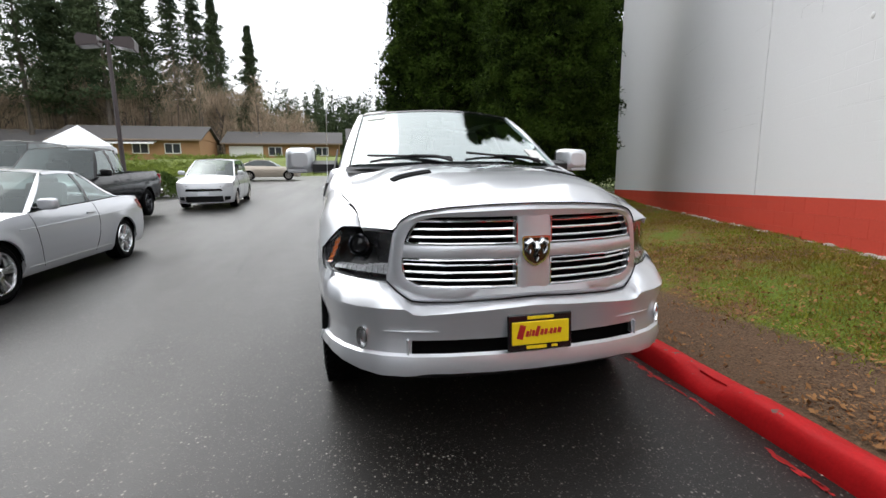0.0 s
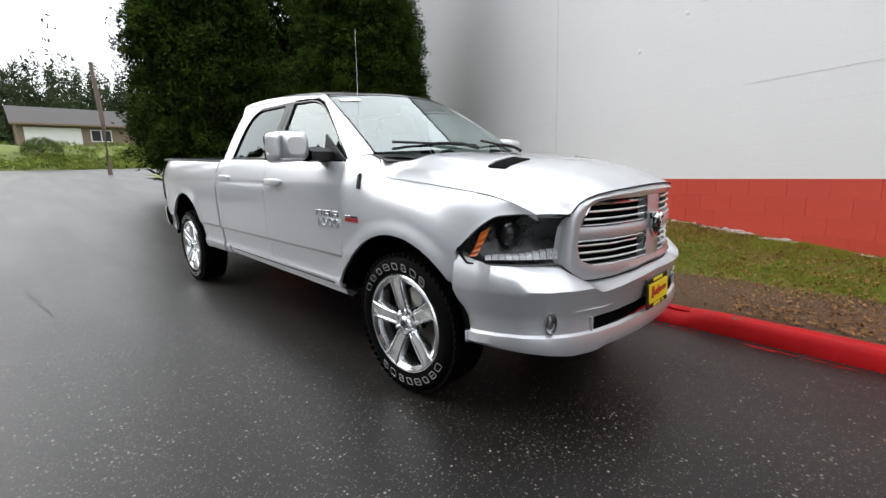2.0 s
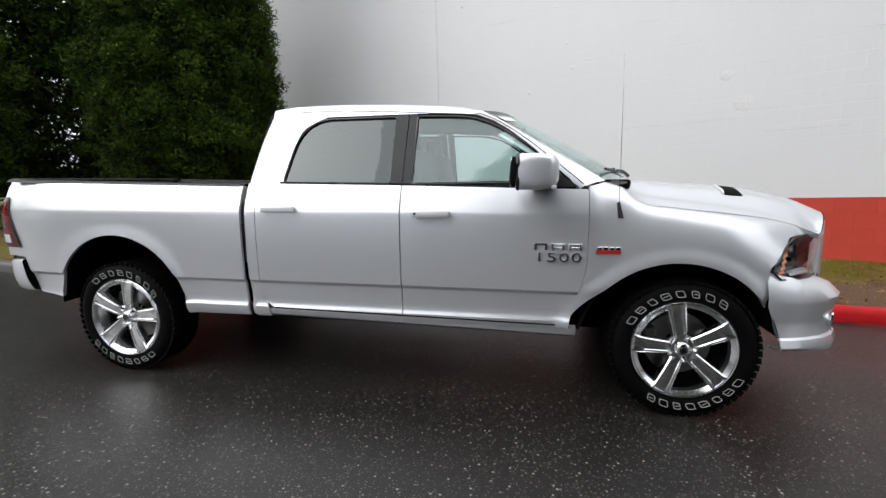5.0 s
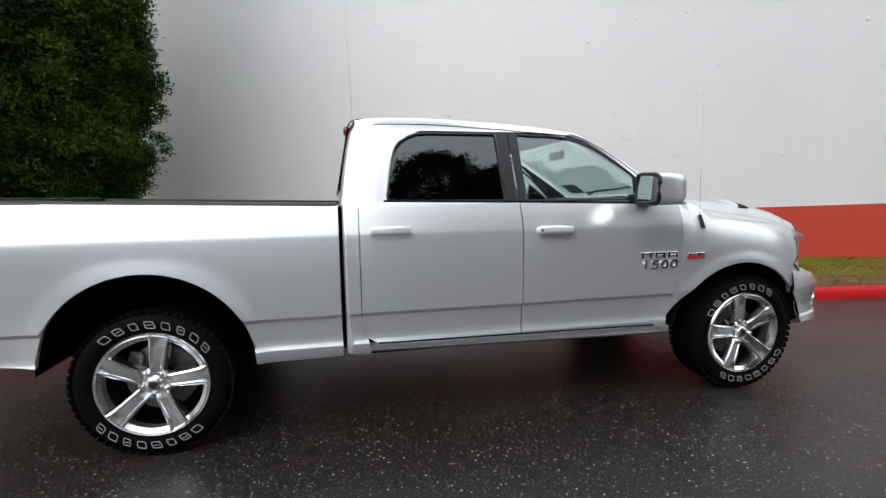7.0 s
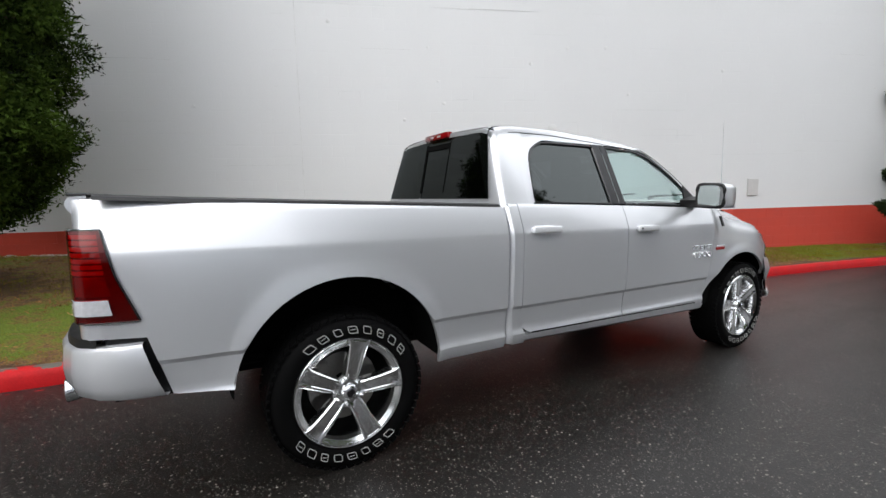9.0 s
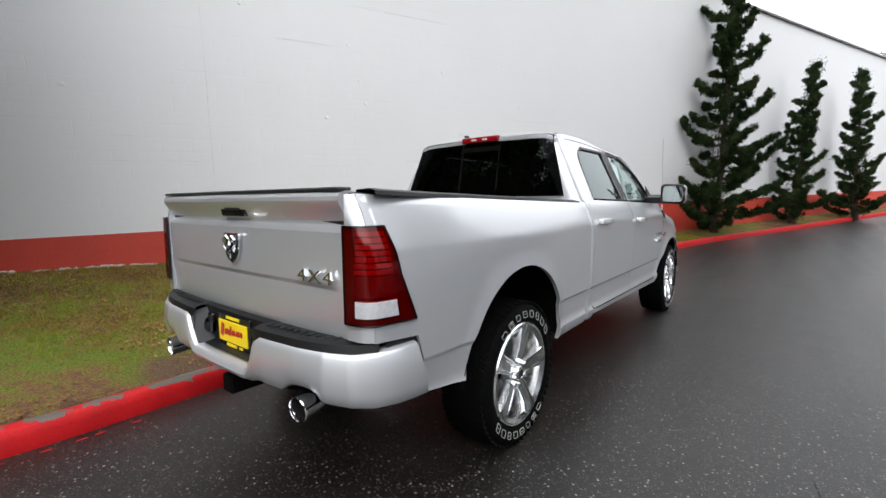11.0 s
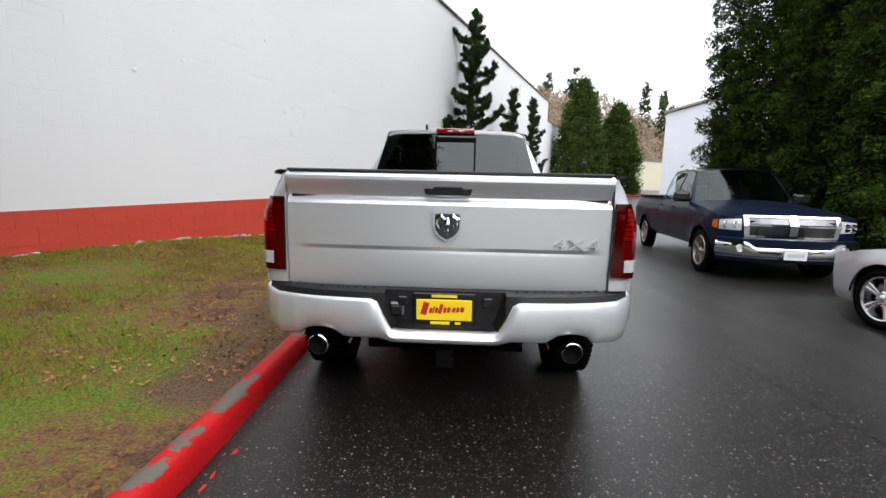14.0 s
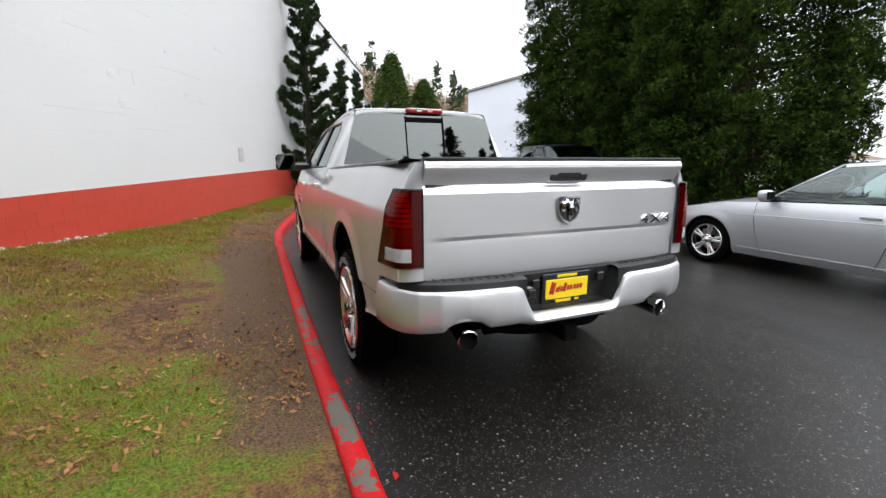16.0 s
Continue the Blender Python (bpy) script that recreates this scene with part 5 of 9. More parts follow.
def cab(truck):
    # roof
    rows = []
    for t in spread(0, 1, 26):
        row = []
        for u in spread(-1, 1, 28):
            x = 0.662 * u
            wx, wy, wz = windscreen_point(max(-1, min(1, x / 0.655)), 1.0)
            y = wy + (2.722 - 0.04 * abs(u) ** 3 - wy) * t
            z = roof_z(x, y) + (wz + 0.003 - roof_z(x, wy)) * (1 - sm(t / 0.16))
            row.append((x, y, z))
        rows.append(row)
    g = Geo().grid(rows)
    part("roof", g, SILVER, truck, angle=60)
    part("headliner", Geo().grid([[(x * 0.96, min(y, 2.66), z - 0.035) for x, y, z in r] for r in rows]), CLOTH_GREY, truck)
    # windscreen
    g = Geo().grid([[windscreen_point(u, v) for u in spread(-0.985, 0.985, 24)] for v in spread(0.02, 0.985, 14)])
    ws = part("windscreen", g, GLASS_WIND, truck, "pale windscreen reflecting the white sky")
    ws.visible_shadow = False
    part("screen_sticker", Geo().grid([[tuple(Vector(windscreen_point(u, v)) + Vector((0, -0.004, 0.003))) for u in spread(-0.93, -0.72, 3)] for v in (0.84, 0.905)]), PAPER, ws, "white paper slip on the glass")
    part("screen_sticker", Geo().grid([[tuple(Vector(windscreen_point(u, v)) + Vector((0, -0.004, 0.003))) for u in spread(0.74, 0.92, 3)] for v in (0.06, 0.24)]), PAPER, ws, "white paper slip on the glass")
    part("screen_header", Geo().grid([[tuple(Vector(windscreen_point(u, v)) + Vector((0, -0.002, 0.002))) for u in spread(-0.985, 0.985, 24)] for v in (0.955, 0.99)]), TRIM_BLACK, ws)
    # cowl
    g = Geo().grid([[(u * 0.79, 0.19 + 0.18 * abs(u) ** 2 + 0.10 * k, 1.375 - 0.02 * abs(u) + 0.012 * k) for u in spread(-1, 1, 16)] for k in (0, 0.5, 1)])
    part("cowl", g, BLACK_PLASTIC, truck, "black plastic cowl")
    for x0, x1 in ((-0.68, -0.10), (0.02, 0.62)):
        w = new("wiper")
        w.parent = truck
        a, b = Vector(windscreen_point(x0 / 0.8, 0.10)), Vector(windscreen_point(x1 / 0.8, 0.035))
        off = Vector((0, -0.025, 0.02))
        part("wiper_blade", Geo().tube([a.lerp(b, t) + off for t in spread(0, 1, 6)], 0.009, 6), BLACK_PLASTIC, w)
        part("wiper_arm", Geo().tube([b + Vector((0, -0.05, 0.0)), b.lerp(a, 0.2) + off * 1.4, b.lerp(a, 0.5) + off * 1.3], [0.014, 0.010, 0.007], 6), BLACK_PLASTIC, w)
    # one side frame: the A pillar runs on into the roof rail, down to the C pillar
    head = [(0.60, 1.338), (0.74, 1.468), (0.90, 1.610), (1.02, 1.703), (1.12, 1.765), (1.22, 1.803), (1.34, 1.819), (1.62, 1.826), (2.30, 1.826), (2.45, 1.822), (2.67, 1.800)]
    rows, seam = [], []
    for v in spread(-0.03, 1.0, 20):
        k = max(v, 0)
        a = Vector(windscreen_point(1.0, k))
        by = 0.60 + 0.62 * k ** 1.02
        bz = lerp(head, by)
        b = Vector((glass_x(by, bz) + 0.001, by, bz))
        p, q = a.lerp(b, 0.35) + Vector((0.014, -0.006, 0.010)), a.lerp(b, 0.75) + Vector((0.012, -0.003, 0.006))
        rows.append([a + Vector((-0.012, 0.01, -0.02)), a + Vector((0.003, -0.003, 0.003)), p, q, b, b + Vector((-0.03, 0, -0.01))])
    for y in spread(1.26, 2.67, 24):
        rz, zl = roof_z(0.66, y), lerp(head, y)
        top = Vector((0.652, y, roof_z(0.652, y) + 0.001))
        q = Vector((glass_x(y, rz - 0.026) + 0.001, y, rz - 0.026))
        p = top.lerp(q, 0.5) + Vector((0.004, 0, 0.006))
        b = Vector((glass_x(y, zl) + (-0.004 if y > 2.38 else 0.001), y, zl))
        rows.append([top + Vector((-0.01, 0, -0.02)), top, p, q, b, b + Vector((-0.03, 0, 0))])
    seam = [r[3].lerp(r[4], 0.12) + Vector((0.0006, 0, 0)) for r in rows[1:-2]]
    mirror_part("side_frame", Geo().grid([[(-p.x, p.y, p.z) for p in r] for r in rows]), SILVER, truck, angle=50)
    mirror_part("door_seam", Geo().tube([(-p.x, p.y, p.z) for p in seam], 0.0028, 5), VOID, truck)
    # C pillar: the side panel runs up, curls over to the roof seam and turns the rear corner in one sheet
    rows = []
    for i in range(22):
        k = i / 21
        row = []
        for y, inset, back in ((2.50, 0, 0), (2.60, 0, 0), (2.64, 0, 0), (2.70, 0.004, -0.044), (2.70, 0.010, -0.022), (2.70, 0.022, -0.008), (2.70, 0.042, 0.0), (2.70, 0.085, 0.006), (2.70, 0.15, 0.010)):
            high = roof_z(0.66, min(y, 2.69))
            if k <= 0.82:
                z = 1.345 + (high - 0.026 - 1.345) * k / 0.82
                x = glass_x(2.5, z) + 0.001
            else:
                u = (k - 0.82) / 0.18
                x0 = glass_x(2.5, high - 0.026) + 0.001
                x = x0 + (0.650 - x0) * (1 - math.cos(u * math.pi / 2))
                z = high - 0.026 + (roof_z(0.652, min(y, 2.69)) + 0.002 - high + 0.026) * math.sin(u * math.pi / 2)
            t = (z - 1.345) / 0.54
            if back or inset:
                yy = 2.775 - 0.06 * t - 0.03 * t ** 3 + back
                z -= (0.006 + 0.3 * max(back + 0.044, 0)) * sm((k - 0.7) / 0.3)
            else:
                yy = y - 0.06 * t ** 2 * (2.64 - y) / 0.14
            row.append((-(x - inset), yy, z))
        rows.append(row)
    mirror_part("c_pillar", Geo().grid(rows), SILVER, truck, angle=70)
    gap = [(-0.650, y, roof_z(0.650, y) + 0.001) for y in (2.62, 2.66)] + [(-0.650, 2.690, roof_z(0.650, 2.69) - 0.004), (-0.656, 2.706, roof_z(0.650, 2.69) - 0.022), (-0.664, 2.716, roof_z(0.650, 2.69) - 0.048)]
    mirror_part("roof_seam", Geo().tube(gap, 0.0038, 6), VOID, truck)
    # rear wall: header, sill and the sliding rear window
    part("rear_header", Geo().grid([[(x, 2.722 - 0.03 * abs(x / 0.66) ** 2 + dy, roof_z(x, 2.71) + dz - (0.05 * sm((abs(x) - 0.54) / 0.1) if dz < -0.03 else 0)) for x in spread(-0.675, 0.675, 20)] for dy, dz in ((-0.012, 0.001), (0.003, -0.008), (0.005, -0.022), (0.002, -0.036))]), SILVER, truck)
    part("rear_panel", Geo().grid([[(x, 2.775, z) for x in spread(-0.80, 0.80, 8)] for z in (0.80, 1.418)]), SILVER, truck)
    rw = new("rear_window")
    rw.parent = truck
    def rear_pt(x, z):
        return (x, 2.778 - 0.075 * ((z - 1.45) / 0.4), z)
    def rglass(x0, x1, x2, x3, d=0.0):
        return Geo().grid([[tuple(Vector(rear_pt(a + (b - a) * t, 1.41 if not top else roof_z(a + (b - a) * t, 2.70) - 0.034)) + Vector((0, d, 0))) for t in spread(0, 1, 6)] for (a, b, top) in ((x0, x1, 0), (x2, x3, 1))])
    for k, pts in (("l", (-0.79, -0.19, -0.665, -0.19)), ("m", (-0.185, 0.185, -0.185, 0.185)), ("r", (0.19, 0.79, 0.19, 0.665))):
        o = part("pane", rglass(*pts, d=0.012 if k != "m" else 0.004), GLASS_TINT, rw, "dark tinted pane")
        o.visible_shadow = False
    for x in (-0.19, 0.19):
        part("window_bar", Geo().box((x, 2.745, 1.65), (0.018, 0.02, 0.40), 0.004, Matrix.Rotation(radians(10.6), 3, "X")), VOID, rw)
    part("window_bar", Geo().box((0, 2.715, 1.815), (0.38, 0.02, 0.045), 0.005, Matrix.Rotation(radians(10.6), 3, "X")), VOID, rw)
    # high brake lamp
    br = part("high_brake_lamp", Geo().box((0, 2.722, 1.896), (0.37, 0.05, 0.050), 0.014, seg=2), RED_LENS, truck, "red high brake lamp")
    for x in (-0.055, 0.055):
        part("cargo_lamp", Geo().box((x, 2.749, 1.894), (0.05, 0.006, 0.014), 0.003), WHITE_LENS, br, "clear cargo lamp")
    # roof aerial fin
    part("roof_antenna", Geo().prism([(-0.012 + 0.30, 2.40, roof_z(0.3, 2.4)), (-0.012 + 0.30, 2.52, roof_z(0.3, 2.5)), (-0.012 + 0.30, 2.53, roof_z(0.3, 2.5) + 0.05), (-0.012 + 0.30, 2.50, roof_z(0.3, 2.5) + 0.055)], (0.022, 0, 0)), BLACK_PLASTIC, truck)
    # weather strip under the side glass
    rows = [[(-glass_x(y, lerp(BELT, y)) - 0.006, y, lerp(BELT, y) + dz) for dz in (-0.004, 0.012)] for y in spread(0.62, 2.52, 24)]
    mirror_part("belt_strip", Geo().grid(rows), TRIM_BLACK, truck)


def doors(truck):
    gap = 0.0015
    cuts = {"front_door": (0.5525, 1.6740), "rear_door": (1.6775, 2.6690)}
    for name, (y0, y1) in cuts.items():
        def low(y):
            return 0.50 - 0.0 * y + 0.012 * (y - 0.5)
        ys = spread(y0 + gap, y1 - gap, 22)
        if name == "rear_door":
            def lowr(y):
                return low(y) + 0.07 * sm((y - 2.52) / 0.15) ** 2
            panel = side_sheet(ys, lowr, lambda y: lerp(BELT, y) - 0.002, 22, squeeze=LEVELS)
        else:
            panel = side_sheet(ys, low, lambda y: lerp(BELT, y) - 0.002, 22, squeeze=LEVELS)
        # the front door's leading edge kicks back at its foot
        if name == "front_door":
            panel.v = [(x, y + 0.10 * sm((0.95 - z) / 0.5) * sm((1.0 - y) / 0.5), z) for x, y, z in panel.v]
        for s in (-1, 1):
            d = new(name)
            d.parent = truck
            h = panel
            if s > 0:
                h = Geo()
                h.v, h.f = [(-x, y, z) for x, y, z in panel.v], [tuple(reversed(f)) for f in panel.f]
            part("door_skin", h, SILVER, d, angle=30)
            # side glass
            if name == "front_door":
                win = rounded([Vector(p) for p in ((0.640, 1.372), (0.86, 1.565), (1.09, 1.730), (1.26, 1.795), (1.62, 1.808), (1.62, 1.372))], [0.02, 0.1, 0.12, 0.12, 0.02, 0.02], 4)
                mat = GLASS_CLEAR
            else:
                win = rounded([Vector(p) for p in ((1.762, 1.374), (1.762, 1.808), (2.32, 1.808), (2.445, 1.70), (2.500, 1.40), (2.49, 1.384))], [0.01, 0.02, 0.11, 0.11, 0.02, 0.02], 5)
                mat = GLASS_TINT
            g = Geo()
            n = len(win)
            cy, cz = sum(p[0] for p in win) / n, sum(p[1] for p in win) / n
            rings = []
            for k in (1.0, 0.66, 0.33):
                rings.append([(s * (glass_x(cy + (y - cy) * k, cz + (z - cz) * k) - 0.012), cy + (y - cy) * k, cz + (z - cz) * k) for y, z in win])
            g.grid(rings, closed=True)
            g.v.append((s * (glass_x(cy, cz) - 0.012), cy, cz))
            g.f += [(2 * n + i, 2 * n + (i + 1) % n, 3 * n) for i in range(n)]
            o = part("side_window", g, mat, d, "clear side glass" if name == "front_door" else "dark tinted side glass")
            o.visible_shadow = False
            # black seal round the glass
            path = [(s * (glass_x(y, z) - 0.004), y, z) for y, z in win]
            part("window_seal", Geo().tube(path + path[:1], 0.008, 6), TRIM_BLACK, d)
            # frame
            if name == "front_door":
                rows = [[(s * (glass_x(y, z) + 0.001), y, z) for y in (1.62, 1.675)] for z in spread(1.36, 1.83, 8)]
                part("b_pillar_trim", Geo().grid(rows), PILLAR, d, "satin black pillar trim")
            else:
                rows = [[(s * (glass_x(y, z) + 0.001), y, z) for y in (1.681, 1.762)] for z in spread(1.36, 1.83, 8)]
                part("b_pillar_trim", Geo().grid(rows), PILLAR, d, "satin black pillar trim")
                rows = []
                for z in spread(1.37, 1.83, 12):
                    yw = lerp([(1.37, 2.495), (1.40, 2.500), (1.70, 2.447), (1.76, 2.40), (1.80, 2.33), (1.83, 2.25)], z)
                    rows.append([(s * (glass_x(2.4, z) + 0.000), yw, z), (s * (glass_x(2.4, z) + 0.002), max(2.56 - 0.06 * ((z - 1.37) / 0.46) ** 2, yw + 0.02), z)])
                part("window_frame", Geo().grid(rows), SILVER, d)
            # handle
            hy, hz = (1.475, 1.192) if name == "front_door" else (2.492, 1.215)
            x = body_x(hy, hz)
            hd = part("door_handle", Geo().box((s * (x + 0.030), hy, hz), (0.022, 0.235, 0.042), 0.010, seg=2), HANDLE, d, "bright silver pull handle")
            part("handle_cup", Geo().box((s * (x + 0.002), hy + 0.01, hz - 0.006), (0.008, 0.17, 0.060), 0.004), SILVER, hd)
            for dy in (-0.10, 0.10):
                part("handle_post", Geo().box((s * (x + 0.014), hy + dy, hz), (0.034, 0.03, 0.030), 0.006), SILVER, hd)
            if name == "front_door":
                part("key_lock", Geo().cyl((s * (x + 0.03), hy + 0.095, hz), (s * (x + 0.042), hy + 0.095, hz), 0.008, n=12), DARK_CHROME, hd)
            # inner panel
            part("door_trim", Geo().box((s * 0.885, (y0 + y1) / 2, 1.03), (0.05, y1 - y0 - 0.05, 0.62), 0.02), DASH_GREY, d)
    # bright strip along the doors' feet
    rows = [[(-body_x(y, z) - 0.0015, y, z) for z in (0.512 + 0.012 * (y - 0.5), 0.522 + 0.012 * (y - 0.5))] for y in spread(0.70, 2.58, 20)]
    mirror_part("sill_strip", Geo().grid(rows), TRIM_BLACK, truck)


def text_part(name, body, size, m, mat, parent, depth=0.006, label="", wide=1.0):
    cu = bpy.data.curves.new(name, "FONT")
    cu.body, cu.size, cu.extrude, cu.align_x, cu.align_y = body, size, depth / 2, "CENTER", "CENTER"
    cu.space_character = 1.12
    tmp = bpy.data.objects.new(name, cu)
    me = bpy.data.meshes.new_from_object(tmp)
    bpy.data.objects.remove(tmp)
    me.materials.clear()
    me.materials.append(mat)
    ob = new(name, me)
    ob.parent = parent
    ob.matrix_basis = m @ Matrix.Diagonal((wide, 1, 1, 1))
    if label:
        ob["label"] = label
    ob["kind"] = "stuff"
    return ob


def flank_badges(truck):
    for s in (-1, 1):
        face = Matrix.Rotation(math.pi / 2 * s, 4, "Z") @ Matrix.Rotation(math.pi / 2, 4, "X")
        x = s * (body_x(0.72, 0.96) + 0.004)
        text_part("model_badge", "1500", 0.078, Matrix.Translation((x, 0.72, 0.938)) @ face, CHROME, truck, 0.010, "chrome number badge", 1.6)
        g = Geo()
        for i in range(3):
            y = 0.72 + (1 - i) * 0.098 * (-s) * -1
            for dy, w in ((-0.030, 0.016), (0.030, 0.016)):
                g.box((x, y + dy, 1.002), (0.008, w, 0.040), 0.002)
            g.box((x, y, 1.016), (0.008, 0.060, 0.012), 0.002)
            if i < 2:
                g.box((x, y, 0.998), (0.008, 0.060, 0.010), 0.002)
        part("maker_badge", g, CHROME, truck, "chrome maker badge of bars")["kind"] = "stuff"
        x = s * (body_x(0.44, 0.98) + 0.003)
        b = part("engine_badge", Geo().box((x, 0.44, 0.978), (0.006, 0.135, 0.022), 0.002), PLATE_RED, truck, "chrome and red engine badge")
        g = Geo()
        for i in range(4):
            g.box((x, 0.44 + (i - 1.5) * 0.034, 0.998), (0.010, 0.026, 0.018), 0.002)
        part("badge_bars", g, CHROME, b)["kind"] = "stuff"


def mirrors(truck):
    for s in (-1, 1):
        m = new("wing_mirror")
        m.parent = truck
        rows = []
        # housing: a rounded box that tapers forwards
        for k, (y, sx, sz) in enumerate(((0.742, 0.50, 0.55), (0.758, 0.74, 0.80), (0.79, 0.87, 0.94), (0.85, 0.92, 1.0), (0.935, 0.92, 1.0), (0.950, 0.90, 0.97))):
            c = (1.165, 1.435)
            ring = rounded([Vector(p) for p in ((-0.115 * sx, -0.092 * sz), (0.125 * sx, -0.100 * sz), (0.125 * sx, 0.090 * sz), (-0.115 * sx, 0.100 * sz))], 0.045, 4)
            rows.append([(s * (c[0] + p[0]), y, c[1] + p[1]) for p in ring])
        g = Geo().grid(rows, closed=True)
        n = len(rows[0])
        g.f += [tuple(range(n)), tuple(range(5 * n, 6 * n))]
        part("housing", g, SILVER, m, angle=50)
        ring = rounded([Vector(p) for p in ((-0.092, -0.076), (0.098, -0.082), (0.098, 0.074), (-0.092, 0.082))], 0.04, 4)
        turn_in = 0.20 if s < 0 else -0.10
        part("mirror_glass", Geo().prism([(s * (1.165 + p[0]), 0.948 + 0.022 - turn_in * s * p[0] - 0.04 * p[1], 1.435 + p[1]) for p in ring], (0, 0.004, 0)), MIRROR, m, "mirror glass")
        rim = [(s * (1.165 + p[0] * 1.09), 0.952, 1.435 + p[1] * 1.10) for p in ring]
        part("mirror_rim", Geo().tube(rim + rim[:1], 0.013, 8), BLACK_PLASTIC, m)
        part("mirror_arm", Geo().grid([[(s * x, y, z) for y, z in ((0.74, 1.345), (0.80, 1.335), (0.88, 1.340), (0.89, 1.40), (0.80, 1.43), (0.74, 1.40))] for x in (0.885, 0.95, 1.07)], closed=True), BLACK_PLASTIC, m, "black mirror arm")
        part("mirror_sail", Geo().prism([(s * 0.905, 0.60, 1.345), (s * 0.905, 0.86, 1.350), (s * 0.875, 0.86, 1.52), (s * 0.895, 0.70, 1.41)], (s * 0.012, 0, 0)), BLACK_PLASTIC, m)
        part("turn_lamp", Geo().box((s * 1.19, 0.768, 1.350), (0.14, 0.03, 0.022), 0.006), WHITE_LENS, m, "clear turn signal strip")
    # whip aerial on the right wing
    a = new("whip_aerial")
    a.parent = truck
    part("aerial_base", Geo().prism([(-0.968, 0.365, 1.170), (-0.968, 0.395, 1.170), (-0.945, 0.400, 1.255), (-0.945, 0.385, 1.262)], (-0.022, 0, 0)), BLACK_PLASTIC, a)
    part("aerial_rod", Geo().tube([(-0.955, 0.388, 1.25), (-0.945, 0.390, 1.6), (-0.935, 0.395, 2.08)], [0.0024, 0.0018, 0.0012], 6), CHROME, a)


MIRROR = material("mirror_silver", (0.52, 0.54, 0.55), rough=0.02, metal=1, var=0.01, bump=0, rvar=0.005)


def bed(truck):
    """The load bed: flanks with rails, tailgate, tail lamps."""
    rail = [(2.73, 1.368), (3.6, 1.388), (4.55, 1.410), (4.86, 1.420)]
    ys = spread(2.785, 3.255, 8) + arch_spread(3.262, 4.338, R_ARCH, 30) + spread(4.345, 4.845, 12)
    # the tail lamp is let into the flank's rear edge
    def low(y):
        z = lerp([(2.78, 0.475), (3.26, 0.47), (4.33, 0.55), (4.60, 0.575), (4.86, 0.60)], y)
        return arch_z(y, R_ARCH, z)
    def lamp_front(z):
        return lerp([(0.915, 4.665), (1.10, 4.735), (1.285, 4.775)], z)
    g = side_sheet(ys, low, lambda y: lerp(rail, y) - 0.012, 34, squeeze=LEVELS)
    # drop the faces under the lamp and the lower rear corner that the bumper covers
    def end_y(z):
        return lerp([(0.575, 4.570), (0.845, 4.648)], z)
    flank = []
    for x, y, z in g.v:
        if z < 0.845 and y > end_y(z):
            inset = x + body_x(y, z)
            y = end_y(z)
            x = -body_x(y, z) + inset
        flank.append((x, y, z))
    g.v = flank
    a, b = mirror_part("bed_side", g, SILVER, truck, angle=30)
    for ob, s in ((a, -1), (b, 1)):
        # inner wall and the rail's black cap
        part("bed_inner_wall", Geo().grid([[(s * 0.80, y, z) for z in (1.07, 1.36)] for y in (2.80, 4.84)]), SILVER, truck)
        rows = [[(s * x, y, lerp(rail, y) + dz) for x, dz in ((0.795, -0.03), (0.80, 0.006), (0.88, 0.010), (0.906, 0.002), (0.912, -0.014))] for y in spread(2.79, 4.80, 24)]
        part("rail_cap", Geo().grid(rows), BLACK_PLASTIC, truck, "black plastic rail cap")
        # flank corner behind the lamp, up to the tailgate
        rows = []
        # black sheet inside the flank, painted shade for the gap at the bumper
        part("bumper_shadow_gap", Geo().grid([[(s * (body_x(y, z) - 0.014), y, z) for z in spread(0.57, 0.87, 6)] for y in spread(4.54, 4.79, 8)]), TRIM_BLACK, truck)
        for z in spread(0.85, 1.405, 18):
            bx = body_x(4.80, z)
            rows.append([(s * x, y, z) for x, y in ((bx + 0.001, 4.800), (bx - 0.010, 4.838), (max(bx - 0.034, 0.826), 4.864), (max(min(bx - 0.07, 0.885), 0.824), 4.877), (0.822, 4.880), (0.822, 4.84))])
        part("rear_corner", Geo().grid(rows), SILVER, truck, angle=60)
        rim = [(s * (body_x(y, 1.40) - 0.008), y, 1.405) for y in (4.73, 4.765, 4.80)] + [(x, y, 1.405) for x, y, _ in rows[-1][1:5]]
        part("corner_top", Geo().grid([[(x, y, z - 0.006), (x * 0.975, min(y, 4.872), z + 0.006), (s * 0.80, min(y, 4.86), z + 0.009)] for x, y, z in rim]), BLACK_PLASTIC, truck)
        tail_lamp(truck, s, lamp_front)
    part("bed_floor", Geo().box((0, 3.82, 0.86), (1.10, 2.06, 0.04)).box((0, 3.82, 1.085), (1.62, 2.06, 0.02)), BLACK_PLASTIC, truck, smooth=False)
    part("bed_front", Geo().box((0, 2.80, 1.10), (1.86, 0.03, 0.52), 0.006), SILVER, truck)
    # a black seam filler between cab and bed, the gap's shade given as colour
    part("cab_gap", Geo().box((0, 2.772, 0.93), (1.80, 0.02, 0.86), 0.006), VOID, truck)
    # the cab's side panel turns inwards behind the rear door
    rows = [[(-body_x(2.73, z) + dx, y, z) for dx, y in ((0.0, 2.722), (0.002, 2.738), (0.008, 2.752), (0.020, 2.761), (0.046, 2.765))] for z in spread(0.485, 1.362, 26)]
    mirror_part("cab_corner", Geo().grid(rows), SILVER, truck, angle=60)


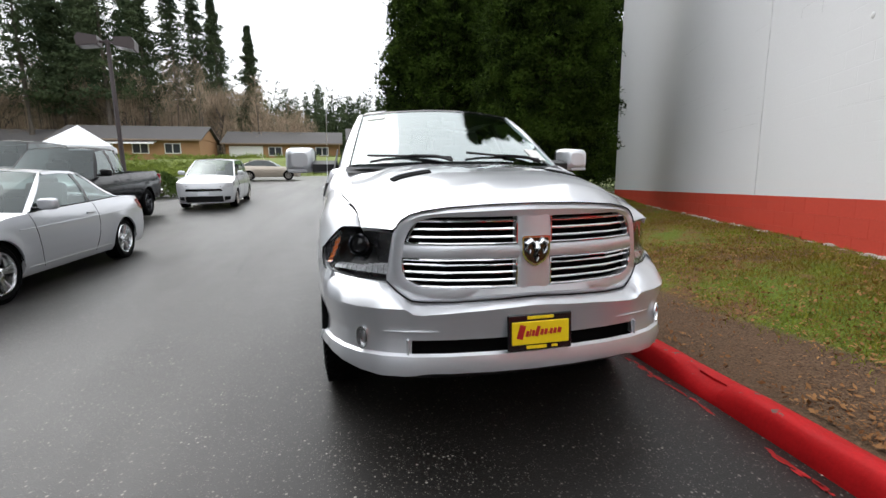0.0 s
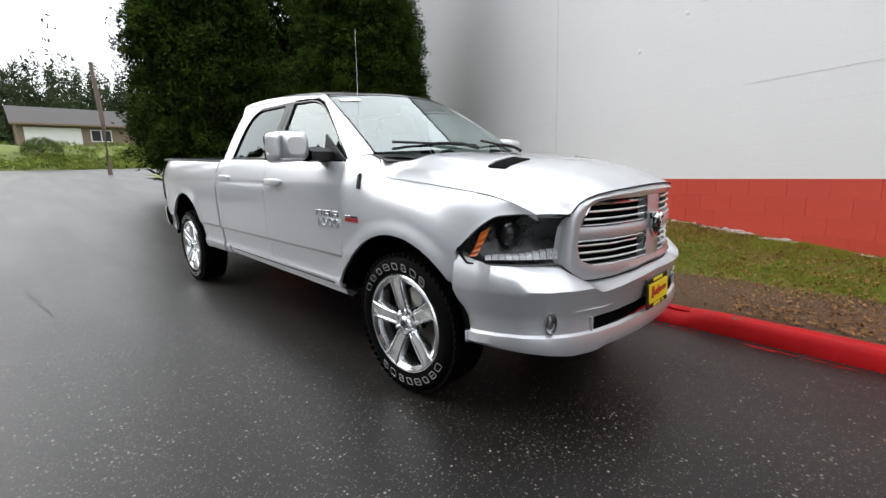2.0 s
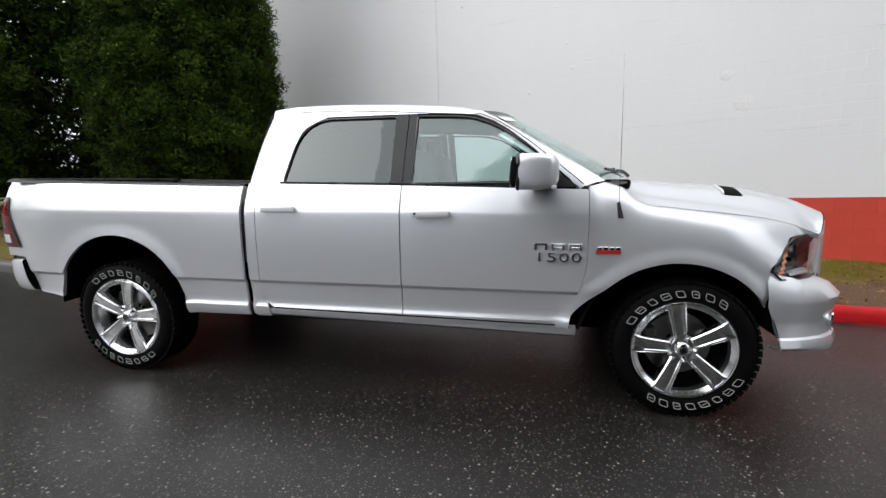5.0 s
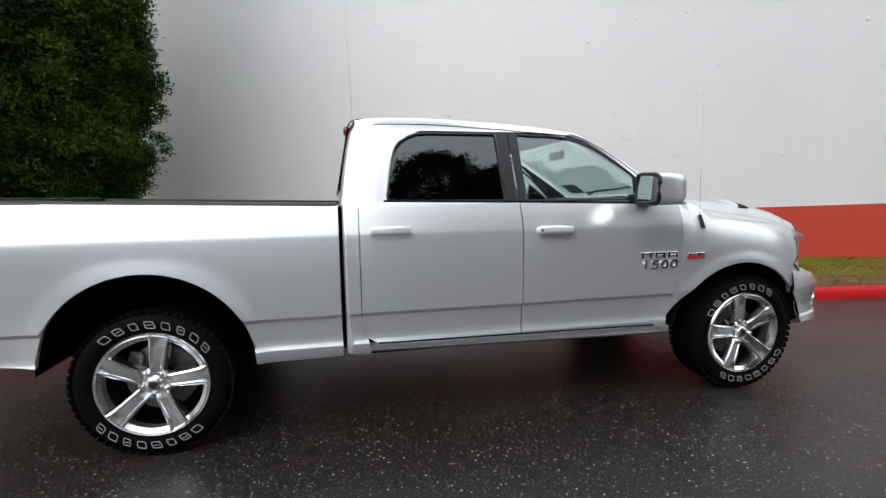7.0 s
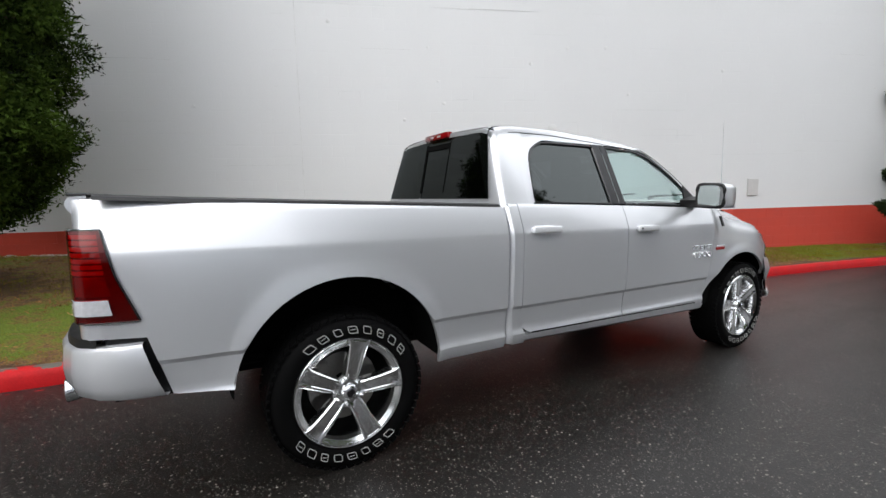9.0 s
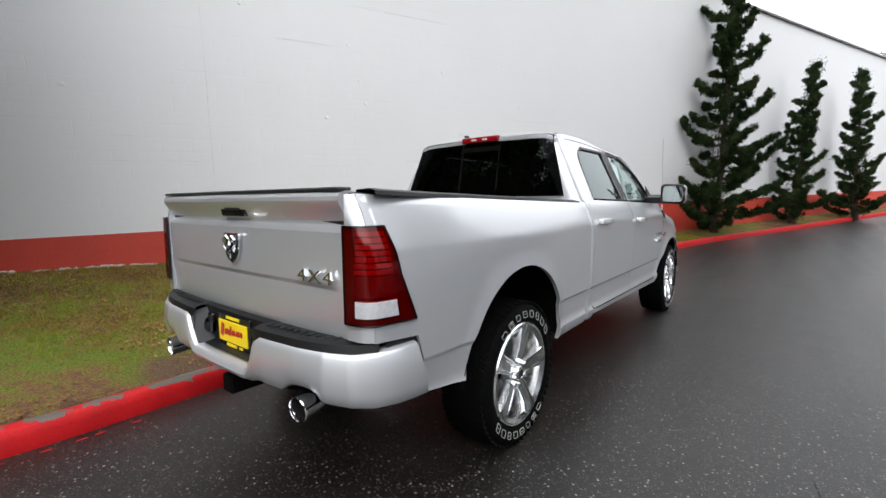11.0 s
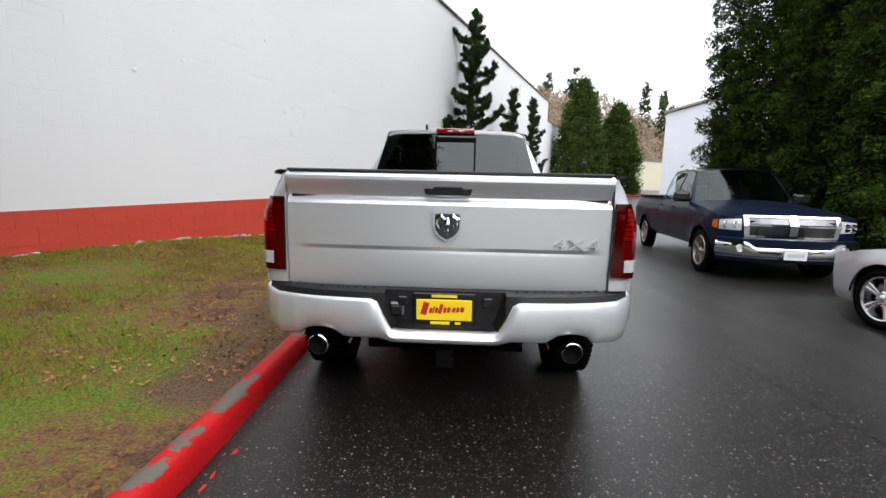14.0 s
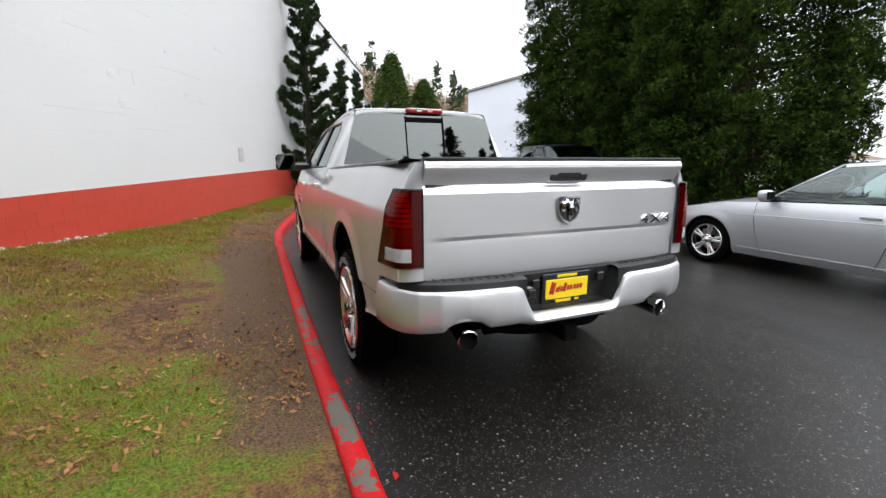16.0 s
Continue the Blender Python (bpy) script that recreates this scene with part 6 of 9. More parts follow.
def tail_lamp(truck, s, lamp_front):
    t = new("tail_lamp")
    t.parent = truck

    def on(u, z, d=0.0):
        """u from the flank edge (0) round the corner to the tailgate (1)."""
        y0 = lamp_front(z)
        bx = body_x(4.80, z)
        path = [Vector((body_x(y0, z), y0)), Vector((bx + 0.002, 4.800)), Vector((bx - 0.008, 4.838)), Vector((bx - 0.032, 4.866)), Vector((0.880, 4.880)), Vector((0.826, 4.884))]
        path[1].y = max(path[1].y, y0 + 0.02)
        n = len(path) - 1
        k = min(int(u * n), n - 1)
        p = path[k].lerp(path[k + 1], u * n - k)
        c = Vector((0.80, 4.70))
        q = p + (p - c).normalized() * (d + 0.007)
        return (s * q.x, q.y, z)

    us, zs = spread(0, 1, 20), spread(0.918, 1.286, 14)
    part("lamp_body", Geo().grid([[on(u, z, 0.0) for u in us] for z in zs]), RED_DARK, t, "dark red lamp body", angle=60)
    g = Geo().grid([[on(u, zz, d) for u in spread(0.10, 0.82, 14)] for zz, d in ((1.024, 0.0005), (1.026, 0.002), (1.100, 0.002), (1.102, 0.0005))])
    part("brake_panel", g, RED_LENS, t, "plain red lower panel")
    for i in range(7):
        z = 1.118 + i * 0.0235
        g = Geo().grid([[on(u, zz, d) for u in spread(0.10, 0.82 - 0.012 * i, 14)] for zz, d in ((z - 0.0085, 0.0005), (z - 0.0075, 0.0025), (z + 0.0075, 0.0025), (z + 0.0085, 0.0005))])
        part("light_bar", g, LIGHT_BAR, t, "bright red light bar")
    g = Geo().grid([[on(u, zz, d) for u in spread(0.12, 0.80, 12)] for zz, d in ((0.944, 0.001), (0.948, 0.0085), (1.008, 0.0085), (1.012, 0.001))])
    part("reversing_lamp", g, WHITE_LENS, t, "clear reversing lamp")
    cover = part("lamp_cover", Geo().grid([[on(u, z, 0.006) for u in us] for z in zs]), RED_PANE, t, "glossy red outer lens", angle=60)
    cover.visible_shadow = False
    rim = [on(u, 0.918, 0.002) for u in us] + [on(1, z, 0.002) for z in zs] + [on(u, 1.286, 0.002) for u in reversed(us)] + [on(0, z, 0.002) for z in reversed(zs)]
    part("lamp_seal", Geo().tube(rim, 0.0045, 6), TRIM_BLACK, t)


def gate_y(z):
    """Depth of the tailgate's face: a lip at the top, a scooped band under it, a fold across the middle."""
    return lerp([(0.83, 4.868), (0.86, 4.878), (1.01, 4.880), (1.030, 4.876), (1.052, 4.892), (1.075, 4.892), (1.26, 4.888), (1.276, 4.880), (1.290, 4.866), (1.300, 4.863), (1.368, 4.908), (1.382, 4.914), (1.398, 4.912), (1.412, 4.902), (1.420, 4.872)], z)


def tailgate(truck):
    g = Geo()
    zs = [0.83, 0.845, 0.86, 0.95, 1.01, 1.022, 1.030, 1.037, 1.045, 1.052, 1.06, 1.075, 1.16, 1.26, 1.268, 1.276, 1.283, 1.290, 1.295, 1.300, 1.32, 1.345, 1.368, 1.376, 1.382, 1.390, 1.398, 1.405, 1.412, 1.420]
    xs = spread(-0.816, 0.816, 40)
    def blend(x, z):
        # fold and scoop fade out towards the sides
        plain = 4.886
        k = sm((0.80 - abs(x)) / 0.14)
        y = gate_y(z)
        return y if not (0.99 < z < 1.09) else plain + (y - plain) * k
    g.grid([[(x, blend(x, z) - 0.012 * (abs(x) / 0.8) ** 2, z) for x in xs] for z in zs])
    k = len(g.v)
    g.grid([[(x, 4.87 - 0.012 * (abs(x) / 0.8) ** 2, 1.420), (x, 4.83, 1.420)] for x in xs] )
    for e in (0, -1):
        g.grid([[(xs[e], blend(xs[e], z) - 0.012, z), (xs[e], 4.83, z)] for z in zs])
    t = part("tailgate", g, SILVER, truck, angle=25)
    part("gate_inner", Geo().box((0, 4.845, 1.12), (1.60, 0.02, 0.58), 0.004), BLACK_PLASTIC, t)
    part("gate_cap", Geo().box((0, 4.862, 1.4255), (1.62, 0.07, 0.014), 0.005), BLACK_PLASTIC, t, "black tailgate top cap")
    h = part("gate_handle", Geo().prism(rounded([(-0.125, 4.862, 1.366), (0.125, 4.862, 1.366), (0.112, 4.862, 1.312), (-0.112, 4.862, 1.312)], 0.012, 3), (0, 0.030, 0)), TRIM_BLACK, t, "black tailgate handle")
    part("handle_pull", Geo().box((0, 4.893, 1.352), (0.15, 0.010, 0.022), 0.004), BLACK_PLASTIC, h)
    part("rear_camera", Geo().cyl((-0.085, 4.885, 1.335), (-0.085, 4.897, 1.335), 0.009, n=12), GLASS_TINT, h)
    shield_badge(truck, (0, 4.896, 1.163), 1, 1.0)
    text_part("drive_badge", "4X4", 0.075, Matrix.Translation((-0.645, 4.892, 1.078)) @ Matrix.Rotation(math.pi, 4, "Z") @ Matrix.Rotation(math.pi / 2, 4, "X"), CHROME, truck, 0.010, "chrome drive badge", 1.7)
    return t


REAR_PLAN = [(0.0, 5.005), (0.40, 5.0), (0.62, 4.985), (0.76, 4.955), (0.86, 4.91), (0.93, 4.84), (0.968, 4.775), (0.984, 4.70), (0.990, 4.634)]


def rear_bumper(truck):
    xs = sorted(set([x for x, _ in REAR_PLAN] + spread(0.0, 0.40, 12) + spread(0.40, 0.93, 20)))

    def top(x):
        return lerp([(0.0, 0.642), (0.255, 0.642), (0.275, 0.655), (0.335, 0.79), (0.36, 0.802), (0.88, 0.806), (0.99, 0.822)], x)

    def low(x):
        z = lerp([(0.0, 0.578), (0.26, 0.578), (0.33, 0.598), (0.72, 0.598), (0.90, 0.585), (0.99, 0.578)], x)
        return z + 0.045 * max(0, 1 - ((x - 0.63) / 0.105) ** 2) ** 0.5 if abs(x - 0.63) < 0.105 else z

    bp = new("rear_bumper")
    bp.parent = truck
    full = [-x for x in reversed(xs[1:])] + xs
    cols = []
    for x in full:
        a = abs(x)
        y, t, lo = plan_y(REAR_PLAN, a), top(a), low(a)
        e = 0.01
        sl = (plan_y(REAR_PLAN, a + e) - plan_y(REAR_PLAN, max(a - e, 0))) / (2 * e) if a < 0.97 else -4
        nx, ny = -sl, 1.0
        ln = math.hypot(nx, ny)
        def p(z, d):
            return (math.copysign(1, x) * (a + nx / ln * d), y + ny / ln * d + 0.30 * (z - 0.71) * sm((a - 0.93) / 0.06), z)
        h = t - lo
        cols.append([p(t - 0.004, -0.07), p(t, -0.02), p(t - 0.006, -0.004), p(t - 0.02, 0.004), p(lo + h * 0.5, 0.012), p(lo + h * 0.25, 0.006), p(lo + 0.012, -0.006), p(lo, -0.02), p(lo + 0.005, -0.09)])
    part("bumper_shell", Geo().grid(cols), SILVER, bp, angle=40)
    # black step pads on its top, either side of the plate recess
    for s in (-1, 1):
        g = Geo()
        rows = []
        for x in spread(0.30, 0.935, 16):
            y = plan_y(REAR_PLAN, x)
            z = lerp([(0.30, 0.838), (0.85, 0.845), (0.955, 0.855)], x)
            zt = top(x)
            rows.append([(s * x, 4.80, z - 0.004), (s * x, max(y - 0.055, 4.81), z), (s * x * 0.998, max(y - 0.022, 4.82), z - 0.010), (s * x, max(y - 0.014, 4.825), zt - 0.006)])
        part("step_pad", Geo().grid(rows), BLACK_PLASTIC, bp, "black ribbed step pad")
        g = Geo()
        for i in range(12):
            x = 0.36 + i * 0.045
            y = plan_y(REAR_PLAN, x)
            g.box((s * x, y - 0.075, 0.845), (0.012, 0.04, 0.006), 0.002)
        part("pad_rib", g, BLACK_PLASTIC, bp)["kind"] = "stuff"
        # exhaust tip
        tip = new("exhaust_tip")
        tip.parent = truck
        c = Vector((s * 0.625, 4.90, 0.560))
        d = Vector((s * 0.10, 1.0, -0.06)).normalized()
        q = d.to_track_quat("X", "Z").to_matrix().to_4x4()
        part("tip_pipe", Geo().lathe([(-0.22, 0.040), (-0.04, 0.044), (0.075, 0.052), (0.088, 0.053), (0.092, 0.049), (0.080, 0.045), (-0.05, 0.040)], 28).moved(Matrix.Translation(c) @ q), CHROME, tip, "polished exhaust tip")
        part("tip_bore", Geo().cyl(c + d * 0.055, c + d * 0.062, 0.0455, n=24), VOID, tip)
    # recess with the plate
    g = Geo()
    g.grid([[(x, y, z) for x in (-0.34, -0.27, 0.27, 0.34)] for y, z in ((4.86, 0.84), (4.905, 0.83), (4.905, 0.66), (4.96, 0.648))])
    part("plate_recess", g, BLACK_PLASTIC, bp, "black plate recess")
    for s in (-1, 1):
        part("recess_cheek", Geo().grid([[(s * 0.30, 4.86, 0.835), (s * 0.345, 4.985, 0.80)], [(s * 0.24, 4.905, 0.655), (s * 0.262, 4.985, 0.645)]]), BLACK_PLASTIC, bp)
        part("plate_lamp", Geo().box((s * 0.155 + (0.06 * s), 4.93, 0.78), (0.05, 0.02, 0.05), 0.006), TRIM_BLACK, bp)
    part("tow_socket", Geo().box((0.245, 4.925, 0.735), (0.075, 0.03, 0.075), 0.01), DARK_CHROME, bp, "square trailer socket")
    part("tow_socket_lid", Geo().box((0.245, 4.943, 0.735), (0.05, 0.01, 0.045), 0.006), BLACK_PLASTIC, bp)
    dealer_plate(truck, (0.005, 4.918, 0.735), 0, 1)
    # tow receiver under the bumper, its shade put into near-zero black
    part("hitch_receiver", Geo().box((0, 4.87, 0.49), (0.09, 0.20, 0.09), 0.008), VOID, truck)
    part("hitch_beam", Geo().cyl((-0.42, 4.75, 0.50), (0.42, 4.75, 0.50), 0.035, n=12), VOID, truck)


def wings(truck):
    """Front wings, rockers, cab corner posts."""
    def low(y):
        z = lerp([(-0.49, 0.43), (0.62, 0.44)], y)
        return arch_z(y, F_ARCH, z)
    def high(y):
        return wing_top(y)[0] - 0.003
    ys = [y for y in arch_spread(-0.405, 0.551, F_ARCH, 30)]
    g = side_sheet(ys, low, high, 28)
    g.v = [(x, y + (0.10 * sm((0.95 - z) / 0.5) * sm((y - 0.40) / 0.15)), z) for x, y, z in g.v]
    # the wing runs on forwards over the lamp and ends in a point at the bonnet's seam
    rows = []
    for y in spread(-0.405, -0.733, 26):
        z0, z1 = lerp([(-0.733, 1.070), (-0.60, 1.066), (-0.545, 1.056), (-0.412, 0.899), (-0.405, 0.885)], y), high(y)
        z0 = min(z0, z1)
        rows.append([(-body_x(y, z), y, z) for z in [z0 + (z1 - z0) * i / 18 for i in range(19)]])
    g.grid(rows)
    edge = [r[0] for r in rows]
    g.grid([edge, [(x * 0.96, y + 0.02, z - 0.004) for x, y, z in edge]])
    mirror_part("front_wing", g, SILVER, truck, angle=30)
    # rocker under the doors and the cab's rear corner
    rows = []
    for y in spread(0.60, 2.72, 22):
        lo = lerp(SILL, y)
        rows.append([(-0.88, y, lo + 0.02), (-0.925, y, lo), (-0.955, y, lo + 0.02), (-body_x(y, 0.49) + 0.004, y, 0.495 + 0.012 * (y - 0.5)), (-0.93, y, 0.51 + 0.012 * (y - 0.5))])
    mirror_part("rocker", Geo().grid(rows), SILVER, truck, angle=40)
    g = side_sheet(spread(2.672, 2.742, 4), lambda y: 0.475, lambda y: lerp(BELT, y) - 0.004, 26, squeeze=LEVELS)
    g.v = [(x, y - 0.05 * sm((0.75 - z) / 0.28) * (1 if y < 2.70 else 0.4), z) for x, y, z in g.v]
    mirror_part("cab_corner", g, SILVER, truck, angle=30)
    # black liners round the wheels, the wells' shade put into their colour
    for c, zc, r in (R_ARCH, F_ARCH):
        rows = []
        for i in range(25):
            a = math.pi * i / 24
            rows.append([(-0.985, c + (r + 0.004) * math.cos(a), max(0.50, zc + (r + 0.004) * math.sin(a) * 0.98)), (-0.955, c + (r + 0.012) * math.cos(a), max(0.50, zc + (r + 0.01) * math.sin(a))), (-0.56, c + (r + 0.03) * math.cos(a), max(0.50, zc + (r + 0.02) * math.sin(a)))])
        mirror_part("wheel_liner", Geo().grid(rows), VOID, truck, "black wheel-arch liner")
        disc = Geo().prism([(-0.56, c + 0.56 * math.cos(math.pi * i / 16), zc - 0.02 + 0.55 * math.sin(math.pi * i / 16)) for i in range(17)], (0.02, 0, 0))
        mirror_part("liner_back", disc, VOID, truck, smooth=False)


def underbody(truck):
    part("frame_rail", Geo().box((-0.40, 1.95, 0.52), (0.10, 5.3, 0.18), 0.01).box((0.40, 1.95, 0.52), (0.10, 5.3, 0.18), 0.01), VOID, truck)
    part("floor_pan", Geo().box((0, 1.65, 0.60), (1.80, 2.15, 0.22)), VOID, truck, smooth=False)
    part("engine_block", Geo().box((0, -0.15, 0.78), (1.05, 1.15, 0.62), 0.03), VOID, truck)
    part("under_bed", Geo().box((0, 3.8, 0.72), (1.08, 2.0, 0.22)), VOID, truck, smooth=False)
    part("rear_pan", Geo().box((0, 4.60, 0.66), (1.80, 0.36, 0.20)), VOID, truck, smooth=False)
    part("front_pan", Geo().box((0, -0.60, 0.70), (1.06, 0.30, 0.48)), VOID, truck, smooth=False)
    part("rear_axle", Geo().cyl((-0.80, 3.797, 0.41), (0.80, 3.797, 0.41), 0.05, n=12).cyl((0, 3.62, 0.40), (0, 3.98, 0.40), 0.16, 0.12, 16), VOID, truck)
    # unseen bulk from here to the cross members, added to block reflections under the truck
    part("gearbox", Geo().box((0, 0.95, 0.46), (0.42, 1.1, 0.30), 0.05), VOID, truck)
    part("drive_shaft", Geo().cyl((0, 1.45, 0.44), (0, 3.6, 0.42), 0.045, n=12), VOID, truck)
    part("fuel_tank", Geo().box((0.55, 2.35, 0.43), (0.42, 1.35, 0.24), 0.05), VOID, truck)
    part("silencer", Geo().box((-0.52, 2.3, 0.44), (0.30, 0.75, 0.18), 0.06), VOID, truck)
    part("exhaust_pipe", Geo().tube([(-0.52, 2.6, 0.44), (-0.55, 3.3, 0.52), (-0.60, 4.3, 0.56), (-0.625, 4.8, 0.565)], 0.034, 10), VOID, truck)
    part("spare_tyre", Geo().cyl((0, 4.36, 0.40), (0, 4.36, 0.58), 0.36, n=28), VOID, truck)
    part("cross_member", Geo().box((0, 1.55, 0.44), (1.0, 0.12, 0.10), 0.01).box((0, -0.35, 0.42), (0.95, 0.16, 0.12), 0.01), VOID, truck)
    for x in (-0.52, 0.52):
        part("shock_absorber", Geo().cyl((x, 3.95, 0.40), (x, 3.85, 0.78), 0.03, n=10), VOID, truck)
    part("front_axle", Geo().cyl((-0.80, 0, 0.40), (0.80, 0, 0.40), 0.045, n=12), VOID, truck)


def cabin(truck):
    def seat(x, y, wide):
        s = new("seat")
        s.parent = truck
        part("cushion", Geo().box((x, y, 0.98), (wide, 0.50, 0.18), 0.05, seg=2), CLOTH_GREY, s)
        part("backrest", Geo().box((x, y + 0.30, 1.30), (wide, 0.16, 0.62), 0.05, Matrix.Rotation(radians(-14), 3, "X"), 2), CLOTH_GREY, s)
        for hx in ((0,) if wide < 0.8 else (-0.38, 0.38)):
            part("headrest", Geo().box((x + hx, y + 0.40, 1.66), (0.27, 0.11, 0.17), 0.04, seg=2), CLOTH_GREY, s)
    seat(-0.42, 1.35, 0.54), seat(0.42, 1.35, 0.54), seat(0, 2.20, 1.36)
    part("dashboard", Geo().grid([[(u * 0.82, y, z) for u in spread(-1, 1, 12)] for y, z in ((0.30, 1.33), (0.45, 1.375), (0.66, 1.375), (0.78, 1.33), (0.80, 1.10), (0.74, 0.95))]), DASH_GREY, truck, "dark dashboard")
    part("console", Geo().box((0, 1.30, 0.93), (0.26, 0.90, 0.28), 0.04), DASH_GREY, truck)
    ring = [(0.42 + 0.185 * math.cos(2 * math.pi * i / 28), 0.90 + 0.075 * math.sin(2 * math.pi * i / 28), 1.25 + 0.17 * math.sin(2 * math.pi * i / 28)) for i in range(29)]
    w = part("steering_wheel", Geo().tube(ring, 0.016, 8), BLACK_PLASTIC, truck)
    part("wheel_boss", Geo().box((0.42, 0.90, 1.25), (0.20, 0.06, 0.11), 0.03, Matrix.Rotation(radians(-24), 3, "X"), 2).cyl((0.42, 0.90, 1.25), (0.42, 0.70, 1.16), 0.03, n=10), BLACK_PLASTIC, w)
    m = part("inner_mirror", Geo().box((0, 0.98, 1.735), (0.25, 0.03, 0.07), 0.015, seg=2), BLACK_PLASTIC, truck)
    part("mirror_stalk", Geo().tube([(0, 0.97, 1.74), (0, 0.93, 1.79)], 0.01, 6), BLACK_PLASTIC, m)


def silver_pickup():
    truck = thing("pickup_truck", Matrix(), "silver crew-cab pickup with chrome wheels parked beside the red kerb", "pickup truck")
    front_bumper(truck), grille(truck), bonnet(truck)
    for s in (-1, 1):
        headlamp(truck, s)
    wings(truck), doors(truck), cab(truck), bed(truck), tailgate(truck), rear_bumper(truck), mirrors(truck), flank_badges(truck), underbody(truck), cabin(truck)
    dealer_plate(truck, (0.02, -1.035, 0.592), -4, -1)
    for y in (0.0, 3.797):
        for s in (-1, 1):
            tyre_wheel("wheel", truck, (s * 0.862, y, 0.411), s, spin=11 if y > 1 else -12)
    return truck

# ---------------------------------------------------------------- other parked vehicles
class Car:
    """A vehicle described by a few lines: it faces -y, its front axle stands over y = 0."""

    def __init__(self, wb, w, wr, arch, yf, yr, zlow, shoulder, ends, taper, corner, pickup, crown, mirror, belt, nose_line, tail_line, ws, rg, roof_x, roof_line):
        self.wb = wb
        self.w = w
        self.wr = wr
        self.arch = arch
        self.yf = yf
        self.yr = yr
        self.zlow = zlow
        self.shoulder = shoulder
        self.ends = ends
        self.taper = taper
        self.corner = corner
        self.pickup = pickup
        self.crown = crown
        self.mirror = mirror
        self.belt = belt
        self.nose_line = nose_line
        self.tail_line = tail_line
        self.ws = ws
        self.rg = rg
        self.roof_x = roof_x
        self.roof_line = roof_line

    def half(self, y, z):
        t = (z - self.zlow) / (self.shoulder - self.zlow)
        x = self.w * lerp([(0.0, 0.90), (0.12, 0.955), (0.45, 0.995), (0.7, 1.0), (0.88, 0.985), (1.0, 0.955), (1.15, 0.90), (1.4, 0.82)], t)
        a, b = self.ends
        if y < a:
            x *= 1 - self.taper[0] * ((a - y) / (a - self.yf)) ** 2
        if y > b:
            x *= 1 - self.taper[1] * ((y - b) / (self.yr - b)) ** 2
        for c in (0.0, self.wb):
            d = math.hypot(y - c, z - self.wr)
            x += 0.014 * (1 - sm((d - self.arch) / 0.12))
        return x

    def low(self, y):
        z = self.zlow
        for c in (0.0, self.wb):
            if abs(y - c) < self.arch:
                z = max(z, self.wr + math.sqrt(self.arch ** 2 - (y - c) ** 2) * 0.97)
        return z

    def top(self, y):
        return lerp(self.belt, y)

    def stations(self):
        a, b = self.corner
        ys = spread(a, -self.arch - 0.004, 5) + [self.arch * math.cos(math.pi - math.pi * i / 16) for i in range(17)]
        ys += spread(self.arch + 0.004, self.wb - self.arch - 0.004, 14) + [self.wb + self.arch * math.cos(math.pi - math.pi * i / 16) for i in range(17)]
        ys += spread(self.wb + self.arch + 0.004, b, 6)
        return ys

    def nose(self, v, z, d=0.0):
        a = self.corner[0]
        bulge = lerp(self.nose_line, z)
        x = self.half(a, z) * v
        return (x * (1 + d * 0.4), a - (a - bulge) * (1 - abs(v) ** 2.6) - d, z)

    def tail(self, v, z, d=0.0):
        b = self.corner[1]
        bulge = lerp(self.tail_line, z)
        return (self.half(b, z) * v * (1 + d * 0.4), b + (bulge - b) * (1 - abs(v) ** 3.2) + d, z)

    def cab_pt(self, y, v):
        """On the cabin's side: v 0 at the belt, 1 at the roof."""
        zb, zr = self.top(y), self.roof(y)
        x = (self.half(y, zb) - 0.02) * (1 - v) + self.roof_x * v + 0.025 * math.sin(math.pi * v)
        return (x, y, zb + (zr - zb) * v)

    def roof(self, y):
        return lerp(self.roof_line, y)


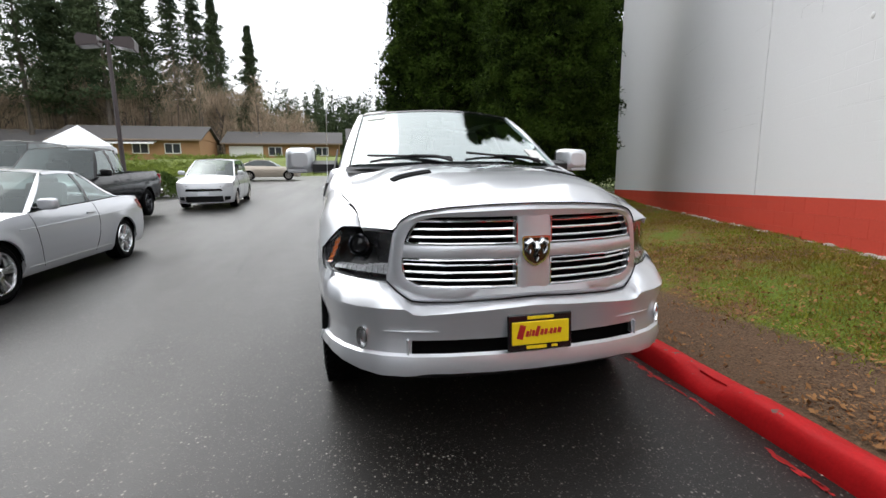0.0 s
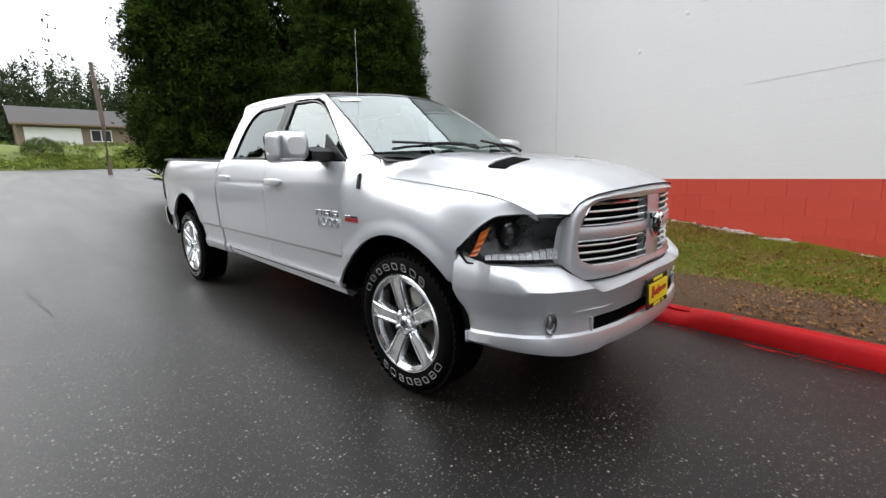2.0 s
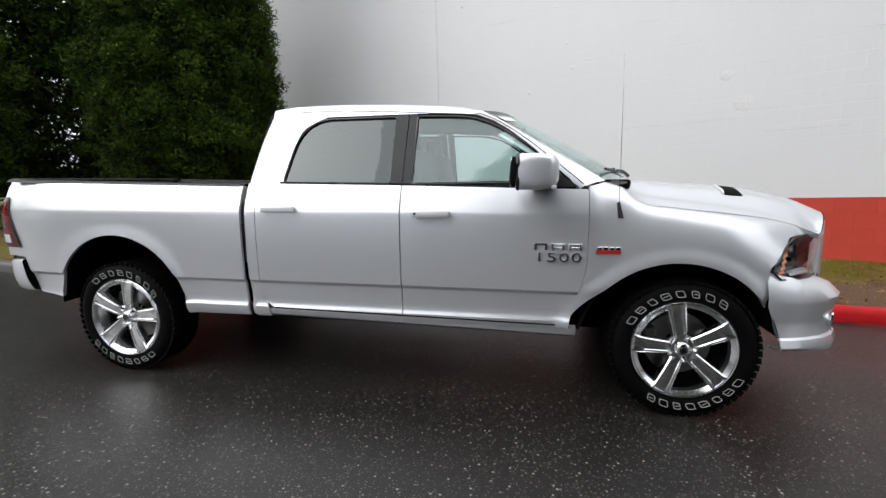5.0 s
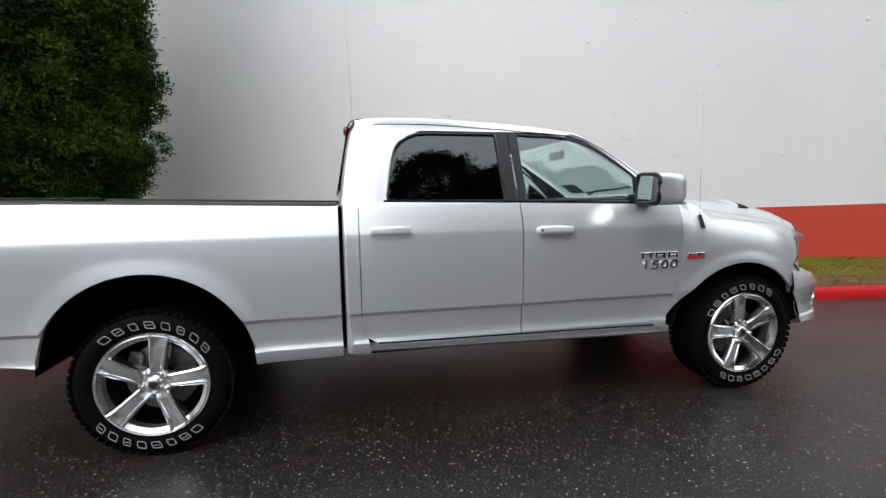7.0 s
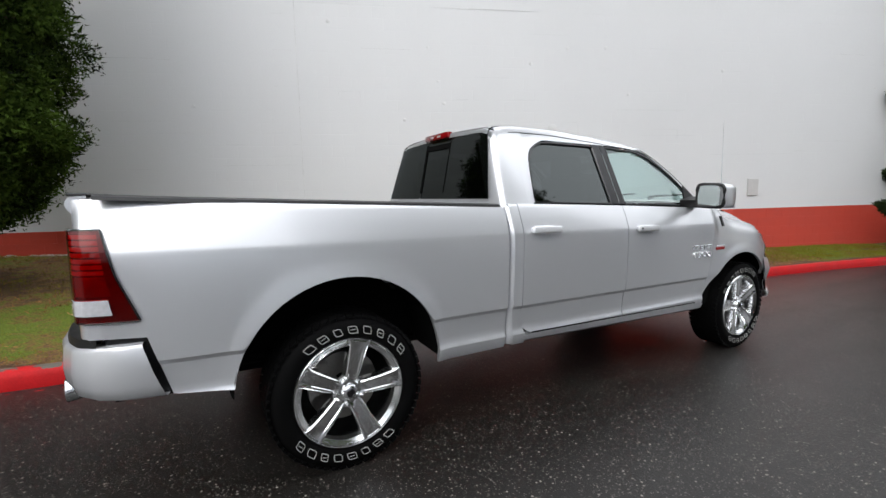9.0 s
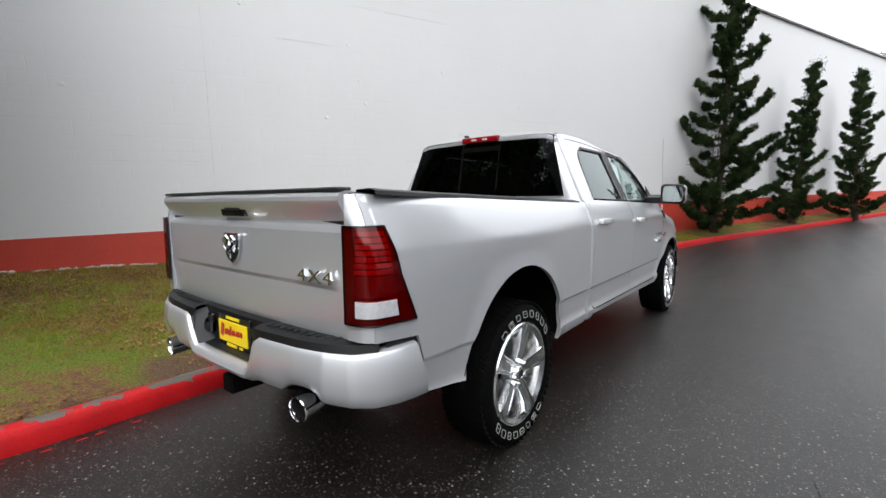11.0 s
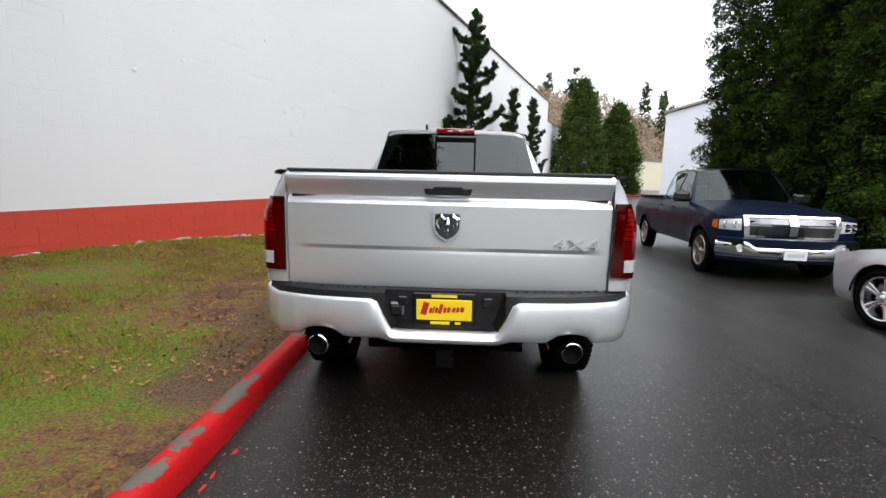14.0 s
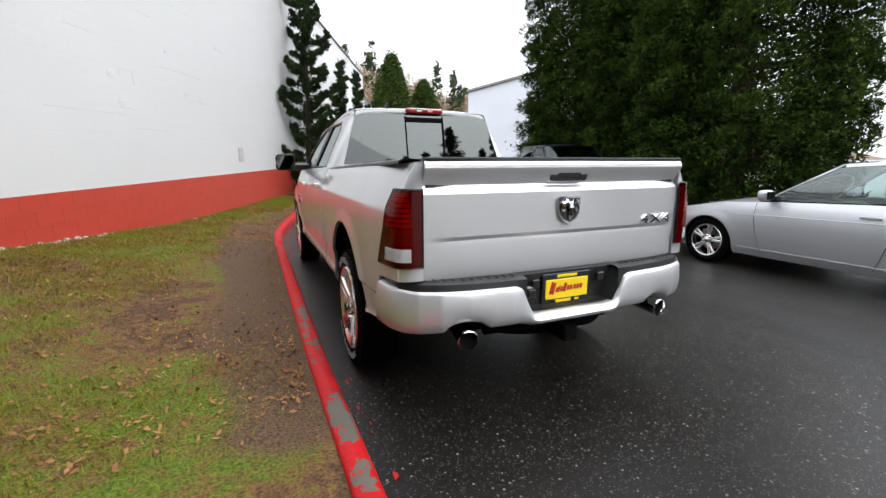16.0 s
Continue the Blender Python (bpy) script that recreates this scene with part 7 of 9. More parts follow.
def car_body(c, car, mat):
    ys = c.stations()
    g = side_sheet(ys, c.low, c.top, 12, 0.03, c.half)
    mirror_part("body_side", g, mat, car, angle=32)
    zs = [c.zlow + (c.top(c.corner[0]) - c.zlow) * i / 10 for i in range(11)]
    vs = spread(-1, 1, 24)
    part("front_panel", Geo().grid([[c.nose(v, z) for v in vs] for z in zs]), mat, car, angle=50)
    zs2 = [c.zlow + (c.top(c.corner[1]) - c.zlow) * i / 10 for i in range(11)]
    part("rear_panel", Geo().grid([[c.tail(v, z) for v in vs] for z in zs2]), mat, car, angle=50)

    def lid(y0f, y1f, crown, name, pts=16):
        rows = []
        for t in spread(0, 1, 12):
            row = []
            for v in vs:
                ya, yb = y0f(v), y1f(v)
                y = ya + (yb - ya) * t
                yc = min(max(y, c.corner[0]), c.corner[1])
                x = (c.half(yc, c.top(yc)) - 0.0) * v
                z = c.top(yc) + crown * (1 - abs(v) ** 2.2) * sm(min(t, 1) * 2.2 if name == "bonnet" else (1 - t) * 2.2)
                if y < c.corner[0]:
                    x = c.nose(v, c.top(c.corner[0]))[0]
                row.append((x, y, z))
            rows.append(row)
        part(name, Geo().grid(rows), mat, car, angle=60)
    zc = c.top(c.corner[0])
    lid(lambda v: c.nose(v, zc)[1], lambda v: c.ws[0] + 0.22 * abs(v) ** 2, c.crown, "bonnet")
    zt = c.top(c.corner[1])
    if not c.pickup:
        lid(lambda v: c.rg[0] - 0.1 * abs(v) ** 2, lambda v: c.tail(v, zt)[1], 0.02, "boot_lid")
    # sills, underside and wheel wells
    part("underside", Geo().box((0, c.wb / 2, c.zlow + 0.12), (c.w * 1.72, c.wb - 2 * c.arch - 0.02, 0.22)), VOID, car, smooth=False)
    part("engine_bay", Geo().box((0, -0.05, c.zlow + 0.28), (c.w * 1.15, abs(c.yf) * 2 - 0.35, 0.5)), VOID, car, smooth=False)
    part("tail_pan", Geo().box((0, c.wb + 0.1, c.zlow + 0.30), (c.w * 1.15, 1.3, 0.4)), VOID, car, smooth=False)
    for y in (0.0, c.wb):
        rows = []
        for i in range(17):
            a = math.pi * i / 16
            rows.append([(-c.w * 0.985, y + c.arch * math.cos(a), c.wr + c.arch * math.sin(a) * 0.97), (-c.w * 0.60, y + c.arch * math.cos(a), c.wr + c.arch * math.sin(a) * 0.97)])
        mirror_part("wheel_liner", Geo().grid(rows), VOID, car)


def car_cabin(c, car, mat, doors_at, tint=None):
    """Roof, pillars, glass."""
    tint = tint or GLASS_CLEAR
    wb_, wt = c.ws
    rb, rt = c.rg
    # roof
    rows = []
    for t in spread(0, 1, 14):
        rows.append([(c.roof_x * v, wt + 0.06 * abs(v) ** 2 + (rt - wt - 0.1 * abs(v) ** 2) * t, c.roof(wt + (rt - wt) * t) + 0.035 * (1 - abs(v) ** 2.2)) for v in spread(-1, 1, 16)])
    part("roof", Geo().grid(rows), mat, car, angle=60)

    def screen(y0, y1, t, v, bend):
        zb, zr = c.top(y0), c.roof(y1) + 0.03 * (1 - abs(v) ** 2)
        xb, xr = c.half(y0, zb) - 0.07, c.roof_x - 0.01
        y = y0 + bend * abs(v) ** 2 + (y1 + bend * 0.3 * abs(v) ** 2 - y0 - bend * abs(v) ** 2) * t
        crown = c.crown * (1 - abs(v) ** 2.2) * (1 - t)
        return ((xb + (xr - xb) * t) * v, y, zb + crown + (zr - zb) * t)
    ws = part("windscreen", Geo().grid([[screen(wb_, wt, t, v, 0.20) for v in spread(-1, 1, 16)] for t in spread(0, 1, 8)]), GLASS_CAR, car)
    ws.visible_shadow = False
    if not c.pickup:
        rg = part("rear_glass", Geo().grid([[screen(rb, rt, t, v, -0.12) for v in spread(-1, 1, 16)] for t in spread(0, 1, 8)]), tint, car)
    else:
        rg = part("rear_glass", Geo().grid([[(x * c.roof_x, rb - 0.05 * t, c.top(rb) + (c.roof(rt) - c.top(rb)) * t) for x in spread(-0.98, 0.98, 6)] for t in (0, 0.5, 1)]), GLASS_TINT, car)
    rg.visible_shadow = False

    def edge_y(v, front):
        """Where the side glass ends along the leaning pillars."""
        if front:
            return wb_ + 0.26 + (wt + 0.10 - wb_ - 0.26) * v
        return rb - 0.12 + (rt - 0.10 - rb + 0.12) * v
    for s in (-1, 1):
        # pillars
        for front in (True, False):
            rows = []
            for v in spread(0, 1, 8):
                if front:
                    a = screen(wb_, wt, v, 1, 0.20)
                else:
                    a = screen(rb, rt, v, 1, -0.12) if not c.pickup else (c.cab_pt(rb, v)[0] - 0.03, rb - 0.05 * v, c.cab_pt(rb, v)[2])
                y = edge_y(v, front)
                b = c.cab_pt(y, v)
                rows.append([(s * a[0], a[1], a[2]), (s * (a[0] + b[0]) / 2 + s * 0.012, (a[1] + b[1]) / 2, (a[2] + b[2]) / 2 + 0.012), (s * b[0], b[1], b[2])])
            part("pillar", Geo().grid(rows), mat, car, angle=60)
        # roof edge
        rows = []
        for t in spread(0, 1, 12):
            y = edge_y(1, True) + (edge_y(1, False) - edge_y(1, True)) * t
            p, q = c.cab_pt(y, 0.93), c.cab_pt(y, 1.0)
            rows.append([(s * p[0], y, p[2]), (s * q[0], y, q[2] + 0.004)])
        part("roof_edge", Geo().grid(rows), mat, car)
        # side glass, one pane a door
        cuts = [None] + list(doors_at) + [None]
        for i in range(len(cuts) - 1):
            rows = []
            for v in spread(0.02, 0.92, 6):
                ya = edge_y(v, True) if cuts[i] is None else cuts[i] + 0.02
                yb = edge_y(v, False) if cuts[i + 1] is None else cuts[i + 1] - 0.02
                rows.append([(s * (c.cab_pt(y, v)[0] - 0.008), y, c.cab_pt(y, v)[2]) for y in spread(ya, max(yb, ya + 0.01), 8)])
            o = part("side_window", Geo().grid(rows), tint, car)
            o.visible_shadow = False
        for y in doors_at:
            rows = [[(s * (c.cab_pt(yy, v)[0] + 0.001), yy, c.cab_pt(yy, v)[2]) for yy in (y - 0.035, y + 0.035)] for v in spread(0, 0.95, 5)]
            part("door_pillar", Geo().grid(rows), TRIM_BLACK, car)
        rows = [[(s * (c.cab_pt(y, 0)[0] + 0.006), y, c.cab_pt(y, 0)[2] + dz) for dz in (-0.006, 0.014)] for y in spread(edge_y(0, True) - 0.05, edge_y(0, False), 12)]
        part("belt_strip", Geo().grid(rows), TRIM_BLACK, car)
    # seats and dashboard seen through the glass
    my = (wt + rt) / 2
    for x in (-0.38, 0.38):
        part("seat", Geo().box((x, my + 0.05, c.top(my) - 0.05), (0.46, 0.14, 0.7), 0.05, Matrix.Rotation(radians(-12), 3, "X"), 2).box((x, my + 0.16, c.top(my) + 0.30), (0.24, 0.09, 0.16), 0.03), DASH_GREY, car)
    part("dashboard", Geo().box((0, wb_ + 0.42, c.top(wb_) - 0.10), (c.w * 1.6, 0.55, 0.2), 0.06), DASH_GREY, car)
    part("cabin_floor", Geo().box((0, my, c.zlow + 0.33), (c.w * 1.6, rt - wb_, 0.1)), VOID, car, smooth=False)


def car_details(c, car, mat, seams, handles, mirror_y, mirror_mat=None):
    for s in (-1, 1):
        for y0, y1, kick in seams:
            path = []
            for i in range(12):
                z = c.top(y0) - 0.01 + (c.zlow + 0.07 - c.top(y0) + 0.01) * i / 11
                y = y0 + (y1 - y0) * (i / 11) ** kick
                path.append((s * (c.half(y, z) + 0.0005), y, z))
            part("door_seam", Geo().tube(path, 0.004, 5), TRIM_BLACK, car)
        for y in handles:
            z = c.top(y) - 0.13
            part("door_handle", Geo().box((s * (c.half(y, z) + 0.018), y, z), (0.022, 0.19, 0.03), 0.008, seg=2), mat, car)
        z = c.top(mirror_y) + 0.07
        x = c.half(mirror_y, z - 0.07)
        k = c.mirror
        m = part("wing_mirror", Geo().box((s * (x + 0.13), mirror_y, z + 0.02), (0.22 * k, 0.12, 0.15 * k), 0.045, seg=3), mirror_mat or mat, car)
        part("mirror_arm", Geo().box((s * (x + 0.0), mirror_y, z - 0.03), (0.10, 0.07, 0.04), 0.012), TRIM_BLACK, m)
        part("mirror_glass", Geo().box((s * (x + 0.13), mirror_y + 0.06, z + 0.02), (0.18 * k, 0.006, 0.115 * k), 0.002), MIRROR, m)
        # a crease along the flank and a bright sill
        rows = [[(s * (c.half(y, z) + d), y, z) for z, d in ((c.zlow + 0.085, 0.001), (c.zlow + 0.10, 0.006), (c.zlow + 0.115, 0.001))] for y in spread(c.arch + 0.08, c.wb - c.arch - 0.08, 12)]
        part("sill_moulding", Geo().grid(rows), mat, car)


def on_nose(c, pts, d, mat, car, name, label="", smooth=False):
    """A small plate on the front panel, its corners given as (v, z)."""
    g = Geo()
    n = 8
    (v0, z0), (v1, z1), (v2, z2), (v3, z3) = pts
    rows = []
    for j in range(n + 1):
        t = j / n
        a, b = (v0 + (v3 - v0) * t, z0 + (z3 - z0) * t), (v1 + (v2 - v1) * t, z1 + (z2 - z1) * t)
        rows.append([c.nose(a[0] + (b[0] - a[0]) * k / n, a[1] + (b[1] - a[1]) * k / n, d) for k in range(n + 1)])
    g.grid(rows)
    back = [[(p[0] * 0.995, p[1] + 0.04, p[2]) for p in r] for r in (rows[0], rows[-1])]
    g.grid([rows[0], back[0]]), g.grid([rows[-1], back[1]])
    g.grid([[r[0] for r in rows], [(r[0][0], r[0][1] + 0.04, r[0][2]) for r in rows]])
    g.grid([[r[-1] for r in rows], [(r[-1][0], r[-1][1] + 0.04, r[-1][2]) for r in rows]])
    return part(name, g, mat, car, label, smooth=smooth)


def car_wheels(c, car, spokes, mat, rim):
    for y in (0.0, c.wb):
        for s in (-1, 1):
            tyre_wheel("wheel", car, (s * (c.w - 0.125), y, c.wr), s, c.wr, 0.215, rim, spokes, mat, letters=False)


def coupe():
    car = thing("coupe_car", pose(-5.284, 2.526, 0.0, 0, 0, 0.24), "silver two-door coupe with alloy wheels parked opposite the pickup", "car")
    c = Car(wb=2.74, w=0.915, wr=0.325, arch=0.365, yf=-0.98, yr=3.86, zlow=0.20, shoulder=0.86, ends=(0.0, 2.9), taper=(0.16, 0.13), corner=(-0.66, 3.55), pickup=False, crown=0.055, mirror=0.9,
            belt=[(-0.66, 0.70), (-0.3, 0.79), (0.25, 0.885), (0.9, 0.925), (2.0, 0.965), (2.7, 1.0), (3.2, 1.005), (3.55, 0.985)], nose_line=[(0.2, -0.90), (0.4, -0.97), (0.6, -0.95), (0.72, -0.88)], tail_line=[(0.2, 3.78), (0.5, 3.86), (0.8, 3.83), (1.0, 3.78)],
            ws=(0.42, 1.28), rg=(2.98, 2.22), roof_x=0.60, roof_line=[(1.28, 1.375), (1.7, 1.405), (2.0, 1.40), (2.3, 1.36), (2.9, 1.10)])
    car_body(c, car, COUPE_SILVER)
    car_cabin(c, car, COUPE_SILVER, (1.98,))
    car_details(c, car, COUPE_SILVER, ((0.62, 0.74, 2), (2.02, 1.88, 2)), (1.80,), 0.78)
    on_nose(c, ((-0.42, 0.56), (0.42, 0.56), (0.46, 0.665), (-0.46, 0.665)), 0.004, TRIM_BLACK, car, "grille")
    on_nose(c, ((-0.60, 0.27), (0.60, 0.27), (0.52, 0.40), (-0.52, 0.40)), 0.004, BLACK_PLASTIC, car, "lower_grille")
    for s in (-1, 1):
        on_nose(c, ((s * 0.55, 0.585), (s * 0.96, 0.60), (s * 0.97, 0.675), (s * 0.60, 0.685)), 0.006, WHITE_LENS, car, "headlamp", "clear headlamp", True)
        rows = [[(s * (c.half(y, z) + 0.004), y, z) for z in spread(z0, z1, 3)] for y, z0, z1 in ((-0.655, 0.60, 0.685), (-0.50, 0.625, 0.72), (-0.36, 0.68, 0.74))]
        part("headlamp_side", Geo().grid(rows), WHITE_LENS, car)
        rows = [[(s * (c.half(y, z) + 0.004), y, z) for z in spread(z0, z1, 3)] for y, z0, z1 in ((3.38, 0.80, 0.93), (3.55, 0.74, 0.95))]
        part("tail_lamp", Geo().grid(rows), RED_LENS, car)
        part("flank_crease", Geo().tube([(s * (c.half(y, 0.735 + 0.05 * y / 2.7) - 0.001), y, 0.735 + 0.05 * y / 2.7) for y in spread(0.35, 3.3, 16)], 0.006, 6), COUPE_SILVER, car)
    car_wheels(c, car, (5, 2), POLISHED, 0.225)
    return car


def navy_pickup():
    car = thing("navy_pickup", pose(-5.22, -0.58, 0.0, 0, 0, 171.9), "dark navy older pickup with a chrome bumper beside the cedars", "pickup truck")
    c = Car(wb=3.57, w=0.985, wr=0.375, arch=0.46, yf=-0.95, yr=4.75, zlow=0.43, shoulder=1.12, ends=(-0.1, 4.2), taper=(0.06, 0.05), corner=(-0.66, 4.62), pickup=True, crown=0.085, mirror=1.3,
            belt=[(-0.66, 1.02), (-0.2, 1.10), (0.4, 1.16), (0.75, 1.20), (2.5, 1.24), (2.52, 1.28), (4.62, 1.30)], nose_line=[(0.43, -0.80), (0.6, -0.85), (0.9, -0.88), (1.05, -0.80)], tail_line=[(0.4, 4.70), (1.3, 4.72)],
            ws=(0.55, 1.22), rg=(2.55, 2.50), roof_x=0.66, roof_line=[(1.22, 1.80), (1.7, 1.84), (2.2, 1.84), (2.55, 1.81)])
    car_body(c, car, NAVY)
    car_cabin(c, car, NAVY, (1.72,))
    car_details(c, car, NAVY, ((0.70, 0.78, 2), (1.76, 1.76, 1), (2.52, 2.52, 1)), (1.55, 2.35), 0.90, TRIM_BLACK)
    # lidless load bed
    part("bed_floor", Geo().box((0, 3.55, 0.85), (1.66, 2.1, 0.05)), VOID, car, smooth=False)
    part("bed_rail", Geo().box((-0.90, 3.58, 1.295), (0.10, 2.1, 0.03), 0.008).box((0.90, 3.58, 1.295), (0.10, 2.1, 0.03), 0.008), BLACK_PLASTIC, car)
    # crosshair grille in a chrome frame
    on_nose(c, ((-0.60, 0.74), (0.60, 0.74), (0.63, 1.02), (-0.63, 1.02)), 0.010, DARK_CHROME, car, "grille_mesh", "dark wire grille")
    for pts in (((-0.64, 0.705), (0.64, 0.705), (0.64, 0.735), (-0.64, 0.735)), ((-0.66, 1.015), (0.66, 1.015), (0.64, 1.045), (-0.64, 1.045)), ((-0.055, 0.73), (0.055, 0.73), (0.06, 1.05), (-0.06, 1.05)),
                ((-0.62, 0.878), (0.62, 0.878), (0.62, 0.900), (-0.62, 0.900)), ((-0.66, 0.71), (-0.59, 0.71), (-0.62, 1.045), (-0.69, 1.045)), ((0.59, 0.71), (0.66, 0.71), (0.69, 1.045), (0.62, 1.045))):
        on_nose(c, pts, 0.030, CHROME, car, "grille_bar")
    on_nose(c, ((-0.045, 0.985), (0.045, 0.985), (0.05, 1.06), (-0.05, 1.06)), 0.045, CHROME, car, "grille_emblem")
    for s in (-1, 1):
        on_nose(c, ((s * 0.70, 0.80), (s * 0.985, 0.81), (s * 0.985, 0.96), (s * 0.71, 0.985)), 0.014, CELL, car, "headlamp", "clear headlamp with amber corner", True)
        for v in (0.78, 0.90):
            p = c.nose(s * v, 0.885, 0.016)
            part("lamp_bowl", Geo().lathe([(0.0, 0.062), (-0.010, 0.055), (-0.004, 0.030), (0.0, 0.0)], 20).moved(Matrix.Translation(p) @ Matrix.Rotation(radians(90 + s * -28), 4, "Z")), CHROME, car)
        rows = [[(s * (c.half(y, z) + 0.006), y, z) for z in spread(z0, z1, 3)] for y, z0, z1 in ((-0.66, 0.815, 0.965), (-0.50, 0.83, 0.94))]
        part("corner_lamp", Geo().grid(rows), AMBER, car, "amber corner lamp")
    # chrome bumper: it drops in the middle under a navy panel
    rows = []
    for v in spread(-1, 1, 40):
        y = -0.72 - 0.26 * (1 - abs(v) ** 2.6)
        top = lerp([(0, 0.555), (0.52, 0.555), (0.62, 0.640), (1.0, 0.645)], abs(v))
        low = lerp([(0, 0.420), (0.6, 0.425), (1.0, 0.455)], abs(v))
        rows.append([(v, y + 0.06, top + 0.010), (v, y, top), (v, y - 0.018, (top + low) / 2 + 0.02), (v, y - 0.012, (top + low) / 2 - 0.02), (v, y, low + 0.01), (v * 0.985, y + 0.04, low - 0.02)])
    b = part("chrome_bumper", Geo().grid(rows), CHROME, car, "bright chrome front bumper", angle=50)
    rows = []
    for v in spread(-0.98, 0.98, 24):
        y = -0.70 - 0.25 * (1 - abs(v) ** 2.6)
        rows.append([(v, y + 0.02, 0.43), (v, y, 0.39), (v, y + 0.03, 0.33)])
    part("valance", Geo().grid(rows), NAVY, car)
    rows = []
    for v in spread(-0.97, 0.97, 24):
        y = -0.715 - 0.245 * (1 - abs(v) ** 2.6)
        rows.append([(v, y + 0.05, 0.70), (v, y, 0.68), (v, y + 0.004, 0.56), (v, y + 0.03, 0.54)])
    part("bumper_panel", Geo().grid(rows), NAVY, car, "navy panel between grille and bumper")
    for s in (-1, 1):
        part("fog_lamp", Geo().lathe([(0.0, 0.062), (-0.02, 0.058), (-0.014, 0.046), (-0.01, 0.0)], 20).moved(Matrix.Translation((s * 0.72, -0.90, 0.535)) @ Matrix.Rotation(radians(90 + s * -22), 4, "Z")), WHITE_LENS, b)
    p = part("number_plate", Geo().box((0, -1.015, 0.47), (0.31, 0.012, 0.155), 0.004), PLATE_WHITE, car, "pale number plate kept as bars")
    part("plate_bars", Geo().box((0, -1.023, 0.47), (0.23, 0.003, 0.05)), COVER, p, smooth=False)
    part("tailgate_panel", Geo().box((0, 4.68, 1.0), (1.7, 0.05, 0.55), 0.02), NAVY, car)
    car_wheels(c, car, (5, 1), DULL_ALLOY, 0.255)
    return car


RED_CAR = paint("red_car_paint", (0.35, 0.012, 0.02), metal=0.2)
TAN_CAR = paint("tan_car_paint", (0.42, 0.36, 0.29), metal=0.4)
DULL_ALLOY = material("dull_alloy", (0.42, 0.38, 0.35), rough=0.35, metal=0.9, var=0.15)


def black_pickup():
    car = thing("black_pickup", pose(-6.90, 7.45, 0.16, 2.0, 0, 2), "black compact pickup parked in the row", "pickup truck")
    c = Car(wb=3.2, w=0.93, wr=0.36, arch=0.44, yf=-0.85, yr=4.35, zlow=0.42, shoulder=1.05, ends=(0.0, 3.8), taper=(0.10, 0.04), corner=(-0.60, 4.22), pickup=True, crown=0.06, mirror=1.0,
            belt=[(-0.6, 0.98), (-0.2, 1.04), (0.4, 1.10), (0.75, 1.13), (2.3, 1.16), (2.32, 1.17), (4.22, 1.18)], nose_line=[(0.42, -0.80), (0.7, -0.85), (1.0, -0.78)], tail_line=[(0.4, 4.30), (1.2, 4.32)],
            ws=(0.50, 1.22), rg=(2.35, 2.22), roof_x=0.62, roof_line=[(1.22, 1.72), (1.7, 1.76), (2.1, 1.75), (2.35, 1.70)])
    car_body(c, car, BLACK_PAINT)
    car_cabin(c, car, BLACK_PAINT, (1.68,))
    car_details(c, car, BLACK_PAINT, ((0.66, 0.72, 2), (1.70, 1.70, 1), (2.32, 2.32, 1)), (1.5, 2.15), 0.85)
    part("bed_floor", Geo().box((0, 3.28, 0.80), (1.56, 1.9, 0.05)), VOID, car, smooth=False)
    part("tailgate_panel", Geo().box((0, 4.27, 0.92), (1.6, 0.05, 0.5), 0.02), BLACK_PAINT, car)
    part("rear_step", Geo().box((0, 4.40, 0.58), (1.75, 0.16, 0.14), 0.03), CHROME, car)
    for s in (-1, 1):
        part("tail_lamp", Geo().box((s * 0.86, 4.28, 0.95), (0.08, 0.07, 0.30), 0.015), RED_LENS, car)
        on_nose(c, ((s * 0.60, 0.76), (s * 0.97, 0.77), (s * 0.97, 0.90), (s * 0.60, 0.91)), 0.01, WHITE_LENS, car, "headlamp")
    on_nose(c, ((-0.55, 0.72), (0.55, 0.72), (0.52, 0.93), (-0.52, 0.93)), 0.012, DARK_CHROME, car, "grille")
    car_wheels(c, car, (6, 1), DARK_CHROME, 0.225)
    return car


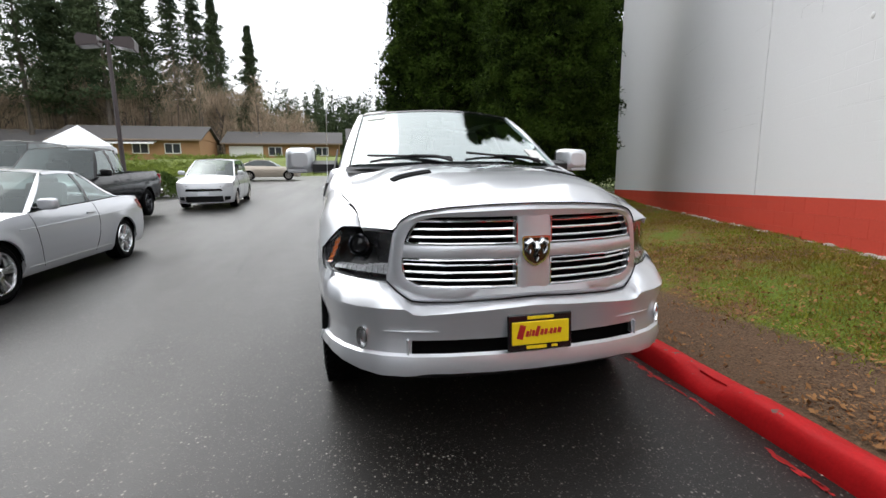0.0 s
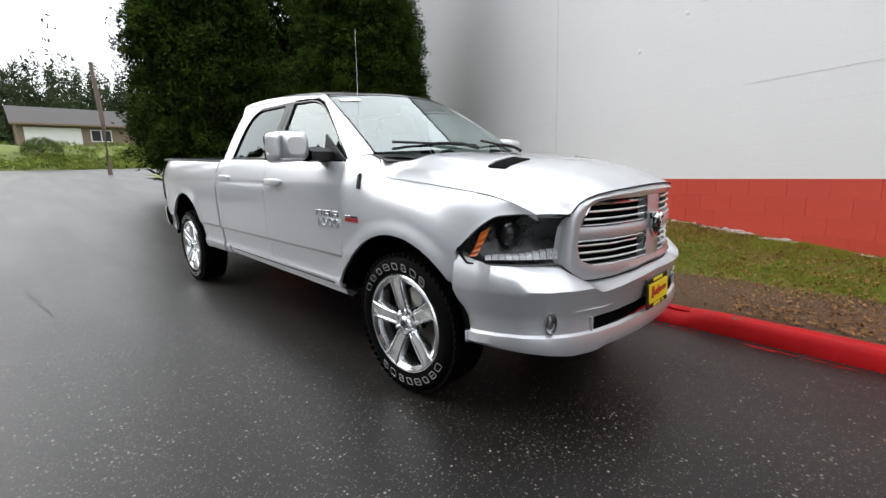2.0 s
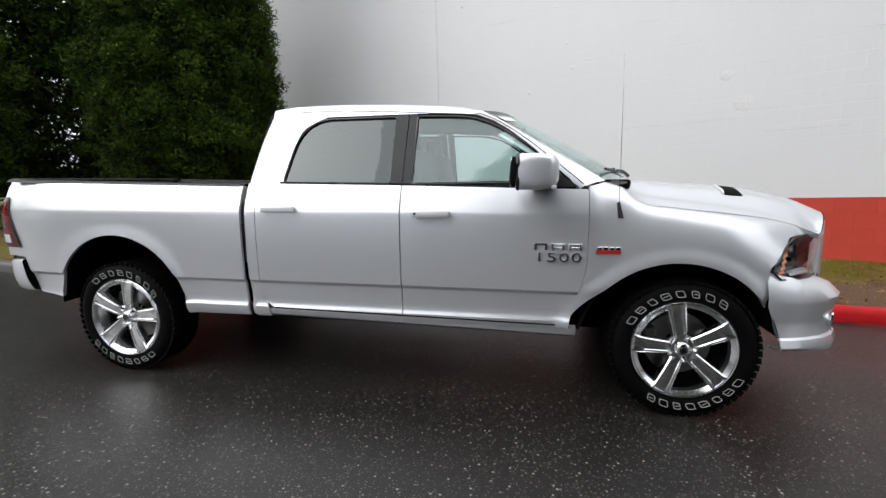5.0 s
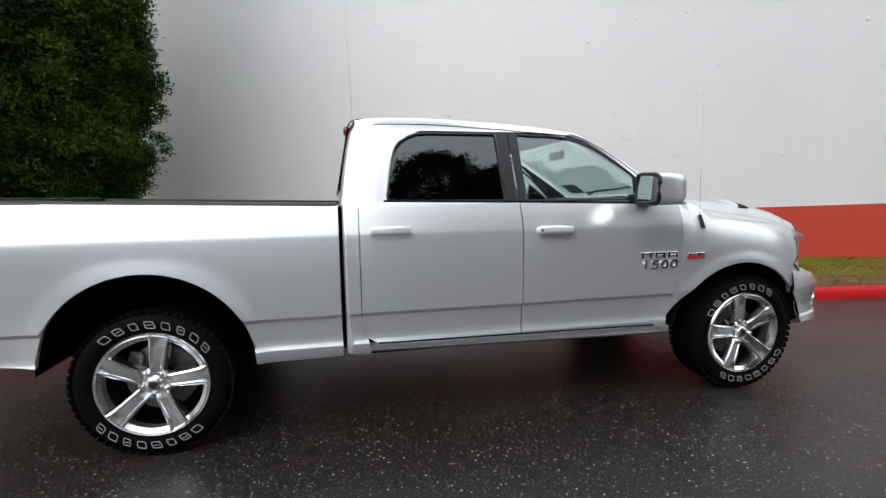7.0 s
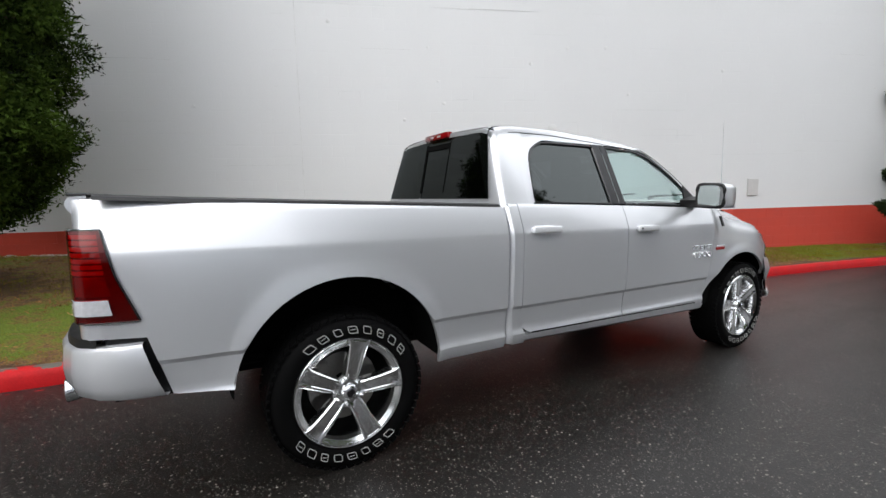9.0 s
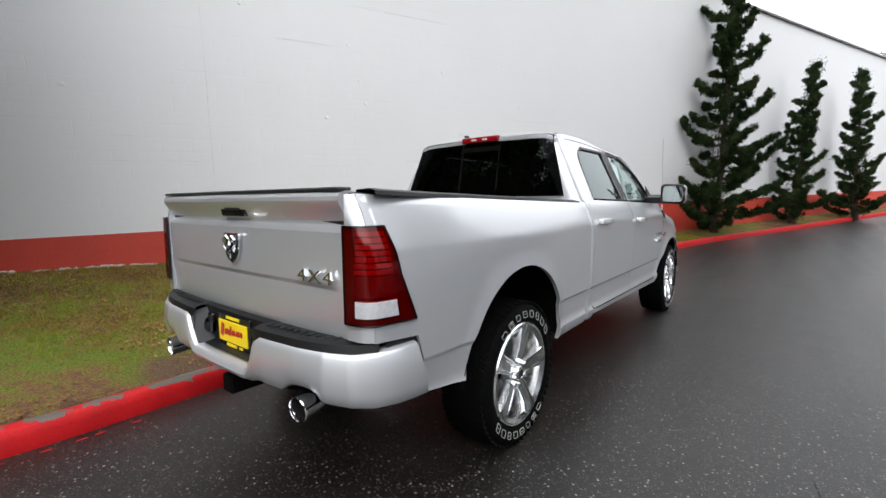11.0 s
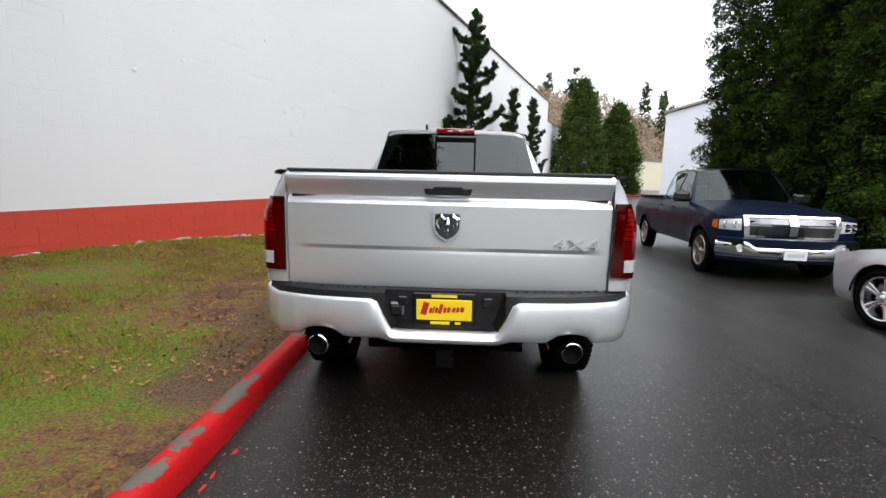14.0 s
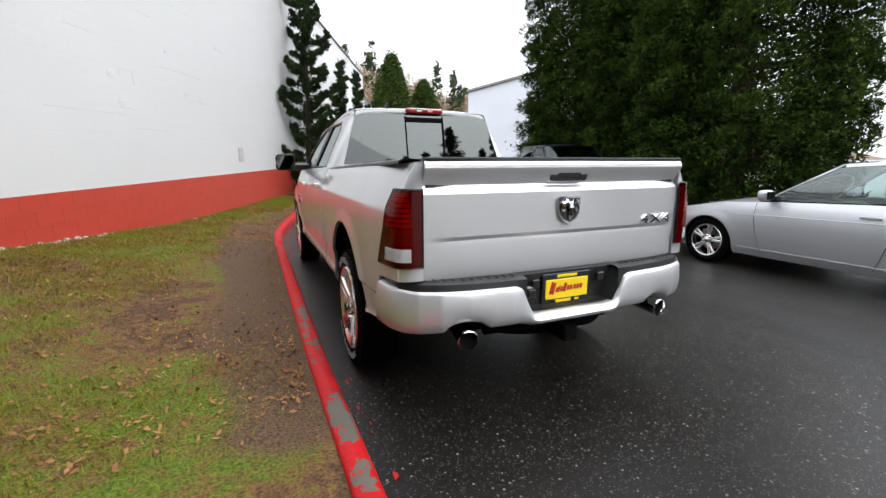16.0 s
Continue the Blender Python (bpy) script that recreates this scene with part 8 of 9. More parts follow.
def white_hatchback():
    car = thing("white_hatchback", pose(-5.13, 12.72, 0.335, 1.9, 0, 3), "small white hatchback standing nose out at the row's end", "car")
    c = Car(wb=2.50, w=0.845, wr=0.295, arch=0.335, yf=-0.83, yr=3.25, zlow=0.18, shoulder=0.88, ends=(0.0, 2.6), taper=(0.14, 0.10), corner=(-0.50, 3.08), pickup=False, crown=0.10, mirror=0.9,
            belt=[(-0.5, 0.80), (-0.2, 0.88), (0.15, 0.95), (0.6, 1.0), (2.4, 1.06), (3.08, 1.06)], nose_line=[(0.18, -0.76), (0.4, -0.83), (0.65, -0.80), (0.82, -0.70)], tail_line=[(0.2, 3.2), (0.6, 3.25), (1.1, 3.2)],
            ws=(0.02, 1.02), rg=(3.10, 2.72), roof_x=0.60, roof_line=[(1.02, 1.46), (1.5, 1.50), (2.2, 1.50), (2.72, 1.46), (3.1, 1.30)])
    car_body(c, car, WHITE_PAINT)
    car_cabin(c, car, WHITE_PAINT, (1.40, 2.35))
    car_details(c, car, WHITE_PAINT, ((0.42, 0.50, 2), (1.42, 1.42, 1), (2.4, 2.1, 2)), (1.25, 2.15), 0.52)
    on_nose(c, ((-0.66, 0.55), (0.66, 0.55), (0.60, 0.625), (-0.60, 0.625)), 0.008, TRIM_BLACK, car, "grille")
    on_nose(c, ((-0.70, 0.22), (0.70, 0.22), (0.66, 0.40), (-0.66, 0.40)), 0.006, BLACK_PLASTIC, car, "lower_grille", "dark lower intake")
    on_nose(c, ((-0.06, 0.575), (0.06, 0.575), (0.06, 0.63), (-0.06, 0.63)), 0.02, CHROME, car, "nose_badge")
    p = on_nose(c, ((-0.19, 0.42), (0.19, 0.42), (0.19, 0.53), (-0.19, 0.53)), 0.02, PLATE_WHITE, car, "number_plate")
    for s in (-1, 1):
        on_nose(c, ((s * 0.62, 0.64), (s * 0.97, 0.68), (s * 0.97, 0.79), (s * 0.80, 0.78)), 0.008, WHITE_LENS, car, "headlamp", "clear headlamp", True)
        rows = [[(s * (c.half(y, z) + 0.004), y, z) for z in spread(z0, z1, 3)] for y, z0, z1 in ((-0.495, 0.68, 0.80), (-0.30, 0.74, 0.85))]
        part("headlamp_side", Geo().grid(rows), WHITE_LENS, car)
    for s in (-1, 1):
        on_nose(c, ((s * 0.72, 0.26), (s * 0.92, 0.28), (s * 0.92, 0.38), (s * 0.72, 0.38)), 0.012, DARK_CHROME, car, "fog_lamp")
    car_wheels(c, car, (8, 1), DULL_ALLOY, 0.20)
    return car


def plain_car(name, label, m, mat, tall=1.45, long=1.0, glass=None):
    """A parked car seen from far off: body, glass, lamps, wheels."""
    car = thing(name, m, label, "car")
    k = tall / 1.45
    c = Car(wb=2.7 * long, w=0.92, wr=0.33 * (1 + (k - 1) * 0.5), arch=0.38 * (1 + (k - 1) * 0.5), yf=-0.95, yr=2.7 * long + 1.0, zlow=0.22 * k, shoulder=0.9 * k, ends=(0.0, 2.7 * long), taper=(0.13, 0.10), corner=(-0.62, 2.7 * long + 0.78), pickup=False, crown=0.06, mirror=1.0,
            belt=[(-0.62, 0.74 * k), (0.2, 0.90 * k), (0.9, 0.96 * k), (2.7 * long, 1.0 * k), (2.7 * long + 0.8, 1.0 * k)], nose_line=[(0.2, -0.88), (0.5 * k, -0.95), (0.78 * k, -0.86)], tail_line=[(0.2, 2.7 * long + 0.95), (1.0 * k, 2.7 * long + 0.95)],
            ws=(0.40, 1.25), rg=((2.7 * long + 0.75), 2.7 * long + (0.45 if k > 1.1 else -0.35)), roof_x=0.62, roof_line=[(1.25, 1.40 * k), (2.0, 1.43 * k), (2.7 * long + 0.5, 1.38 * k)])
    car_body(c, car, mat), car_cabin(c, car, mat, (1.7, 2.6 * long), glass or GLASS_TINT)
    for s in (-1, 1):
        on_nose(c, ((s * 0.6, 0.58 * k), (s * 0.97, 0.6 * k), (s * 0.97, 0.7 * k), (s * 0.62, 0.7 * k)), 0.008, WHITE_LENS, car, "headlamp")
    on_nose(c, ((-0.5, 0.5 * k), (0.5, 0.5 * k), (0.5, 0.66 * k), (-0.5, 0.66 * k)), 0.008, TRIM_BLACK, car, "grille")
    car_wheels(c, car, (6, 1), DULL_ALLOY, 0.21)
    return car

# ---------------------------------------------------------------- trees and plants
def leaf_cloud(centres, spreadr, count, size, rng, up=0.4, out=None, aspect=0.36):
    """Small pointed leaves scattered round centres, as arrays of points and quads."""
    n = len(centres) * count
    c = np.repeat(centres, count, axis=0)
    off = rng.normal(size=(n, 3)) * np.repeat(np.broadcast_to(spreadr, (len(centres),)), count)[:, None]
    p = c + off
    d = rng.normal(size=(n, 3))
    d[:, 2] += up
    if out is not None:
        d += np.repeat(out, count, axis=0) * 1.2
    d /= np.linalg.norm(d, axis=1)[:, None]
    e = np.cross(d, rng.normal(size=(n, 3)))
    e /= np.linalg.norm(e, axis=1)[:, None] + 1e-9
    s = size * rng.uniform(0.6, 1.4, size=(n, 1))
    a, b = d * s, e * s * aspect
    co = np.stack([p - a * 0.4 + b * 0.55, p - a * 0.4 - b * 0.55, p + a * 0.65], 1).reshape(-1, 3)
    return co, np.arange(3 * n).reshape(-1, 3)


def trunk_geo(h, r0, r1, lean=0.0, seed=1, n=10):
    rng = random.Random(seed)
    pts, rs = [], []
    for i in range(8):
        t = i / 7
        pts.append((lean * t + 0.05 * rng.uniform(-1, 1) * (i > 0), 0.05 * rng.uniform(-1, 1) * (i > 0), h * t - 0.3 * (i == 0)))
        rs.append((r0 + (r1 - r0) * t) * (1.35 if i == 0 else 1))
    return Geo().tube(pts, rs, n)


def crown(name, centres, outs, spreadr, count, size, mat, parent, seed, up=0.3, aspect=0.36):
    rng = np.random.default_rng(seed)
    co, q = leaf_cloud(np.array(centres), np.array(spreadr), count, size, rng, up, np.array(outs), aspect)
    ob = new("crown", flat_mesh("crown", co, q, mat))
    ob.parent = parent
    return ob


def big_conifer(name, label, at, height, radius, seed, clumps, count, mat, size=0.10, bottom=0.25, shape=None, bulk=0.20, hang=0.0, cat="tree", tufts=0, reach=7.5, per=420, leaf=0.05, puff=1.0):
    """A dense old conifer: trunk, limbs, and a crown of many sprays on uneven lobes, with gaps."""
    rng = random.Random(seed)
    t = thing(name, Matrix.Translation(at), label, cat)
    part("trunk", trunk_geo(height * 0.95, radius * 0.13 + 0.06, 0.04, 0.1, seed), BARK, t)
    shape = shape or [(0.0, 0.80), (0.06, 0.95), (0.2, 1.0), (0.5, 0.80), (0.8, 0.42), (1.0, 0.05)]
    lobes = [(rng.uniform(0, 2 * math.pi), rng.uniform(0, 1), rng.uniform(0.75, 1.18), rng.uniform(0.25, 0.6), rng.uniform(0.04, 0.12)) for _ in range(44)]
    centres, outs, sp = [], [], []
    limbs = Geo()
    for i in range(clumps):
        k = rng.random() ** 1.25
        z = bottom + (height - bottom) * k
        a = rng.uniform(0, 2 * math.pi)
        f = 1.0
        for la, lk, lf, wa, wk in lobes:
            da = (a - la + math.pi) % (2 * math.pi) - math.pi
            f += (lf - 1.0) * math.exp(-(da / wa) ** 2 - ((k - lk) / wk) ** 2)
        depth = rng.random() ** 0.45
        r = radius * lerp(shape, k) * f * (0.35 + 0.65 * depth) * rng.uniform(0.92, 1.05)
        c = (r * math.cos(a), r * math.sin(a), z - hang * r)
        centres.append(c)
        o = Vector((math.cos(a), math.sin(a), 0.35 - hang))
        outs.append(tuple(o))
        sp.append(bulk * rng.uniform(0.6, 1.2))
        if i % 16 == 0 and k < 0.8:
            limbs.tube([(0, 0, z - 0.2), (r * 0.5 * math.cos(a), r * 0.5 * math.sin(a), z - 0.12), (r * 0.95 * math.cos(a), r * 0.95 * math.sin(a), z)], [0.05, 0.03, 0.008], 5)
    part("branchwork", limbs, BARK, t)["kind"] = "stuff"
    crown(name, centres, outs, sp, count, size, mat, t, seed)
    # rounded boughs of short dense sprays over the crown's skin, each with a lit top and a dark underside
    if tufts:
        npr = np.random.default_rng(seed + 100)
        k = npr.random(tufts) * min(reach / height, 1.0)
        a = npr.uniform(0, 2 * np.pi, tufts)
        kk, vv = np.array([p[0] for p in shape]), np.array([p[1] for p in shape])
        r = radius * np.interp(k, kk, vv) * npr.uniform(0.78, 1.10, tufts)
        c = np.stack([r * np.cos(a), r * np.sin(a), bottom * 0.6 + (height - bottom) * k], 1)
        o = np.stack([np.cos(a), np.sin(a), np.zeros(tufts)], 1)
        size_b = npr.uniform(0.20, 0.44, tufts) * (puff or 1.0)
        d = npr.normal(size=(tufts, per, 3)) + o[:, None, :] * 0.7 + np.array([0, 0, 0.35])
        d /= np.linalg.norm(d, axis=2)[..., None]
        fingers = 0.78 + 0.30 * np.sin(d[..., 0] * 9 + a[:, None] * 7) * np.sin(d[..., 1] * 9 + k[:, None] * 90) * np.sin(d[..., 2] * 8)
        p = c[:, None, :] + d * (size_b[:, None] * fingers * npr.uniform(0.80, 1.08, (tufts, per)))[..., None] * np.array([1.0, 1.0, 0.72])
        co, q = leaf_cloud(p.reshape(-1, 3), 0.012, 1, leaf, npr, 0.2, d.reshape(-1, 3), 0.42)
        ob = new("outer_crown", flat_mesh("outer_crown", co, q, mat))
        ob.parent = t
        ob["kind"] = "stuff"
    return t


def juniper(at, height, seed, label, arms=26, lean=0.0, spread_by=1.0):
    """A ragged wind-swept juniper with long upturned arms."""
    rng = random.Random(seed)
    t = thing("juniper", Matrix.Translation(at), label, "tree", "junipers along the wall")
    part("trunk", trunk_geo(height * 0.95, 0.11, 0.02, lean, seed), BARK, t)
    centres, outs, sp = [], [], []
    g = Geo()
    for i in range(arms):
        k = (i + 0.5) / arms
        z = 0.16 + (height - 0.3) * k ** 1.1
        a = i * 2.4 + rng.uniform(-0.5, 0.5)
        ln = (0.16 + 1.35 * (1 - k) ** 0.75) * rng.uniform(0.35, 1.15) * spread_by * height / 6.5
        if rng.random() < 0.22:
            ln *= 1.22
        rise = rng.uniform(0.2, 0.6) * ln
        pts = []
        for j in range(7):
            u = j / 6
            pts.append((lean * z / height + math.cos(a) * ln * u, math.sin(a) * ln * u, z + rise * u ** 2.2 - 0.08 * math.sin(math.pi * u)))
        g.tube(pts, [0.03 * (1 - u / 7) + 0.004 for u in range(7)], 5)
        m = max(int(ln * 19), 6)
        for q in range(m):
            u = 0.22 + 0.78 * (q + rng.random()) / m
            j = min(int(u * 6), 5)
            p = Vector(pts[j]).lerp(Vector(pts[j + 1]), u * 6 - j)
            twig = Vector((math.cos(a) * 0.6 + rng.uniform(-0.9, 0.9), math.sin(a) * 0.6 + rng.uniform(-0.9, 0.9), rng.uniform(-0.1, 1.1))).normalized()
            reach = 0.19 * (1.2 - 0.6 * u) * rng.uniform(0.4, 1.3)
            for w in (0.15, 0.5, 0.85, 1.1):
                centres.append(tuple(p + twig * reach * w)), outs.append(tuple(twig)), sp.append(0.038 * (1.4 - 0.6 * w))
    for q in range(int(height * 24)):
        z = 0.15 + (height - 0.3) * rng.random()
        r = (0.34 * (1 - z / height) + 0.03) * rng.random() ** 0.5
        a = rng.uniform(0, 6.28)
        centres.append((lean * z / height + r * math.cos(a), r * math.sin(a), z)), outs.append((math.cos(a) * 0.4, math.sin(a) * 0.4, 1.0)), sp.append(0.10)
    part("branchwork", g, BARK, t)["kind"] = "stuff"
    crown("juniper", centres, outs, sp, 40, 0.07, JUNIPER, t, seed, aspect=0.34)
    return t


def far_fir(at, height, radius, seed, density=1.0, bare=0.3):
    """A tall thin fir with open tiers of drooping branches."""
    rng = random.Random(seed)
    t = thing("fir_tree", Matrix.Translation(at), "tall dark fir tree behind the houses", "tree", "firs behind the houses")
    part("trunk", trunk_geo(height, 0.35, 0.05, rng.uniform(-0.5, 0.5), seed, 7), BARK_GREY, t)
    centres, outs, sp = [], [], []
    tiers = int(46 * density)
    for i in range(tiers):
        k = bare + (1 - bare) * (i + rng.random()) / tiers
        z = height * k
        r = radius * (1.02 - k) ** 0.8 * 2.1 * rng.uniform(0.5, 1.2)
        for b in range(9):
            a = rng.uniform(0, 2 * math.pi)
            rr = r * rng.uniform(0.5, 1.1)
            for u in (0.25, 0.5, 0.75, 1.0):
                centres.append((rr * u * math.cos(a), rr * u * math.sin(a), z - 0.28 * rr * u + 0.1 * rr * u * u))
                outs.append((math.cos(a), math.sin(a), -0.3)), sp.append(0.16 + 0.12 * (1 - u))
    crown("fir", centres, outs, sp, 9, 0.45, FIR, t, seed, up=-0.2, aspect=0.30)
    return t


def bare_tree(at, height, width, seed, label="leafless brown tree behind the street"):
    """A leafless deciduous tree: forked limbs and a haze of fine twigs."""
    rng = random.Random(seed)
    t = thing("bare_tree", Matrix.Translation(at), label, "tree", "bare trees behind the street")
    g = Geo()
    centres, outs, sp = [], [], []

    def grow(p, d, ln, r, level):
        q = p + d * ln
        g.tube([p, p.lerp(q, 0.5) + Vector((rng.uniform(-1, 1), rng.uniform(-1, 1), 0)) * ln * 0.05, q], [r, r * 0.8, r * 0.6], 5 if level else 7)
        if level >= 3:
            for u in (0.3, 0.6, 0.9, 1.1):
                centres.append(tuple(p.lerp(q, u))), outs.append(tuple(d + Vector((0, 0, 0.6)))), sp.append(0.35)
            return
        for _ in range(4 if level else 6):
            e = (d + Vector((rng.uniform(-1, 1) * width, rng.uniform(-1, 1) * width, rng.uniform(-0.1, 0.6)))).normalized()
            grow(p.lerp(q, rng.uniform(0.55, 1.0)), e, ln * rng.uniform(0.55, 0.8), r * 0.55, level + 1)
    grow(Vector((0, 0, -0.3)), Vector((0, 0, 1)), height * 0.36, height * 0.016 + 0.04, 0)
    part("branchwork", g, BARK_GREY, t)["kind"] = "stuff"
    crown("twigs", centres, outs, sp, 15, 0.75, BARE, t, seed, up=0.5, aspect=0.035)
    return t


def wood_line(name, label, a, b, rows, count, h0, h1, mat, seed, leaf=1.6, wide=2.2, per=46):
    """A far wood, too many trees to count: cones of foliage along a line."""
    rng = np.random.default_rng(seed)
    a, b = np.array(a, float), np.array(b, float)
    t = rng.random(count)
    base = a + (b - a) * t[:, None] + rng.normal(size=(count, 3)) * np.array([1.5, rows, 0.0])
    h = rng.uniform(h0, h1, count)
    k = rng.random((count, per))
    k = k ** 1.25
    r = wide * (1.01 - k) * rng.random((count, per)) ** 0.5
    ang = rng.random((count, per)) * 2 * np.pi
    c = np.stack([base[:, 0, None] + r * np.cos(ang), base[:, 1, None] + r * np.sin(ang), base[:, 2, None] + h[:, None] * k], -1).reshape(-1, 3)
    co, q = leaf_cloud(c, 0.35, 5, leaf, rng, 0.1, None, 0.34)
    ob = new(name, flat_mesh(name, co, q, mat))
    return tagged(ob, label, "woods", kind="stuff")


def thicket():
    """Leafless saplings behind the houses, too many to count: thin stems and a haze of twigs."""
    rng = np.random.default_rng(71)
    n, per = 300, 110
    x, y = rng.uniform(-75, -6, n), rng.uniform(70, 88, n)
    h = rng.uniform(7, 17, n) * np.interp(x, [-75, -25, -12, -6], [1.0, 1.0, 0.8, 0.45])
    stems = Geo()
    for a, b, c in zip(x, y, h):
        lean = rng.normal(size=2) * 0.03 * c
        stems.tube([(a, b, 2.5), (a + lean[0] * 0.4, b, 2.5 + c * 0.5), (a + lean[0], b + lean[1], 2.5 + c)], [0.10, 0.06, 0.012], 4)
    tagged(part("sapling_stems", stems, BARK_GREY, smooth=False), "thin grey stems of the leafless saplings", "woods", kind="stuff")
    k = rng.random((n, per)) ** 0.8
    r = (0.25 + 1.5 * np.sin(np.clip(k, 0, 1) * 2.7)) * rng.random((n, per)) ** 0.6
    a = rng.random((n, per)) * 2 * np.pi
    c = np.stack([x[:, None] + r * np.cos(a), y[:, None] + r * np.sin(a), 3.5 + (h[:, None] - 0.8) * k], -1).reshape(-1, 3)
    out = np.stack([np.cos(a), np.sin(a), np.full_like(a, 1.2)], -1).reshape(-1, 3)
    co, q = leaf_cloud(c, 0.25, 3, 1.3, rng, 0.6, out, 0.022)
    tagged(new("bare_thicket", flat_mesh("bare_thicket", co, q, BARE)), "brown haze of leafless saplings behind the houses", "woods", kind="stuff")


def bank_scrub():
    """Rough tussocks and low scrub along the bank across the street."""
    rng = np.random.default_rng(72)
    n, per = 900, 26
    x, t = rng.uniform(-45, 24, n), rng.random(n)
    y = 41.5 + 8.0 * t
    z = 1.25 + 2.0 * t + 0.1
    h = rng.uniform(0.06, 0.24, n) * (0.5 + t)
    c = np.stack([x[:, None] + rng.normal(size=(n, per)) * 0.4, y[:, None] + rng.normal(size=(n, per)) * 0.3, z[:, None] + h[:, None] * rng.random((n, per))], -1).reshape(-1, 3)
    co, q = leaf_cloud(c, 0.08, 3, 0.30, rng, 1.2, None, 0.22)
    tagged(new("bank_scrub", flat_mesh("bank_scrub", co, q, TUSSOCK)), "rough tussocks and scrub on the bank", "scrub", kind="stuff")


def bush(at, rx, rz, seed, mat, label, name="bush", count=500):
    rng = random.Random(seed)
    t = thing(name, Matrix.Translation(at), label, "bush")
    centres, outs, sp = [], [], []
    for _ in range(count):
        a, e = rng.uniform(0, 6.283), rng.random()
        r = rx * math.sqrt(1 - e * e) * rng.uniform(0.75, 1.03)
        centres.append((r * math.cos(a), r * math.sin(a), rz * e * rng.uniform(0.8, 1.05))), outs.append((math.cos(a), math.sin(a), 0.8)), sp.append(0.07)
    g = Geo()
    for i in range(8):
        a = i * 0.785
        g.tube([(0, 0, -0.1), (rx * 0.4 * math.cos(a), rx * 0.4 * math.sin(a), rz * 0.5), (rx * 0.7 * math.cos(a), rx * 0.7 * math.sin(a), rz * 0.8)], [0.03, 0.02, 0.006], 5)
    part("stems", g, BARK, t)
    crown(name, centres, outs, sp, 10, 0.09, mat, t, seed)
    return t


def soil_edge(y):
    """How far the bare soil reaches from the kerb, as a share of the strip."""
    wide = lerp([(-9, 0.08), (-6, 0.14), (-3.5, 0.40), (-1.0, 0.34), (1.0, 0.18), (2.2, 0.17), (3.6, 0.14), (4.8, 0.04), (5.4, 0.012), (9, 0.015)], y)
    return max(0.012, wide + 0.08 * noise.noise((y * 0.7, 3.0, 0)) + 0.05 * noise.noise((y * 3.1, 9.0, 0)))


def grass_blades():
    """Blades on the planted strip, denser where the lawn is green, thin over bare soil."""
    rng = np.random.default_rng(5)
    pts = []
    n = 240000
    ys = rng.uniform(-9.0, 9.0, n)
    us = rng.random(n)
    zone = np.array([noise.noise((u * 3.2, y * 0.55, 7.0)) for u, y in zip(us[:n], ys[:n])]) + 0.35 * np.array([noise.noise((u * 14, y * 2.6, 2.0)) for u, y in zip(us, ys)])
    keep = (zone + rng.normal(size=n) * 0.22 + 0.45 * (us - 0.42) > 0.03) & (us > np.array([soil_edge(y) for y in ys]) + rng.normal(size=n) * 0.09)
    ys, us = ys[keep], us[keep]
    co = np.empty((len(ys), 3, 3))
    for i, (y, u) in enumerate(zip(ys, us)):
        k = kerb_x(y) + 0.2
        w = WALL_X + WALL_B * y
        x = k + (w - k) * u
        z = lawn_z(x, y)
        co[i, 0] = (x, y, z - 0.004)
    m = len(ys)
    h = rng.uniform(0.018, 0.05, m)
    a = rng.uniform(0, 2 * np.pi, m)
    lean = rng.normal(size=(m, 2)) * 0.022
    wv = np.stack([np.cos(a), np.sin(a)], 1) * 0.0035
    p = co[:, 0].copy()
    co[:, 0, :2] = p[:, :2] - wv
    co[:, 1] = p
    co[:, 1, :2] += wv
    co[:, 2] = p
    co[:, 2, :2] += lean
    co[:, 2, 2] += h
    ob = new("grass", flat_mesh("grass", co.reshape(-1, 3), np.arange(3 * m).reshape(-1, 3), GRASS))
    tagged(ob, "short green winter grass on the strip", "grass", kind="stuff")
    # fallen leaves and needles
    n = 36000
    ys, us = rng.uniform(-6.5, 8.5, n), rng.random(n) ** 1.4
    drift = np.array([noise.noise((u * 3.0, y * 0.9, 21.0)) for u, y in zip(us, ys)]) + 0.5 * np.exp(-((ys + 0.6) / 1.1) ** 2 - ((us - 0.42) / 0.16) ** 2)
    keep = drift + rng.normal(size=n) * 0.18 > -0.02
    ys, us = ys[keep], us[keep]
    n = len(ys)
    co = np.empty((n, 4, 3))
    for i, (y, u) in enumerate(zip(ys, us)):
        k, w = kerb_x(y) + 0.2, WALL_X + WALL_B * y
        x = k + (w - k) * u
        c = Vector((x, y, lawn_z(x, y) + 0.022))
        r = 0.006 + 0.018 * rng.random() ** 2
        q = Euler((rng.normal() * 0.45, rng.normal() * 0.45, rng.uniform(0, 6.28))).to_matrix()
        for j, (dx, dy) in enumerate(((-1, -0.1), (0, -0.5), (1, 0.1), (0.1, 0.55))):
            co[i, j] = c + q @ Vector((dx * r, dy * r, 0))
    ob = new("leaf_litter", flat_mesh("leaf_litter", co.reshape(-1, 3), np.arange(4 * n).reshape(-1, 4), STRAW))
    tagged(ob, "brown fallen leaves scattered on the lawn", "leaves", kind="stuff")

